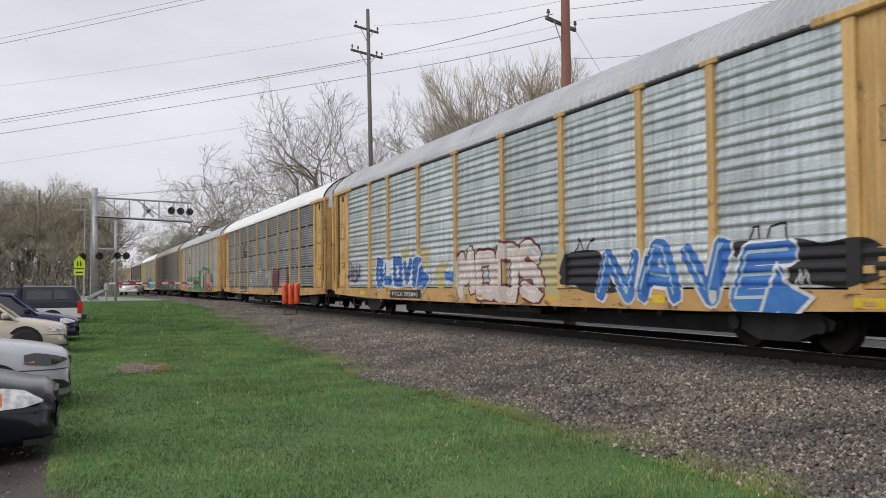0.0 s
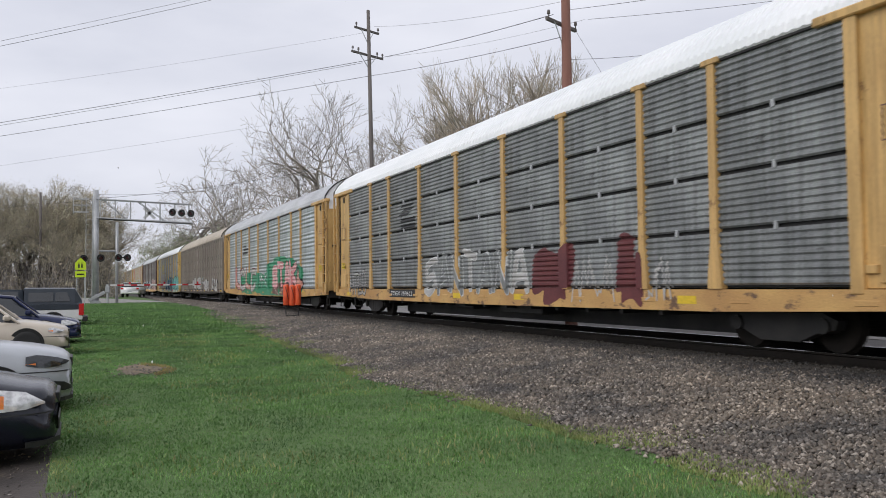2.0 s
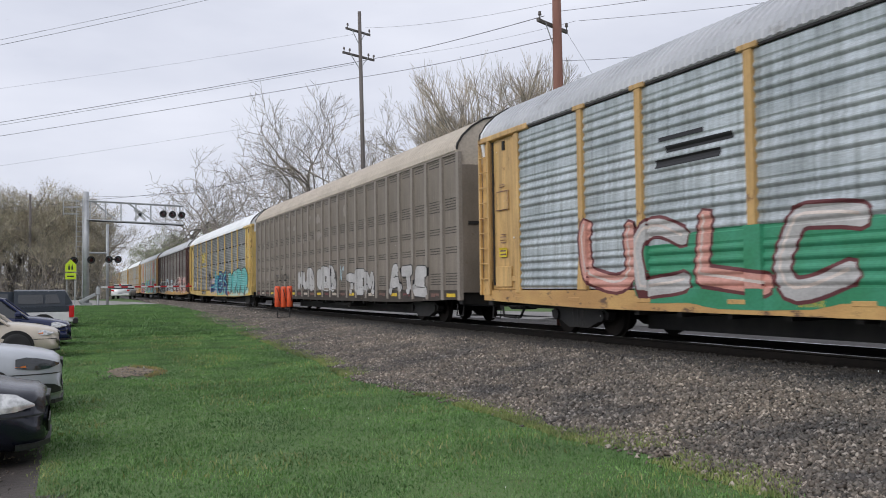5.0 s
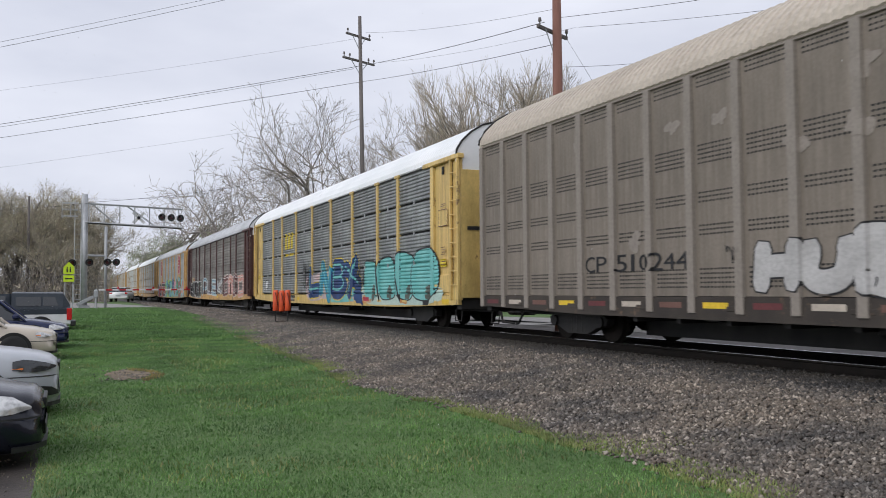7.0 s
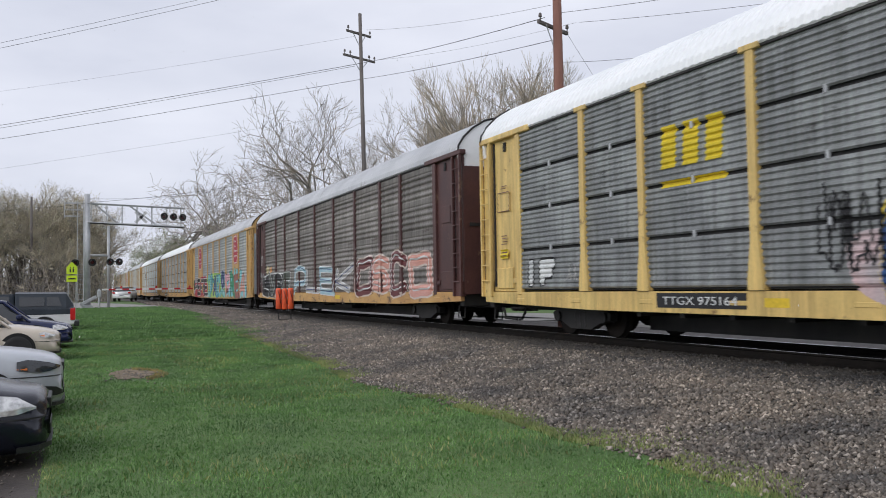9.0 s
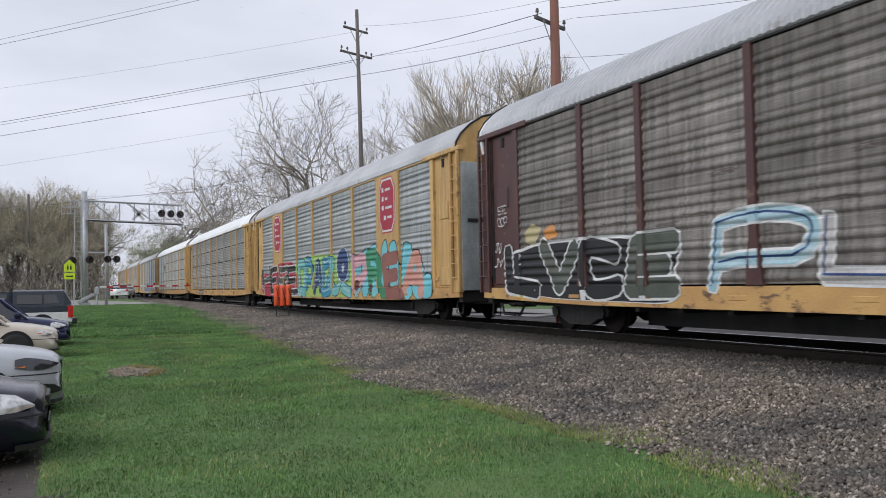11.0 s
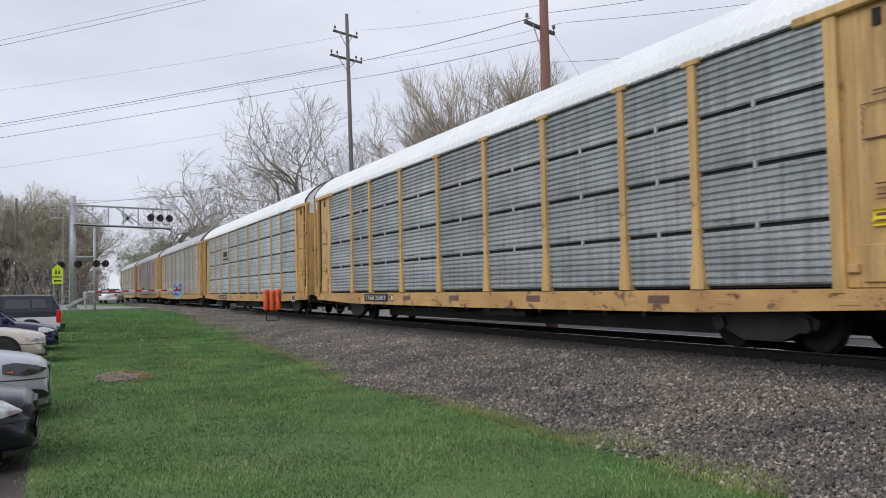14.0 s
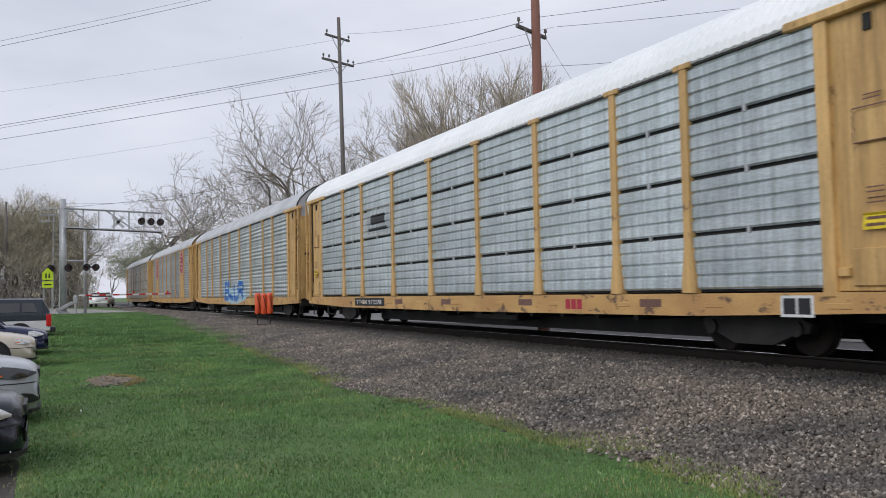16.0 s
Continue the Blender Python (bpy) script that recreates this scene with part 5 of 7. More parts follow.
# ---- beyond the track, seen below the wagons ----
shed = thing("low_shed", "low dark grey shed beyond the track", "shed", pose(30.0, 24.0, ground_z(30, 24), 0, 0, 10))
part("wall", Soup().box(-2.2, 2.2, -1.5, 1.5, 0, 2.1, 0.02).mesh("wall", mat("dark_grey_siding", (0.10, 0.095, 0.095), (0.14, 0.135, 0.13), 0.8)), shed)
part("roof", Soup().loft([[(q, -1.75, 2.05), (q, 0, 2.8), (q, 1.75, 2.05), (q, 1.75, 1.98), (q, -1.75, 1.98)] for q in (-2.4, 2.4)]).mesh("roof", M_ROOF_GREY), shed)
trailer = thing("white_trailer", "low white box trailer parked beyond the track", "trailer", pose(29.5, 18.5, ground_z(29, 18), 0, 0, 30))
part("box", Soup().box(-2.6, 2.6, -1.0, 1.0, 0.55, 2.2, 0.04).mesh("box", M_WHITE), trailer)
for q in (-0.45, 0.45):
    wb = wheel(trailer, q, -0.95, 0.33)
part("chassis", Soup().box(-2.6, 3.4, -0.5, 0.5, 0.42, 0.54).mesh("chassis", M_BLACK), trailer)
lane = []
for k in range(41):
    q = -60 + 3.2 * k
    lane += [(17.6 + 0.3 * math.sin(q * 0.1), q, ground_z(17.6, q) + 0.03), (20.0 + 0.3 * math.sin(q * 0.1), q, ground_z(20.0, q) + 0.03)]
tagged(new("lane", mesh_of("lane", lane, [(2 * k, 2 * k + 1, 2 * k + 3, 2 * k + 2) for k in range(40)], mat("wet_lane_gravel", (0.11, 0.105, 0.095), (0.19, 0.18, 0.165), 0.85, 0, 0.8, bump=0.6, fine=30, c3=(0.07, 0.10, 0.04), cover=0.25))), "worn gravel lane along the far side of the track", "road", kind="structure")


# ---- paint, emblems and lettering on the wagons ----
STYLES = ["wide", "rows", "wide", "louvre", "rows", "wide", "wide", "rows", "rows4", "wide", "wide", "rows"]


def spray(name, rgb, rgb2=None):
    return mat(name, rgb, rgb2 or tuple(v * 0.82 for v in rgb), 0.55, 0, 1.3, (1, 1, 1.4), 0.05, 16, None, 0)


S_BLUE, S_WHITE, S_BLACK = spray("blue_spray_paint", (0.03, 0.12, 0.42), (0.05, 0.20, 0.52)), spray("white_spray_paint", (0.72, 0.73, 0.72), (0.55, 0.57, 0.57)), spray("black_spray_paint", (0.014, 0.014, 0.016))
S_CREAM, S_WINE, S_PINK = spray("cream_spray_paint", (0.66, 0.58, 0.52), (0.55, 0.46, 0.42)), spray("wine_spray_paint", (0.10, 0.02, 0.025), (0.14, 0.035, 0.035)), spray("pink_spray_paint", (0.62, 0.24, 0.25), (0.72, 0.38, 0.40))
S_GREEN, S_TEAL, S_NAVY = spray("green_spray_paint", (0.03, 0.22, 0.10), (0.05, 0.28, 0.16)), spray("teal_spray_paint", (0.12, 0.42, 0.40), (0.20, 0.52, 0.50)), spray("navy_spray_paint", (0.015, 0.03, 0.12), (0.02, 0.07, 0.2))
S_LIME, S_RED, S_SALMON = spray("lime_spray_paint", (0.30, 0.52, 0.08), (0.38, 0.56, 0.16)), spray("red_spray_paint", (0.42, 0.02, 0.05)), spray("salmon_spray_paint", (0.52, 0.24, 0.18), (0.62, 0.33, 0.28))
S_OLIVE, S_PURPLE, S_YELLOW, S_SKY = spray("dark_olive_spray_paint", (0.06, 0.075, 0.06), (0.10, 0.11, 0.09)), spray("purple_spray_paint", (0.10, 0.07, 0.18)), spray("yellow_spray_paint", (0.75, 0.52, 0.03)), spray("pale_blue_spray_paint", (0.30, 0.48, 0.55), (0.45, 0.58, 0.62))
S_BROWN, S_SILVER = spray("brown_spray_paint", (0.13, 0.065, 0.05), (0.18, 0.09, 0.07)), spray("silver_spray_paint", (0.40, 0.39, 0.38), (0.52, 0.51, 0.50))
S_SPLASH = spray("faded_yellow_spray_paint", (0.50, 0.41, 0.17), (0.44, 0.40, 0.26))
S_MINT, S_ROSE, S_ORANGE = spray("mint_spray_paint", (0.50, 0.62, 0.55), (0.42, 0.56, 0.50)), spray("pale_rose_spray_paint", (0.58, 0.42, 0.42), (0.40, 0.36, 0.37)), spray("orange_spray_paint", (0.62, 0.27, 0.07))
S_AQUA, S_PALEPINK, S_BRICK, S_SEA = spray("aqua_spray_paint", (0.14, 0.48, 0.56), (0.20, 0.56, 0.62)), spray("pale_pink_spray_paint", (0.66, 0.38, 0.42)), spray("brick_spray_paint", (0.22, 0.085, 0.07), (0.30, 0.12, 0.09)), spray("sea_blue_spray_paint", (0.02, 0.20, 0.33), (0.04, 0.30, 0.42))
S_LEMON = spray("lemon_emblem_paint", (0.72, 0.55, 0.02))


def letter_faces(ch, fat):
    def make():
        cu = bpy.data.curves.new("letters", "FONT")
        cu.body, cu.size, cu.offset, cu.resolution_u = ch, 1.0, fat, 3
        tmp = bpy.data.objects.new("letters", cu)
        me = bpy.data.meshes.new_from_object(tmp)
        bpy.data.objects.remove(tmp)
        bpy.data.curves.remove(cu)
        vs, fs = [(v.co.x, v.co.y) for v in me.vertices], [tuple(p.vertices) for p in me.polygons]
        bpy.data.meshes.remove(me)
        return vs, fs
    return cached(("letter", ch, fat), make)


# the strokes of sprayed capitals on a grid of eight, column and row; "~" is a curve
STROKES = {}
for row in ("A:00 38 58 80/23 63", "B:00 08/~08 58 86 54 04/~04 64 92 60 00", "C:~77 48 18 04 10 40 71", "D:00 08/~08 58 84 60 00", "E:78 08 00 80/04 64", "F:00 08 88/04 64", "G:~77 48 18 04 10 50 82 74/74 44",
            "H:00 08/80 88/04 84", "I:40 48", "K:00 08/88 04 80", "L:08 01 80", "M:00 18 43 78 80", "N:00 08 80 88", "O:~38 08 04 00 40 80 84 88 38", "P:00 08/~08 68 86 63 03", "Q:~38 08 04 00 40 80 84 88 38/53 90",
            "R:00 08/~08 68 86 64 04/44 80", "S:~87 48 07 14 64 81 40 01", "T:08 88/48 40", "U:~08 02 20 60 82 88", "V:08 40 88", "X:08 80/88 00"):
    STROKES[row[0]] = row[2:].split("/")


def glyph(ch):
    """The strokes of a letter as points of the unit square, curves rounded off."""
    out = []
    for text in STROKES[ch]:
        curve = text[0] == "~"
        p = [Vector((int(q[0]) / 8, int(q[1]) / 8)) for q in text.lstrip("~").split()]
        if curve:
            fine = []
            for i in range(len(p) - 1):
                a, b, c, d = p[max(i - 1, 0)], p[i], p[i + 1], p[min(i + 2, len(p) - 1)]
                for k in range(3):
                    t = k / 3
                    fine.append(0.5 * (2 * b + (c - a) * t + (2 * a - 5 * b + 4 * c - d) * t * t + (3 * b - a - 3 * c + d) * t ** 3))
            out.append([(v.x, v.y) for v in fine + [p[-1]]])
        else:
            out += [[tuple(a), tuple(b)] for a, b in zip(p, p[1:])]
    return out


class Paint:
    """Flat shapes in (y, z) of a wagon's near side, laid on its ribs in coats."""

    def __init__(self, car):
        self.car, self.style = car, STYLES[car["order"]]
        self.coats, self.mats = [], []

    def coat(self, vs, fs, m, piece=None):
        self.coats.append((vs, fs, m, piece or ("patch", len(self.coats))))
        return self

    def word(self, text, y0, y1, z0, z1, fill, line, seed=0, fat=0.03, rim=0.035, shadow=None, fills=None, jump=0.07, wild=1.0):
        rng = random.Random(seed)
        n = len(text)
        step = (y0 - y1) / n
        box = []
        for k, ch in enumerate(text):
            base, _ = letter_faces(ch, 0.0)
            xs, zs = [p[0] for p in base], [p[1] for p in base]
            cx, cz, w, h = (max(xs) + min(xs)) / 2, (max(zs) + min(zs)) / 2, max(max(xs) - min(xs), 0.3), max(zs) - min(zs)
            sx, sz = step * 0.88 / w * rng.uniform(0.95, 1.1), (z1 - z0) * 0.86 / h * rng.uniform(0.92, 1.08)
            a, sh = radians(rng.uniform(-9, 9)) * wild, rng.uniform(-0.18, 0.18) * wild
            oy, oz = y0 - step * (k + 0.5), (z0 + z1) / 2 + rng.uniform(-1, 1) * jump * (z1 - z0)
            box.append((ch, cx, cz, sx, sz, a, sh, oy, oz))
        for f, m, dy, dz in ((fat + rim, shadow, 0.10, -0.09), (fat + rim, line, 0, 0), (fat, fill, 0, 0)):
            if m is None:
                continue
            for k, (ch, cx, cz, sx, sz, a, sh, oy, oz) in enumerate(box):
                vs, fs = letter_faces(ch, f)
                out = []
                for x, z in vs:
                    u, w = (x - cx) * sx, (z - cz) * sz
                    u += sh * w
                    out.append((oy - dy - (u * math.cos(a) - w * math.sin(a)), oz + dz + u * math.sin(a) + w * math.cos(a)))
                self.coat(out, fs, fills[k % len(fills)] if fills and m is fill else m, (seed, k))
        return self

    def ribbon(self, pts, w, m, piece=None):
        """A brush stroke of even width with rounded ends, mitred at its corners."""
        pts = [Vector(p) for p in pts]
        n, left, right = len(pts), [], []
        for i, p in enumerate(pts):
            a = (p - pts[i - 1]).normalized() if i else (pts[1] - p).normalized()
            b = (pts[i + 1] - p).normalized() if i < n - 1 else a
            d = (a + b).normalized() if (a + b).length > 0.3 else a
            q = Vector((-d.y, d.x)) * (w / 2) * min(1.5, 1 / max(0.4, d.dot(a)))
            left.append(p + q)
            right.append(p - q)
        vs = left + right
        fs = [(i, i + 1, n + i + 1, n + i) for i in range(n - 1)]
        for i, d in ((0, pts[0] - pts[1]), (n - 1, pts[-1] - pts[-2])):
            d = d.normalized() * w * 0.42
            k = len(vs)
            u = (left[i] - pts[i]) * 0.62
            vs += [pts[i] + d * 0.8 + u, pts[i] + d * 0.8 - u]
            fs.append((i, k, k + 1, n + i))
        return self.coat([tuple(v) for v in vs], fs, m, piece)

    def piece(self, text, y0, y1, z0, z1, fill, line, seed=0, w=0.3, rim=0.05, fills=None, shine=None, wild=1.0):
        """Hand-sprayed letters of fat brush strokes: the outlines of all, then the fills, then a thin inner line."""
        rng = random.Random(seed)
        step = (y0 - y1) / len(text)
        sw = w * min(step, 0.62 * (z1 - z0))
        cells = []
        for k, ch in enumerate(text):
            lo, hi = z0 + rng.uniform(0, 0.08) * (z1 - z0), z1 - rng.uniform(0, 0.14) * (z1 - z0)
            lean, skew, wave = rng.uniform(-0.12, 0.16) * wild, rng.uniform(-0.10, 0.10) * wild, rng.uniform(-0.05, 0.05) * wild
            strokes = []
            for pts in glyph(ch):
                out = []
                for u, v in pts:
                    v2 = v + skew * (u - 0.5) + wave * math.sin(5 * u)
                    u2 = u + lean * (v - 0.5) + wave * math.sin(6 * v)
                    out.append((y0 - step * k - sw * 0.42 - rim - (step * 1.04 - sw * 0.84 - 2 * rim) * u2, lo + sw / 2 + rim + (hi - lo - sw - 2 * rim) * v2))
                strokes.append(out)
            cells.append(strokes)
        for width, m in ((sw + 2 * rim, line), (sw, fill), (sw * 0.16, shine)):
            if m is None:
                continue
            for k, strokes in enumerate(cells):
                for out in strokes:
                    if m is shine:
                        out = [(y + sw * 0.16, z + sw * 0.12) for y, z in out]
                    self.ribbon(out, width, fills[k % len(fills)] if fills and m is fill else m, (seed, k))
        return self

    def arrow(self, y0, y1, z, fill, line):
        """A bent arrow that ends a row of letters."""
        h = (y0 - y1)
        pts = [(y0, z - 0.35 * h), (y0 - 0.35 * h, z + 0.45 * h), (y0 - 0.5 * h, z + 0.2 * h), (y1, z), (y0 - 0.45 * h, z - 0.45 * h), (y0 - 0.4 * h, z - 0.2 * h)]
        cy, cz = sum(p[0] for p in pts) / 6, sum(p[1] for p in pts) / 6
        for k, m in ((1.22, line), (1.0, fill)):
            vs = [(cy + (y - cy) * k, cz + (q - cz) * k) for y, q in pts] + [(cy, cz)]
            self.coat(vs, [(i, (i + 1) % 6, 6) for i in range(6)], m, ("arrow", y0))
        return self

    def blob(self, y0, y1, z0, z1, m, seed=0, rough=0.25, n=48, square=0.5, piece=None):
        rng = random.Random(seed)
        ph = [rng.uniform(0, 6.3) for _ in range(6)]
        vs = []
        for k in range(n):
            a = 2 * math.pi * k / n
            r = 1 + rough * sum(math.sin((q + 2) * a + ph[q]) / (q + 2) for q in range(6))
            c, s = math.cos(a), math.sin(a)
            c, s = math.copysign(abs(c) ** square, c), math.copysign(abs(s) ** square, s)
            vs.append(((y0 + y1) / 2 - (y0 - y1) / 2 * c * r, (z0 + z1) / 2 + (z1 - z0) / 2 * s * r))
        vs.append(((y0 + y1) / 2, (z0 + z1) / 2))
        return self.coat(vs, [(k, (k + 1) % n, n) for k in range(n)], m, piece)

    def bar(self, y0, y1, z0, z1, m, slant=0.0):
        return self.coat([(y0 + slant, z0), (y1 + slant, z0), (y1 - slant, z1), (y0 - slant, z1)], [(0, 1, 2, 3)], m, ("line", y0, z0))

    def stroke(self, pts, w, m, piece=None):
        """A hand-drawn line of even width."""
        for (a, b), (c, d) in zip(pts, pts[1:]):
            e = Vector((c - a, d - b))
            q = Vector((-e.y, e.x)).normalized() * w / 2
            e = e.normalized() * w * 0.3
            self.coat([(a - e.x + q.x, b - e.y + q.y), (c + e.x + q.x, d + e.y + q.y), (c + e.x - q.x, d + e.y - q.y), (a - e.x - q.x, b - e.y - q.y)], [(0, 1, 2, 3)], m, piece)
        return self

    def scribble(self, y0, y1, z0, z1, m, seed=0, n=14, w=0.035):
        rng = random.Random(seed)
        pts = []
        for k in range(n):
            pts.append((y0 + (y1 - y0) * (k / n + rng.uniform(-0.06, 0.10)), z0 + (z1 - z0) * (0.5 + rng.choice((-1, 1)) * rng.uniform(0.15, 0.5))))
        return self.stroke(pts, w, m, ("line", seed))

    def done(self, name, label):
        prof = profile("rows" if self.style == "rows" else self.style)
        posts = POSTS if self.style != "louvre" else tuple(1.146 * (k - 12) for k in range(25))
        width = 0.178 if self.car["order"] in (0, 1, 2, 4, 7, 8, 9) else 0.087
        pieces = {}
        for c, (vs, fs, m, piece) in enumerate(self.coats):
            bm_all, mats = pieces.setdefault(piece, (bmesh.new(), []))
            if m not in mats:
                mats.append(m)
            bm = bmesh.new()
            bv = [bm.verts.new((0, y, z)) for y, z in vs]
            for f in fs:
                try:
                    bm.faces.new([bv[k] for k in f])
                except ValueError:
                    pass
            lo, hi = min(z for _, z in vs), max(z for _, z in vs)
            ya, yb = min(y for y, _ in vs), max(y for y, _ in vs)
            cuts = [((0, 0, z), (0, 0, 1)) for z in [LOW - 0.001] + [q for q, _ in prof] if lo < z < hi]
            for p in posts:
                for e in (-width - 0.012, -width, width, width + 0.012):
                    if ya < p + e < yb:
                        cuts.append(((0, p + e, 0), (0, 1, 0)))
            plates = (7.11, 7.13, 9.17, 9.19) if self.car["order"] in (6, 10) else ()
            for e in (11.825, 11.845, 12.075, 12.095, *plates):
                for q in (-e, e):
                    if ya < q < yb:
                        cuts.append(((0, q, 0), (0, 1, 0)))
            if lo < 0.62:
                bmesh.ops.bisect_plane(bm, geom=bm.verts[:] + bm.edges[:] + bm.faces[:], plane_co=(0, 0, 0.62), plane_no=(0, 0, 1), clear_inner=True)
            for co, no in cuts:
                bmesh.ops.bisect_plane(bm, geom=bm.verts[:] + bm.edges[:] + bm.faces[:], plane_co=co, plane_no=no, dist=1e-5)
            lift = 0.004 + 0.0005 * c
            for v in bm.verts:
                y, z = v.co.y, v.co.z
                d = out_at(prof, z)
                if LOW - 0.02 < z and any(abs(y - p) <= width + 0.002 for p in posts):
                    d = 0.076
                if abs(y) > 11.84:
                    d = max(d, 0.012) if abs(y) > 12.085 else 0.062
                if self.style == "louvre" and z > LOW:
                    d = max(d, 0.015)
                if self.car["order"] in (6, 10) and 7.12 < abs(y) < 9.18 and z > LOW:
                    d = max(d, 0.064)
                v.co.x = -SKIN - d - lift
            i = mats.index(m)
            for f in bm.faces:
                f.material_index = i
            me = bpy.data.meshes.new("coat")
            bm.to_mesh(me)
            bm.free()
            bm_all.from_mesh(me)
            bpy.data.meshes.remove(me)
        for piece, (bm_all, mats) in pieces.items():
            me = bpy.data.meshes.new(name)
            bm_all.to_mesh(me)
            bm_all.free()
            for m in mats:
                me.materials.append(m)
            part(name if piece[0] in ("line", "patch", "ground") else "painted_letter", me, self.car, label)


def plate(i, y0, y1, text, z=0.66, back=True, size=0.20):
    p = Paint(TRAIN[i])
    if back:
        p.bar(y0 + 0.08, y1 - 0.08, z, z + 0.26, S_BLACK)
        p.done("number_plate", "black stencil panel")
    part("lettering", lettering(text, size, S_WHITE, (y0 + y1) / 2, z + 0.06, -SKIN - 0.066, 0.002, 0.0, (y0 - y1) / (len(text) * size * 0.60)), TRAIN[i], "white reporting letters")


T = TRAIN


def reflectors(i, ys, m=None, z=0.72, half=0.25):
    for y in ys:
        Paint(T[i]).bar(y + half, y - half, z, z + 0.14, m or S_YELLOW).done("reflector", "yellow reflector strip" if m is None else "worn brown stencil bar")


# first wagon: blue, cream and blue letters, black patches
Paint(T[0]).blob(8.9, 8.2, 1.25, 2.1, S_SPLASH, 1, 0.5).blob(5.9, 5.2, 1.9, 2.3, S_SPLASH, 31, 0.5).blob(4.3, 3.6, 1.5, 2.2, S_SPLASH, 32, 0.5).blob(3.0, 2.2, 1.05, 1.7, S_SPLASH, 2, 0.5).blob(2.2, 1.5, 1.15, 1.45, S_BLUE, 36, 0.5).blob(1.5, 0.9, 0.7, 1.7, S_SPLASH, 33, 0.4).done("paint_patch", "yellow sprayed splashes")
Paint(T[0]).blob(8.5, 3.9, 0.98, 1.95, S_WHITE, 8, 0.10, piece=("ground", 2)).piece("GLOVE", 8.5, 4.0, 0.92, 2.12, S_BLUE, S_WHITE, 4, 0.42, 0.06, shine=S_NAVY, wild=1.5).arrow(4.4, 3.4, 1.3, S_BLUE, S_WHITE).done("graffiti", "blue letters with white outline")
Paint(T[0]).blob(0.9, -0.1, 0.9, 1.7, S_SPLASH, 22, 0.4).blob(-3.2, -4.3, 0.85, 1.75, S_SPLASH, 23, 0.4).done("paint_patch", "yellow sprayed splashes")
Paint(T[0]).piece("MOOS", 1.4, -3.4, 0.56, 2.2, S_CREAM, S_WINE, 9, 0.38, 0.065, shine=S_WHITE).done("graffiti", "cream letters with wine outline")
Paint(T[0]).blob(-4.0, -6.3, 0.95, 1.72, S_BLACK, 5, 0.40, square=0.8).blob(-9.8, -12.35, 0.95, 1.78, S_BLACK, 7, 0.34, square=0.8, piece=("ground", 1)).done("paint_patch", "ragged black patches")
Paint(T[0]).piece("NAVE", -5.7, -10.95, 0.58, 1.95, S_BLUE, S_WHITE, 11, 0.40, 0.06, shine=S_SKY, wild=1.8).arrow(-10.2, -11.2, 0.85, S_BLUE, S_WHITE).done("graffiti", "large blue letters with white outline")
Paint(T[0]).scribble(-9.8, -10.8, 1.62, 2.0, S_BLACK, 3, 12).scribble(-4.8, -5.6, 1.72, 2.05, S_BLACK, 4, 9).scribble(-10.6, -11.2, 1.0, 1.35, S_WHITE, 34, 12, 0.025).scribble(-2.6, -4.0, 1.75, 1.98, S_SKY, 35, 14, 0.03).done("tag", "thin scrawl")
Paint(T[0]).scribble(11.9, 10.2, 1.15, 1.95, S_PURPLE, 6, 22, 0.05).scribble(11.8, 10.4, 1.2, 1.7, S_PURPLE, 16, 16, 0.04).done("tag", "purple scrawl")
reflectors(0, (10.0, 0.0, -3.9, -7.6, -12.2))
plate(0, 6.9, 4.2, "TTGX 702815", 0.65)
# second wagon
Paint(T[1]).piece("SANTANA", 3.9, -2.7, 0.75, 2.05, M_GREY_PANEL, S_WHITE, 13, 0.20, 0.035, fills=[S_SILVER, M_GREY_PANEL, M_GREY_PANEL], wild=1.6).done("graffiti", "white outlined letters")
Paint(T[1]).blob(-3.1, -4.5, 0.66, 2.0, S_WINE, 8, 0.4).blob(-6.3, -7.1, 0.68, 1.9, S_WINE, 9, 0.4, piece=("ground", 1)).done("paint_patch", "wine red patches")
Paint(T[1]).scribble(-4.6, -6.2, 0.7, 1.7, S_SILVER, 41, 20, 0.04).scribble(-7.2, -8.0, 0.7, 1.6, S_SILVER, 42, 14, 0.035).done("tag", "faint grey outline scrawl")
Paint(T[1]).piece("HTED", 11.8, 9.7, 0.68, 1.65, S_SILVER, S_BLACK, 12, 0.16, 0.03, wild=1.4).scribble(11.7, 9.9, 0.66, 1.0, S_BLACK, 13, 12, 0.03).done("tag", "grey scrawled letters")
Paint(T[1]).bar(6.0, 4.9, 3.62, 3.70, S_BLACK, 0.12).bar(5.8, 4.9, 3.49, 3.57, S_BLACK, 0.12).bar(6.1, 5.2, 3.36, 3.44, S_BLACK, 0.12).bar(6.0, 4.7, 3.12, 3.26, S_BLACK).bar(6.0, 4.7, 2.92, 3.06, S_BLACK).done("emblem", "black emblem as plain bars")
reflectors(1, (11.9, 1.5, -2.2, -8.4))
plate(1, 7.06, 4.8, "TTGX 159612", 0.70)
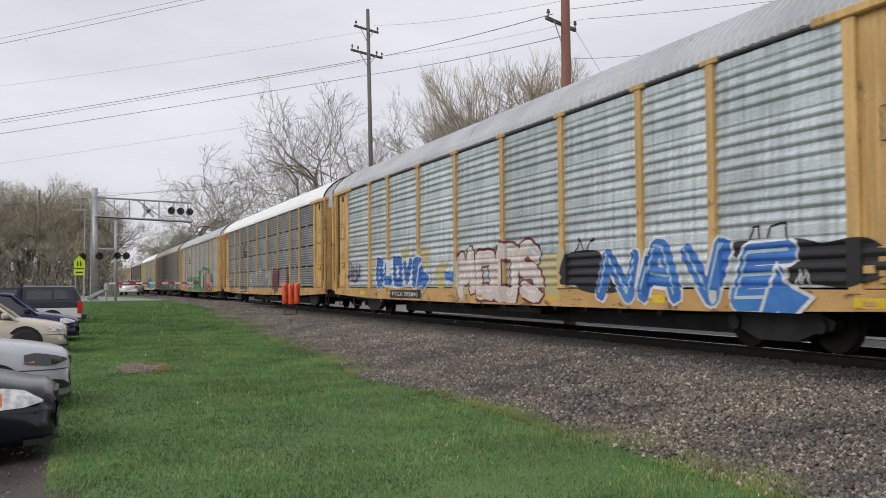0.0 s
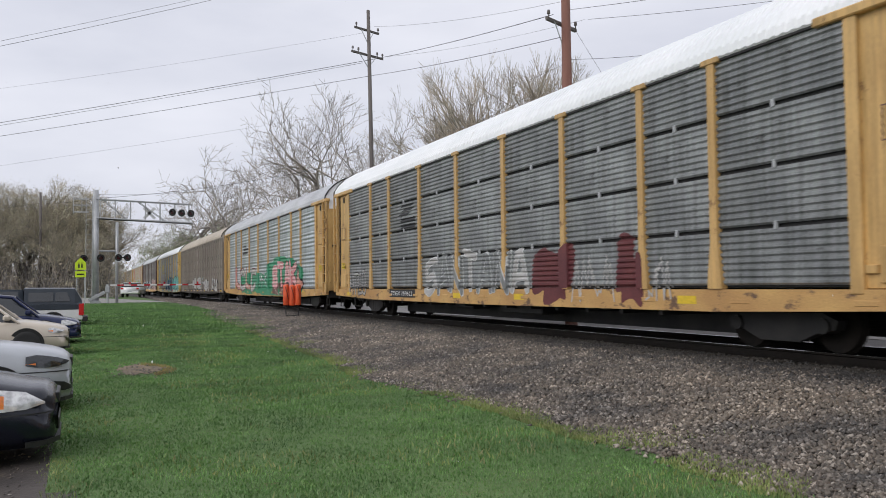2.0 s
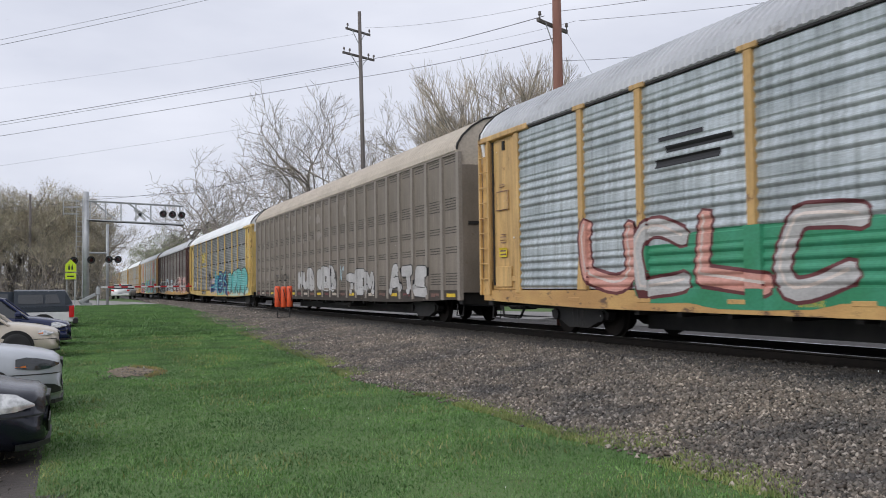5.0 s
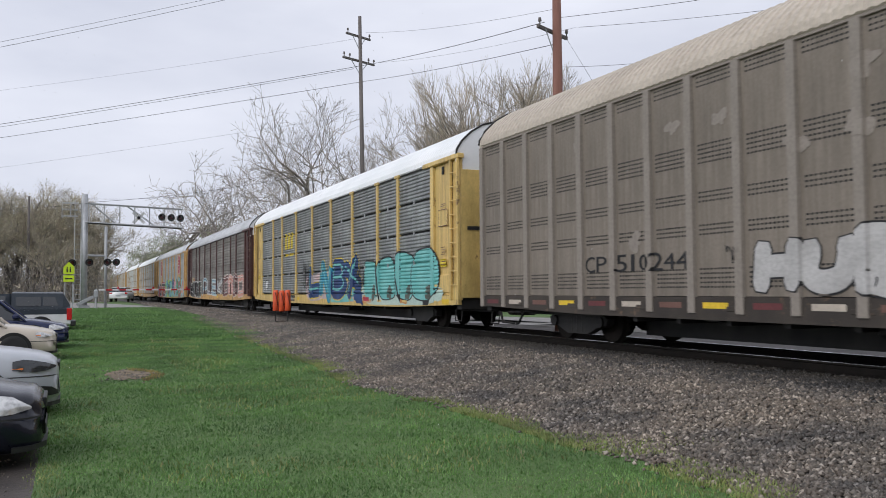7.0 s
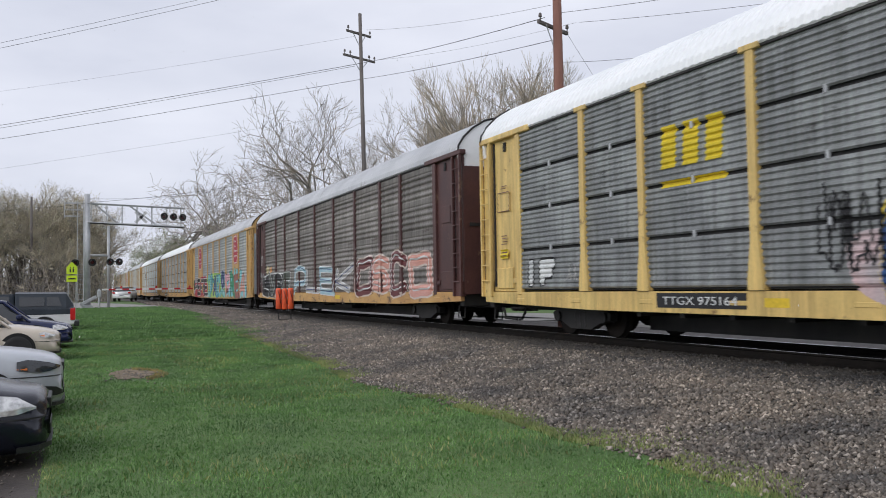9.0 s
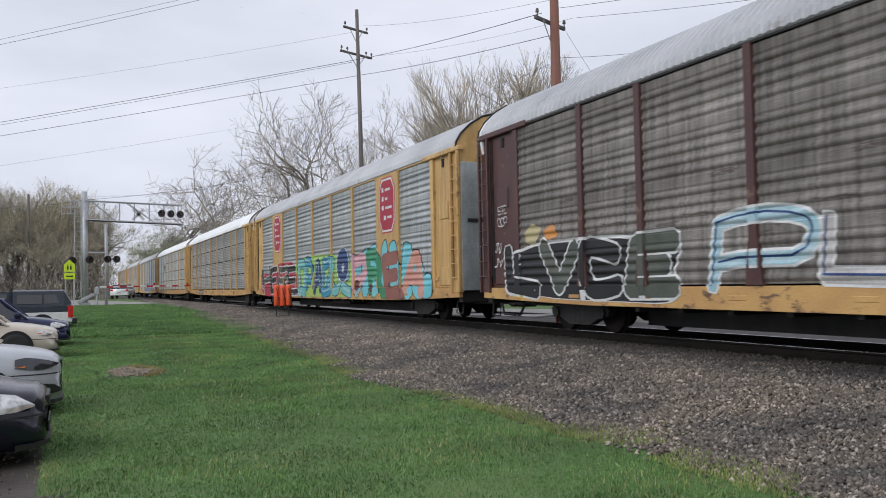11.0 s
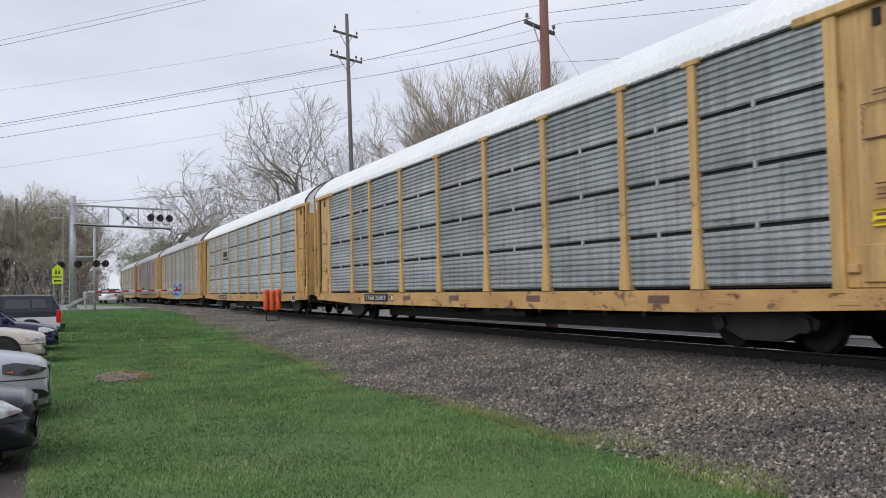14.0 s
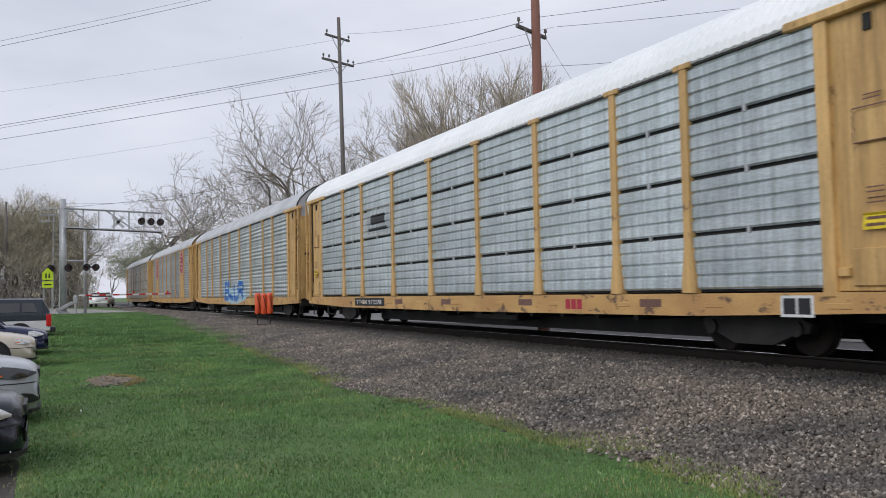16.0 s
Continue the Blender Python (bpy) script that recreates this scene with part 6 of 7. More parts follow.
# third wagon
Paint(T[2]).blob(7.0, 1.2, 0.62, 2.0, S_GREEN, 3, 0.22).blob(2.0, -10.3, 0.62, 2.0, S_GREEN, 6, 0.20).blob(-2.0, -7.4, 1.6, 2.65, S_GREEN, 51, 0.35).blob(-2.6, -9.3, 0.60, 1.3, S_BROWN, 12, 0.2).done("paint_patch", "green and brown sprayed ground")
Paint(T[2]).piece("UCLC", 9.2, 2.1, 0.8, 2.45, S_SALMON, S_WINE, 15, 0.30, 0.06, fills=[S_SALMON, S_SILVER], shine=S_CREAM).done("graffiti", "pale letters with wine outline")
Paint(T[2]).piece("MFK", 1.2, -1.2, 1.0, 2.0, S_WHITE, S_BLACK, 17, 0.10, 0.03, wild=2.0).done("graffiti", "small white letters")
Paint(T[2]).piece("STAK", -2.5, -8.4, 0.85, 2.5, S_PINK, S_BLACK, 19, 0.38, 0.05, shine=S_CREAM, wild=2.2).arrow(-8.0, -9.6, 1.25, S_SALMON, S_BLACK).scribble(-3.0, -8.6, 0.7, 1.0, S_CREAM, 52, 16, 0.03).done("graffiti", "pink letters with dark shading")
Paint(T[2]).bar(6.7, 5.0, 3.15, 3.30, S_BLACK).bar(6.4, 4.7, 3.4, 3.52, S_BLACK).bar(6.6, 5.4, 3.62, 3.70, S_BLACK).done("emblem", "small dark bars of lettering")
reflectors(2, (-9.7, -7.2, -1.2, 3.2))
# fourth wagon, taupe
Paint(T[3]).piece("HUB", 4.3, 1.5, 0.95, 2.0, S_SILVER, S_BLACK, 21, 0.52, 0.03, wild=1.4).done("graffiti", "pale grey letters with thin outline")
Paint(T[3]).piece("SOB", 1.0, -1.75, 0.9, 2.05, S_SILVER, S_BLACK, 23, 0.52, 0.03, wild=1.4).done("graffiti", "pale grey letters with thin outline")
Paint(T[3]).piece("TEM", -3.4, -6.6, 0.72, 1.78, S_SILVER, S_BLACK, 25, 0.50, 0.03).piece("ATE", -8.1, -11.6, 0.7, 1.9, S_SILVER, S_BLACK, 26, 0.44, 0.03).done("graffiti", "pale grey letters with thin outline")
Paint(T[3]).scribble(-2.45, -3.0, 1.35, 1.95, S_SKY, 4, 14, 0.05).scribble(-1.6, -2.2, 1.4, 1.85, S_BLACK, 5, 14, 0.03).scribble(1.9, 1.25, 1.4, 1.95, S_BLACK, 7, 14, 0.03).scribble(4.9, 4.6, 1.5, 1.8, S_BLACK, 17, 10, 0.02).done("tag", "blue and black scrawl")
for k, (y, z, r) in enumerate(((7.35, 1.98, 0.2), (5.0, 3.9, 0.16), (2.2, 4.1, 0.2), (0.8, 4.0, 0.3), (0.7, 3.3, 0.3), (-3.2, 4.0, 0.3), (9.3, 4.1, 0.14), (3.4, 3.2, 0.2), (6.2, 3.95, 0.16), (2.3, 3.3, 0.22))):
    Paint(T[3]).blob(y + r, y - r, z - r * 0.8, z + r * 0.8, M_TAUPE_POST, k, 0.5, 24, 1.0).done("scuff", "pale scuffed spot")
Paint(T[3]).word("CP", 9.05, 8.25, 1.42, 1.78, S_BLACK, S_BLACK, 1, 0.0, 0.0, None, None, 0.0, 0.0).word("510244", 7.95, 5.8, 1.42, 1.78, S_BLACK, S_BLACK, 2, 0.0, 0.0, None, None, 0.0, 0.0).done("lettering", "black stencilled letters")
for k in range(24):
    y = 1.146 * (k - 11.5)
    Paint(T[3]).bar(y + 0.30, y - 0.30, 0.78, 0.88, (S_YELLOW, S_BROWN, M_ROOF_TAUPE, S_WINE)[k % 4]).done("reflector", "worn coloured reflector strip")
# fifth wagon
Paint(T[4]).blob(-5.3, -12.3, 0.64, 1.35, S_MINT, 4, 0.10).blob(-9.3, -9.9, 0.70, 0.95, S_ORANGE, 61, 0.2).blob(-11.2, -11.7, 0.68, 0.92, S_BLACK, 62, 0.1).done("paint_patch", "pale mint sprayed ground")
p = Paint(T[4])
for k, (a, b, top) in enumerate(((-5.6, -7.2, 2.15), (-7.1, -8.9, 2.2), (-8.8, -10.6, 2.32), (-10.3, -12.35, 2.35))):
    p.blob(a + 0.05, b - 0.05, 0.78, top + 0.06, S_BLACK, 63 + k, 0.08, 40, 0.75, ("bubble", k)).blob(a, b, 0.82, top, S_TEAL, 63 + k, 0.08, 40, 0.75, ("bubble", k))
    p.blob((a + b) / 2 - 0.1, (a + b) / 2 - 0.5, 0.80, 1.3, S_OLIVE, 70 + k, 0.3, 24, 0.9, ("bubble", k))
p.stroke([(-6.9, 2.1), (-7.15, 1.5), (-7.3, 0.8)], 0.10, S_BLACK, ("line", 4)).stroke([(-8.7, 2.1), (-8.95, 1.5), (-9.3, 0.8)], 0.10, S_BLACK, ("line", 5)).done("graffiti", "teal bubble letters with black outline")
Paint(T[4]).blob(2.2, -5.0, 0.7, 2.0, S_ROSE, 14, 0.22).blob(-1.0, -4.9, 0.7, 1.3, S_TEAL, 15, 0.3).done("paint_patch", "pale rose and teal sprayed ground")
Paint(T[4]).piece("LNBX", 2.0, -5.2, 0.68, 2.45, S_NAVY, S_LEMON, 31, 0.56, 0.04, fills=[S_NAVY, S_SEA, S_NAVY, S_NAVY], shine=S_TEAL, wild=2.8).blob(-4.6, -5.5, 0.65, 1.2, S_NAVY, 64, 0.35).done("graffiti", "navy and teal letters with yellow edges")
Paint(T[4]).scribble(3.1, 2.0, 1.2, 2.5, S_BLACK, 9, 26, 0.04).scribble(2.9, 2.2, 1.6, 2.4, S_BLACK, 19, 18, 0.03).scribble(-4.7, -5.8, 1.3, 2.0, S_BLACK, 10, 26, 0.04).done("tag", "dark scrawl")
Paint(T[4]).piece("IF", 11.8, 10.3, 0.98, 1.85, S_WHITE, S_BLACK, 33, 0.36, 0.05, wild=0.6).scribble(9.9, 9.4, 1.2, 1.6, S_SILVER, 43, 10, 0.03).done("graffiti", "white letters with black outline")
p = Paint(T[4]).bar(6.60, 4.93, 2.80, 2.92, S_LEMON, -0.02)
for a, b in ((6.56, 6.16), (5.97, 5.57), (5.38, 4.98)):
    p.bar(a, b, 3.14, 3.9, S_LEMON, 0.02)
p.done("emblem", "yellow emblem as plain blocks over a bar")
reflectors(4, (3.9, 0.9, -4.6, -12.9))
Paint(T[4]).bar(-5.4, -6.5, 0.70, 0.96, S_ORANGE).bar(-5.6, -6.2, 0.76, 0.90, S_RED).done("stencil", "orange panel with red bar")
plate(4, 6.7, 4.6, "TTGX 975164", 0.68)
# sixth wagon, maroon
Paint(T[5]).piece("OSCO", -4.4, -11.6, 0.75, 2.4, S_WINE, S_CREAM, 35, 0.34, 0.06, fills=[S_WINE, S_SALMON], shine=S_WHITE).done("graffiti", "wine letters with cream outline")
Paint(T[5]).piece("PLEK", 5.3, -3.8, 0.78, 2.2, S_SKY, S_WHITE, 37, 0.24, 0.045, fills=[S_SKY, S_SILVER], shine=S_NAVY, wild=1.6).done("graffiti", "pale blue letters with white outline")
p = Paint(T[5]).blob(12.4, 6.2, 0.64, 2.0, S_WHITE, 71, 0.14).blob(12.32, 6.28, 0.66, 1.93, S_BLACK, 71, 0.14).blob(11.6, 10.9, 1.95, 2.4, S_SPLASH, 2, 0.2, 24, 1.0).blob(10.7, 10.2, 2.0, 2.35, S_ORANGE, 3, 0.2, 24, 1.0)
p.piece("LVCE", 12.6, 6.0, 0.66, 2.15, S_OLIVE, S_WHITE, 39, 0.40, 0.05, fills=[S_BLACK, S_OLIVE], wild=1.0).done("graffiti", "black letters with white outline")
Paint(T[5]).piece("STC", 12.95, 12.45, 2.74, 2.98, S_WHITE, S_WHITE, 1, 0.10, 0.004).piece("OCP", 12.95, 12.45, 2.44, 2.70, S_WHITE, S_WHITE, 2, 0.10, 0.004).scribble(13.1, 12.7, 1.8, 2.1, S_WHITE, 3, 9, 0.03).scribble(13.1, 12.65, 1.4, 1.7, S_WHITE, 44, 10, 0.03).done("tag", "small white letters")
reflectors(5, (11.6, 9.2, -2.0), half=0.4)
# seventh wagon, with octagon emblems
for car in (T[6], T[10]):
    for y0 in (8.15, -8.15):
        part("emblem_plate", cached(("emblem_plate",), lambda: Soup().box(-SKIN - 0.062, -SKIN + 0.0, -1.0, 1.0, LOW, TOP, 0.01).mesh("emblem_plate", M_YELLOW)), car, "flat ochre panel", pose(0, y0, 0))
        s = Soup()
        for r, x, m in ((1.0, 0.064, 0), (0.95, 0.068, 1), (0.88, 0.071, 2)):
            s.k = m
            ring = [(-SKIN - x, y0 + r * 0.76 * sy, 3.73 + r * 0.93 * sz) for sy, sz in ((-1, -0.62), (-0.62, -1), (0.62, -1), (1, -0.62), (1, 0.62), (0.62, 1), (-0.62, 1), (-1, 0.62))]
            s.add(ring, [tuple(range(8))])
        s.k = 1
        for k, (a, b, z) in enumerate(((0.46, 0.28, 4.18), (0.46, 0.28, 3.88), (0.46, 0.28, 3.58), (0.28, 0.06, 3.24), (0.14, -0.34, 4.20), (0.14, -0.10, 3.90), (0.14, -0.50, 3.60), (-0.06, -0.48, 3.28))):
            h = 0.15 if k < 4 else 0.08
            s.add([(-SKIN - 0.075, y0 + a, z), (-SKIN - 0.075, y0 + b, z), (-SKIN - 0.075, y0 + b, z + h), (-SKIN - 0.075, y0 + a, z + h)], [(0, 1, 2, 3)])
        part("emblem", s.mesh("emblem", [S_RED, S_WHITE, S_RED]), car, "red octagon emblem with white bars")
Paint(T[6]).blob(12.1, 4.3, 0.62, 1.9, S_RED, 4, 0.18).blob(8.0, 4.6, 1.5, 2.25, S_RED, 81, 0.25).piece("HERE", 11.9, 4.2, 0.64, 2.3, S_OLIVE, S_WHITE, 41, 0.26, 0.05, fills=[S_OLIVE, S_BLACK], wild=1.8).done("graffiti", "dark letters, white outline, red ground")
Paint(T[6]).blob(4.5, -4.0, 0.62, 2.35, S_LIME, 9, 0.10).piece("OPAQUE", 4.1, -4.0, 0.62, 2.5, S_TEAL, S_NAVY, 43, 0.34, 0.045, fills=[S_TEAL, S_SEA, S_NAVY, S_SEA, S_TEAL, S_TEAL], shine=S_SKY, wild=1.2).blob(-2.15, -3.75, 1.2, 2.6, S_WHITE, 1, 0.03, 32, 1.0).blob(-2.21, -3.69, 1.25, 2.55, S_NAVY, 1, 0.03, 32, 1.0).coat([(-3.0 - r * math.sin(a), 1.75 + r * math.cos(a)) for k in range(10) for r, a in [((0.24, 0.10)[k % 2], math.pi * k / 5)]] + [(-3.0, 1.75)], [(k, (k + 1) % 10, 10) for k in range(10)], S_WHITE).done("graffiti", "teal and navy letters on lime ground")
p = Paint(T[6])
for k, (a, b, top) in enumerate(((-4.3, -5.2, 2.2), (-5.3, -6.2, 2.42), (-6.1, -7.2, 2.5), (-7.5, -8.2, 2.52), (-8.3, -9.2, 2.5), (-9.3, -10.4, 2.35), (-10.2, -11.2, 1.9), (-10.9, -11.9, 1.4))):
    p.blob(a + 0.04, b - 0.04, 0.64, top + 0.04, S_BLACK, 90 + k, 0.1, 32, 0.8, ("cloud", k)).blob(a, b, 0.66, top, S_AQUA, 90 + k, 0.1, 32, 0.8, ("cloud", k))
p.done("graffiti", "blue cloud shapes with black outline")
Paint(T[6]).piece("PREA", -4.1, -11.3, 0.6, 2.4, S_SALMON, S_BLACK, 45, 0.40, 0.04, fills=[S_PALEPINK, S_GREEN, S_BRICK, S_SALMON], wild=2.2).blob(-4.4, -5.0, 0.9, 1.3, S_WINE, 1, 0.1, 24, 1.0).blob(-6.1, -6.5, 0.85, 1.15, S_WINE, 5, 0.1, 24, 1.0).done("graffiti", "salmon, pink and green letters")
plate(6, 5.8, 3.35, "TTGX 693889", 0.58, False)
reflectors(6, (8.9, 1.4, -1.8, -6.9))
# the cleaner wagons behind
plate(7, 7.75, 5.6, "TTGX 255819", 0.68)
for i in (7, 8):
    reflectors(i, (3.9, 0.5, -3.7, -8.1), S_BROWN, 0.74, 0.3)
Paint(T[7]).bar(5.3, 5.05, 0.7, 0.92, S_BLACK).bar(5.25, 5.1, 0.74, 0.88, S_WHITE).done("stencil", "small black and white stencil")
Paint(T[8]).bar(-5.36, -5.53, 0.68, 0.88, S_RED).bar(-5.57, -5.74, 0.68, 0.88, S_RED).bar(-5.78, -5.95, 0.68, 0.88, S_RED).done("emblem", "small red emblem blocks")
plate(8, 7.9, 5.2, "TTGX 973278", 0.66)
Paint(T[8]).bar(-11.08, -11.68, 0.62, 0.93, S_WHITE).bar(-11.13, -11.36, 0.66, 0.89, S_BLACK).bar(-11.40, -11.63, 0.66, 0.89, S_BLACK).done("stencil", "black panels with white border")
Paint(T[8]).bar(6.8, 4.4, 2.95, 3.88, S_SILVER).bar(6.7, 4.5, 3.0, 3.83, M_GALV).bar(6.3, 5.0, 3.3, 3.62, S_BLACK).bar(6.5, 4.8, 3.1, 3.2, S_BLACK).done("emblem", "dark emblem as plain bars in a pale frame")
Paint(T[9]).blob(3.0, -2.4, 0.65, 1.5, S_SKY, 99, 0.3).piece("BLUR", 3.0, -2.4, 0.68, 2.05, S_BLUE, S_SKY, 47, 0.32, 0.06).done("graffiti", "blue letters with pale outline")
for car, text in ((T[1], "EXCESS HEIGHT CAR"), (T[2], "EXCESS HEIGHT CAR")):
    me = lettering(text, 0.15, S_BLACK, 0, 0)
    me.transform(Matrix.Translation((-0.15, -HALF - 0.005, 4.72)) @ Matrix.Rotation(radians(90), 4, "Z") @ Matrix.Translation((SKIN + 0.05, 0, 0)))
    part("end_lettering", me, car, "small black letters on the white roof end")
for i in (0, 1, 2, 4, 7, 8):
    for y in (12.72, -12.72):
        q = Paint(T[i])
        for z in (2.12, 2.18, 2.26, 2.32, 3.48, 3.54):
            q.bar(y + 0.13, y - 0.15, z, z + 0.02, S_BROWN)
        for a, b, c, d in ((0.30, -0.30, 2.92, 2.94), (0.30, -0.30, 3.38, 3.40), (0.30, 0.28, 2.92, 3.40), (-0.28, -0.30, 2.92, 3.40)):
            q.bar(y + a, y + b, c, d, S_BROWN)
        q.bar(y + 0.20, y - 0.20, 1.78, 2.0, S_LEMON).bar(y + 0.15, y - 0.15, 1.82, 1.86, S_BROWN).bar(y + 0.15, y - 0.15, 1.91, 1.95, S_BROWN)
        q.done("stencil", "small stencilled lines on the end plate")


# ---- grass, stones and sleepers ----
def scatter_mesh(name, verts, faces_per, quads, m):
    """verts: (n, k, 3) array of pieces; quads: the faces of one piece."""
    n, k = verts.shape[:2]
    me = bpy.data.meshes.new(name)
    q = np.array([f for f in quads])
    faces = (q[None] + (np.arange(n) * k)[:, None, None]).reshape(-1, q.shape[1])
    me.vertices.add(n * k)
    me.vertices.foreach_set("co", verts.reshape(-1).astype(np.float32))
    me.loops.add(faces.size)
    me.loops.foreach_set("vertex_index", faces.reshape(-1).astype(np.int32))
    me.polygons.add(len(faces))
    me.polygons.foreach_set("loop_start", (np.arange(len(faces)) * q.shape[1]).astype(np.int32))
    me.materials.append(m)
    me.update(calc_edges=True)
    return me


def heights(x, y):
    return np.array([ground_z(a, b) for a, b in zip(x, y)])


def patches(x, y, s, o=0.0):
    return np.array([noise.noise((a * s, b * s, o)) for a, b in zip(x, y)])


rng = np.random.default_rng(4)
M_GRASS = island_mat("grass_blades", [(0.075, 0.18, 0.045), (0.10, 0.22, 0.06), (0.125, 0.25, 0.075), (0.175, 0.285, 0.105)], 0.55)
M_DRY = island_mat("dry_grass_blades", [(0.17, 0.25, 0.075), (0.25, 0.28, 0.11), (0.15, 0.24, 0.07), (0.30, 0.29, 0.15)], 0.7)
M_STRAW = island_mat("straw_blades", [(0.30, 0.22, 0.10), (0.40, 0.30, 0.14), (0.24, 0.22, 0.09)], 0.8)
M_STONE = island_mat("wet_ballast_stones", [(0.038, 0.034, 0.030), (0.115, 0.102, 0.089), (0.195, 0.172, 0.15), (0.07, 0.058, 0.049), (0.135, 0.112, 0.096), (0.42, 0.38, 0.345)], 0.6)


def grass(name, x, y, h, w, m, label):
    n = len(x)
    z = heights(x, y) - 0.01
    a, lean = rng.uniform(0, 2 * np.pi, n), rng.uniform(0.1, 0.75, n)
    b = rng.uniform(0, 2 * np.pi, n)
    base = np.stack([x, y, z], 1)
    u = np.stack([np.cos(a), np.sin(a), np.zeros(n)], 1) * w[:, None]
    t = np.stack([np.cos(b) * lean, np.sin(b) * lean, np.ones(n)], 1) * h[:, None]
    v = np.stack([base - u, base + u, base + t * 0.55 + u * 0.7, base + t * 0.55 - u * 0.7, base + t], 1)
    me = scatter_mesh(name, v, 3, [(0, 1, 2), (0, 2, 3), (3, 2, 4)], m)
    return tagged(new(name, me), label, "grass", kind="stuff")


def lawn_points(n, y0, y1):
    y = y0 + (y1 - y0) * rng.random(n) ** 1.5
    x = rng.uniform(-0.75, 6.1, n)
    edge = np.array([lawn_edge(q) for q in y])
    keep = (x < edge + rng.normal(0, 0.10, n)) & (x > -0.45 + 0.36 * np.clip((11 - y) / 1.5, 0, 1) + 0.22 * patches(x, y, 0.9, 8.0) + rng.normal(0, 0.08, n))
    r = ((x - 1.16) / 0.52) ** 2 + ((y - 18.5) / 1.25) ** 2
    keep &= (r > 1 + rng.normal(0, 0.4, n))
    return x[keep], y[keep]


x, y = lawn_points(300000, 3.6, 34)
k = 0.95 + 0.3 * patches(x, y, 0.8, 1.0)
grass("lawn_grass", x, y, rng.uniform(0.018, 0.045, len(x)) * k, rng.uniform(0.0024, 0.0045, len(x)) * (1 + y / 9), M_GRASS, "short wet green lawn grass")
x, y = lawn_points(60000, 30, 72)
x = x + rng.uniform(-0.3, 1.0, len(x))
grass("lawn_grass", x, y, rng.uniform(0.05, 0.11, len(x)), rng.uniform(0.018, 0.03, len(x)), M_GRASS, "short wet green lawn grass towards the road")
x, y = lawn_points(26000, 3.6, 40)
keep = patches(x, y, 0.55, 6.0) > 0.12
x, y = x[keep], y[keep]
grass("dry_grass", x, y, rng.uniform(0.03, 0.08, len(x)), rng.uniform(0.003, 0.006, len(x)) * (1 + y / 10), M_DRY, "yellowish dry grass in the lawn")
n = 80000
y = 3.6 + 42 * rng.random(n) ** 1.4
x = np.array([lawn_edge(q) for q in y]) - 0.15 + np.abs(rng.normal(0, 0.20 + 0.17 * np.clip(9 - y, 0, 4) + 0.035 * np.clip(y - 14, 0, 20), n))
keep = (x < 8.2) & (patches(x, y, 0.7, 5.0) > -0.05 + 0.22 * (x > 5.6) - 0.12 * (y > 24))
x, y = x[keep], y[keep]
grass("dry_grass", x, y, rng.uniform(0.02, 0.07, len(x)), rng.uniform(0.003, 0.006, len(x)) * (1 + y / 10), M_DRY, "sparse yellow-green grass among the edge stones")
n = 900
a = rng.uniform(-1.2, 1.6, n)
x, y = 1.2 + 0.55 * np.cos(a) * rng.uniform(0.7, 1.15, n), 18.6 + 1.2 * np.sin(a) * rng.uniform(0.7, 1.15, n)
grass("dry_grass", x, y, rng.uniform(0.02, 0.06, n), rng.uniform(0.006, 0.012, n), M_STRAW, "straw-coloured dead grass round the bare patch")
n = 1700
x, y = rng.normal(-0.16, 0.08, n), rng.uniform(4.5, 9.6, n)
grass("dry_grass", x, y, rng.uniform(0.015, 0.05, n), rng.uniform(0.003, 0.006, n), M_DRY, "tufts of pale grass at the lot's edge")


def stones(name, x, y, size, label, m, sink=0.3, z=None):
    n = len(x)
    z = heights(x, y) if z is None else z
    oct_ = np.array([(1, 0, 0), (0, 1, 0), (-1, 0, 0), (0, -1, 0), (0, 0, 1), (0, 0, -0.6)], float)
    v = oct_[None] * size[:, None, None] * rng.uniform(0.55, 1.25, (n, 6, 1))
    v = v + rng.normal(0, 0.16, (n, 6, 3)) * size[:, None, None]
    a = rng.uniform(0, 2 * np.pi, n)
    c, s = np.cos(a)[:, None], np.sin(a)[:, None]
    vx, vy = v[..., 0] * c - v[..., 1] * s, v[..., 0] * s + v[..., 1] * c
    v = np.stack([vx + x[:, None], vy + y[:, None], v[..., 2] * 0.75 + (z + size * sink)[:, None]], 2)
    me = scatter_mesh(name, v, 8, [(0, 1, 4), (1, 2, 4), (2, 3, 4), (3, 0, 4), (1, 0, 5), (2, 1, 5), (3, 2, 5), (0, 3, 5)], m)
    return tagged(new(name, me), label, "gravel", kind="stuff")


n = 150000
y = 4.0 + 41 * rng.random(n) ** 1.45
x = rng.uniform(4.6, 9.45, n) + np.abs(rng.normal(0, 0.12, n))
edge = np.array([lawn_edge(q) for q in y]) + 0.1
keep = x > edge + rng.normal(0, 0.12, n)
x, y = x[keep], y[keep]
stones("ballast_stones", x, y, rng.uniform(0.017, 0.038, len(x)) * (1 + 0.014 * y), "wet grey-brown crushed ballast stones", M_STONE)
# near-black stones: oily, and coloured darker still for the train's shade
M_STAINED_SHADED = island_mat("oiled_and_shaded_ballast", [(0.02, 0.019, 0.018), (0.045, 0.042, 0.04), (0.07, 0.063, 0.058)], 0.5)
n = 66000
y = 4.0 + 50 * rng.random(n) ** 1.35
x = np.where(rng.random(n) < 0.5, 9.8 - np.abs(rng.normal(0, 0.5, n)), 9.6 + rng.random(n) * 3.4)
stones("stained_ballast_stones", x, y, rng.uniform(0.022, 0.042, n) * (1 + 0.012 * y), "oil-stained ballast stones between the rails, darkened also for the train's shade", M_STAINED_SHADED, 0.45)
n = 24000
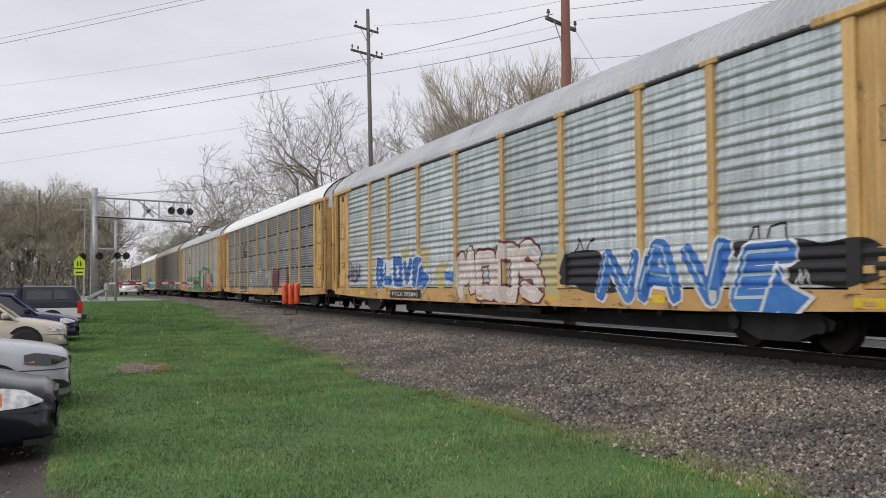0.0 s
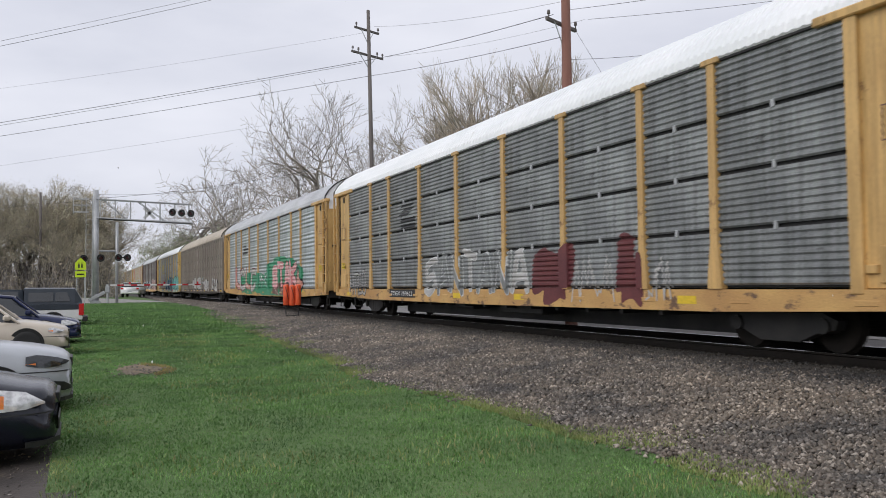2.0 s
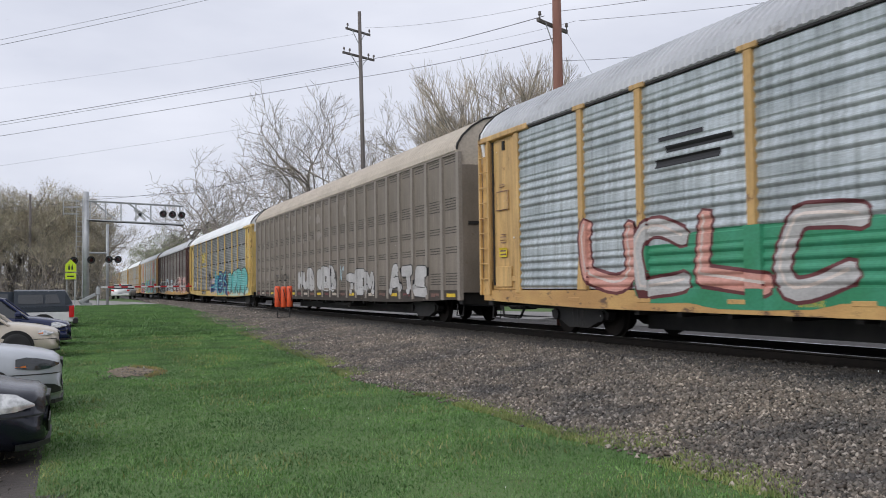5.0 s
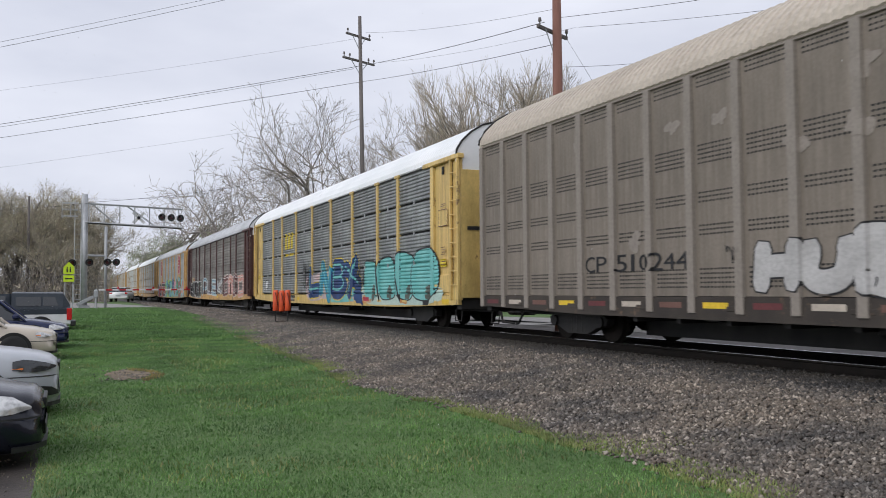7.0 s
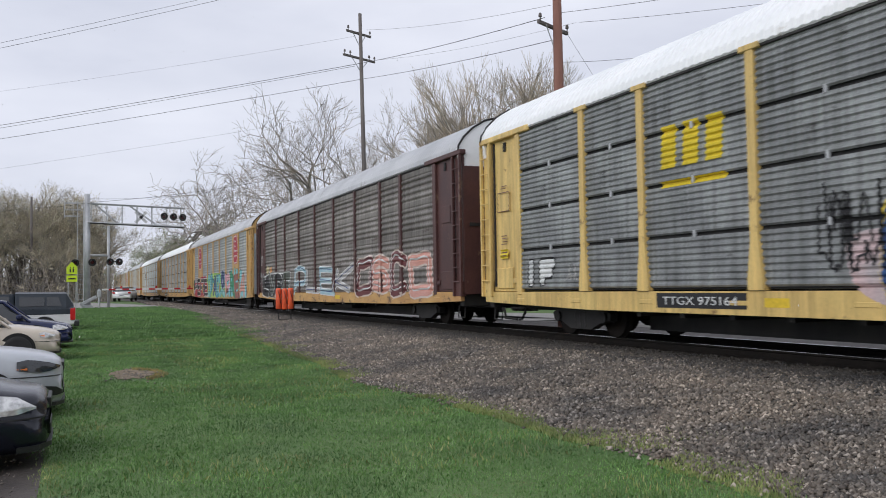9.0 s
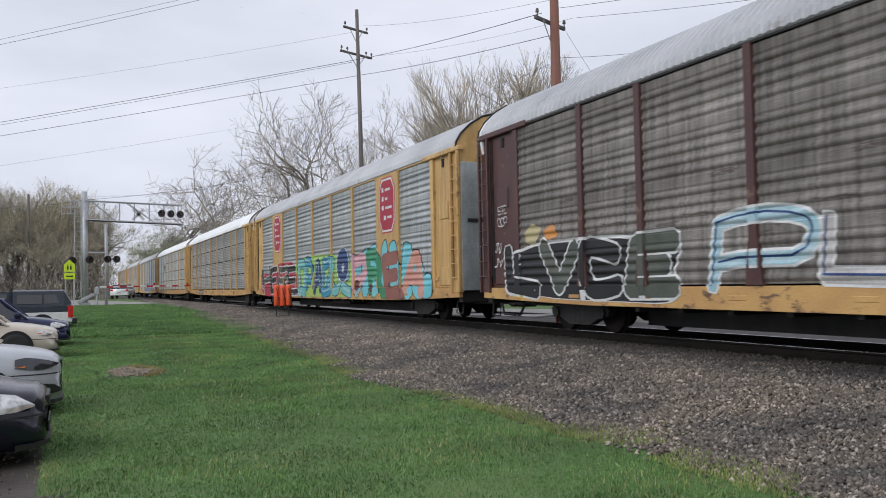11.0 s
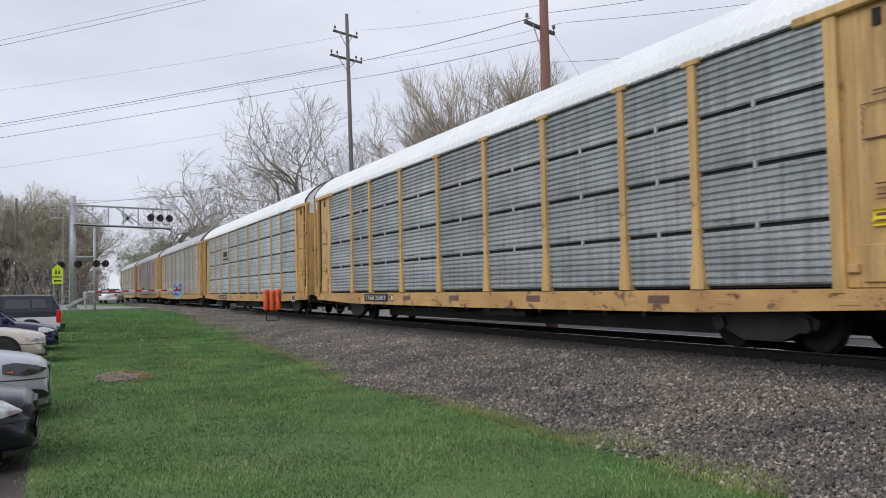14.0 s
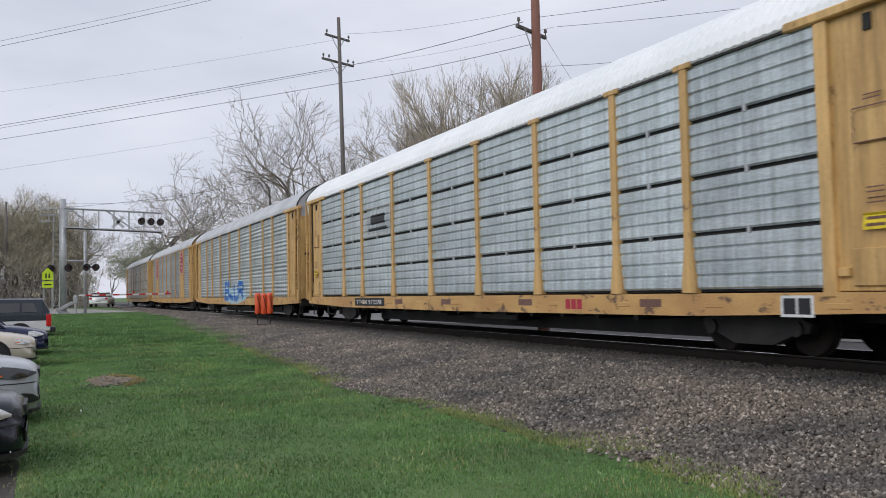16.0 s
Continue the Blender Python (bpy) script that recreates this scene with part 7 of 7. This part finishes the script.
y, x = rng.uniform(40, 110, n), rng.uniform(6.6, 9.6, n)
stones("ballast_stones", x, y, rng.uniform(0.04, 0.09, n), "wet grey-brown crushed ballast stones", M_STONE)
n = 260
x, y = rng.normal(1.12, 0.25, n), rng.normal(18.6, 0.6, n)
stones("bare_patch_stones", x, y, rng.uniform(0.012, 0.04, n), "stones and clods on a bare patch of lawn", M_STONE)
n = 2200
x, y = rng.uniform(-2.4, -0.45, n), rng.uniform(4.5, 12, n)
stones("lot_grit", x, y, rng.uniform(0.006, 0.02, n), "loose grit and dirt at the lot's edge", M_STONE)
ring = [(1.12 + 0.42 * math.cos(a) * (1 + 0.2 * math.sin(3 * a + 1) + 0.15 * math.sin(11 * a)), 18.6 + 1.0 * math.sin(a) * (1 + 0.15 * math.sin(5 * a) + 0.12 * math.sin(13 * a)), 0) for a in [2 * math.pi * q / 40 for q in range(40)]]
ring = [(a, b, ground_z(a, b) + 0.015) for a, b, _ in ring]
patch_mesh = mesh_of("bare_patch", ring, [tuple(range(40))], mat("bare_clay_soil", (0.12, 0.095, 0.065), (0.24, 0.18, 0.11), 0.85, 0, 3.0, bump=0.6))
tagged(new("bare_patch", patch_mesh), "bare patch of brown soil in the lawn", "soil", kind="structure")
bm = bmesh.new()
bmesh.ops.create_cube(bm, size=1)
bmesh.ops.scale(bm, vec=(2.6, 0.23, 0.18), verts=bm.verts)
bmesh.ops.bevel(bm, geom=bm.edges[:], offset=0.012, segments=1, affect="EDGES")
tie = bpy.data.meshes.new("sleeper")
bm.to_mesh(tie)
bm.free()
tie.materials.append(M_WOODTIE)
for q in range(150):
    part("sleeper", tie, track, m=pose(TRACK_X + random.uniform(-0.03, 0.03), 2 + q * 0.51, RAIL_Z - 0.26, 0, 0, random.uniform(-1, 1)))


# ---- falling snow ----
flake_rng = np.random.default_rng(9)
fn = 1800
fc = np.stack([flake_rng.uniform(-7, 9.3, fn), flake_rng.uniform(2.5, 30, fn), flake_rng.uniform(-2, 34, fn)], 1)
fo = np.array([(1, 0, 0), (0, 1, 0), (-1, 0, 0), (0, -1, 0), (0, 0, 1.6), (0, 0, -1.6)], float) * 0.0045
fv = fc[:, None, :] + fo[None] * flake_rng.uniform(0.5, 1.2, (fn, 1, 1))
snow = tagged(new("snowflakes", scatter_mesh("snowflakes", fv, 8, [(0, 1, 4), (1, 2, 4), (2, 3, 4), (3, 0, 4), (1, 0, 5), (2, 1, 5), (3, 2, 5), (0, 3, 5)], flat("white_snow", (0.9, 0.9, 0.92)))), "sparse wet white snowflakes falling over the lawn", "snow", kind="stuff")


# ---- what moves ----
def motions():
    times = [0.0, 1 / 30] + [0.5 * k for k in range(1, 32)] + [16.0 - 1 / 30, 16.0]
    # the film stutters: at these moments the train is held back by one thirtieth of a second
    held = (1.0, 3.0, 3.5, 8.0, 12.5, 15.0)
    rows = [(t, 0.49 if t in held else 0.0) for t in times]
    rows = sorted(rows + [(t + d, 0.0) for t in held for d in (-0.1, 0.1)])
    for car in TRAIN:
        y0 = FIRST + PITCH * car["order"]
        walk(car, [(t, pose(TRACK_X, y0 - SPEED * t + late, RAIL_Z)) for t, late in rows])
    walk(snow, [(t, pose(-0.35 * t, 0.1 * t, -1.6 * t)) for t in times])
    # the wheels roll: one turn of the axle for each of its circumferences
    step, turn = 1 / 30, math.degrees(SPEED / 30 / 0.42)
    keyed = {}
    for ob, y, back in AXLES:
        if (y, back) not in keyed:
            walk(ob, [(k * step, pose(0, y, 0.42, turn * k * (-1 if back else 1))) for k in range(481)])
            keyed[(y, back)] = ob.animation_data
        else:
            first = keyed[(y, back)]
            ob.rotation_mode = "QUATERNION"
            ob.animation_data_create()
            ob.animation_data.action = first.action
            ob.animation_data.action_slot = first.action_slot


motions()
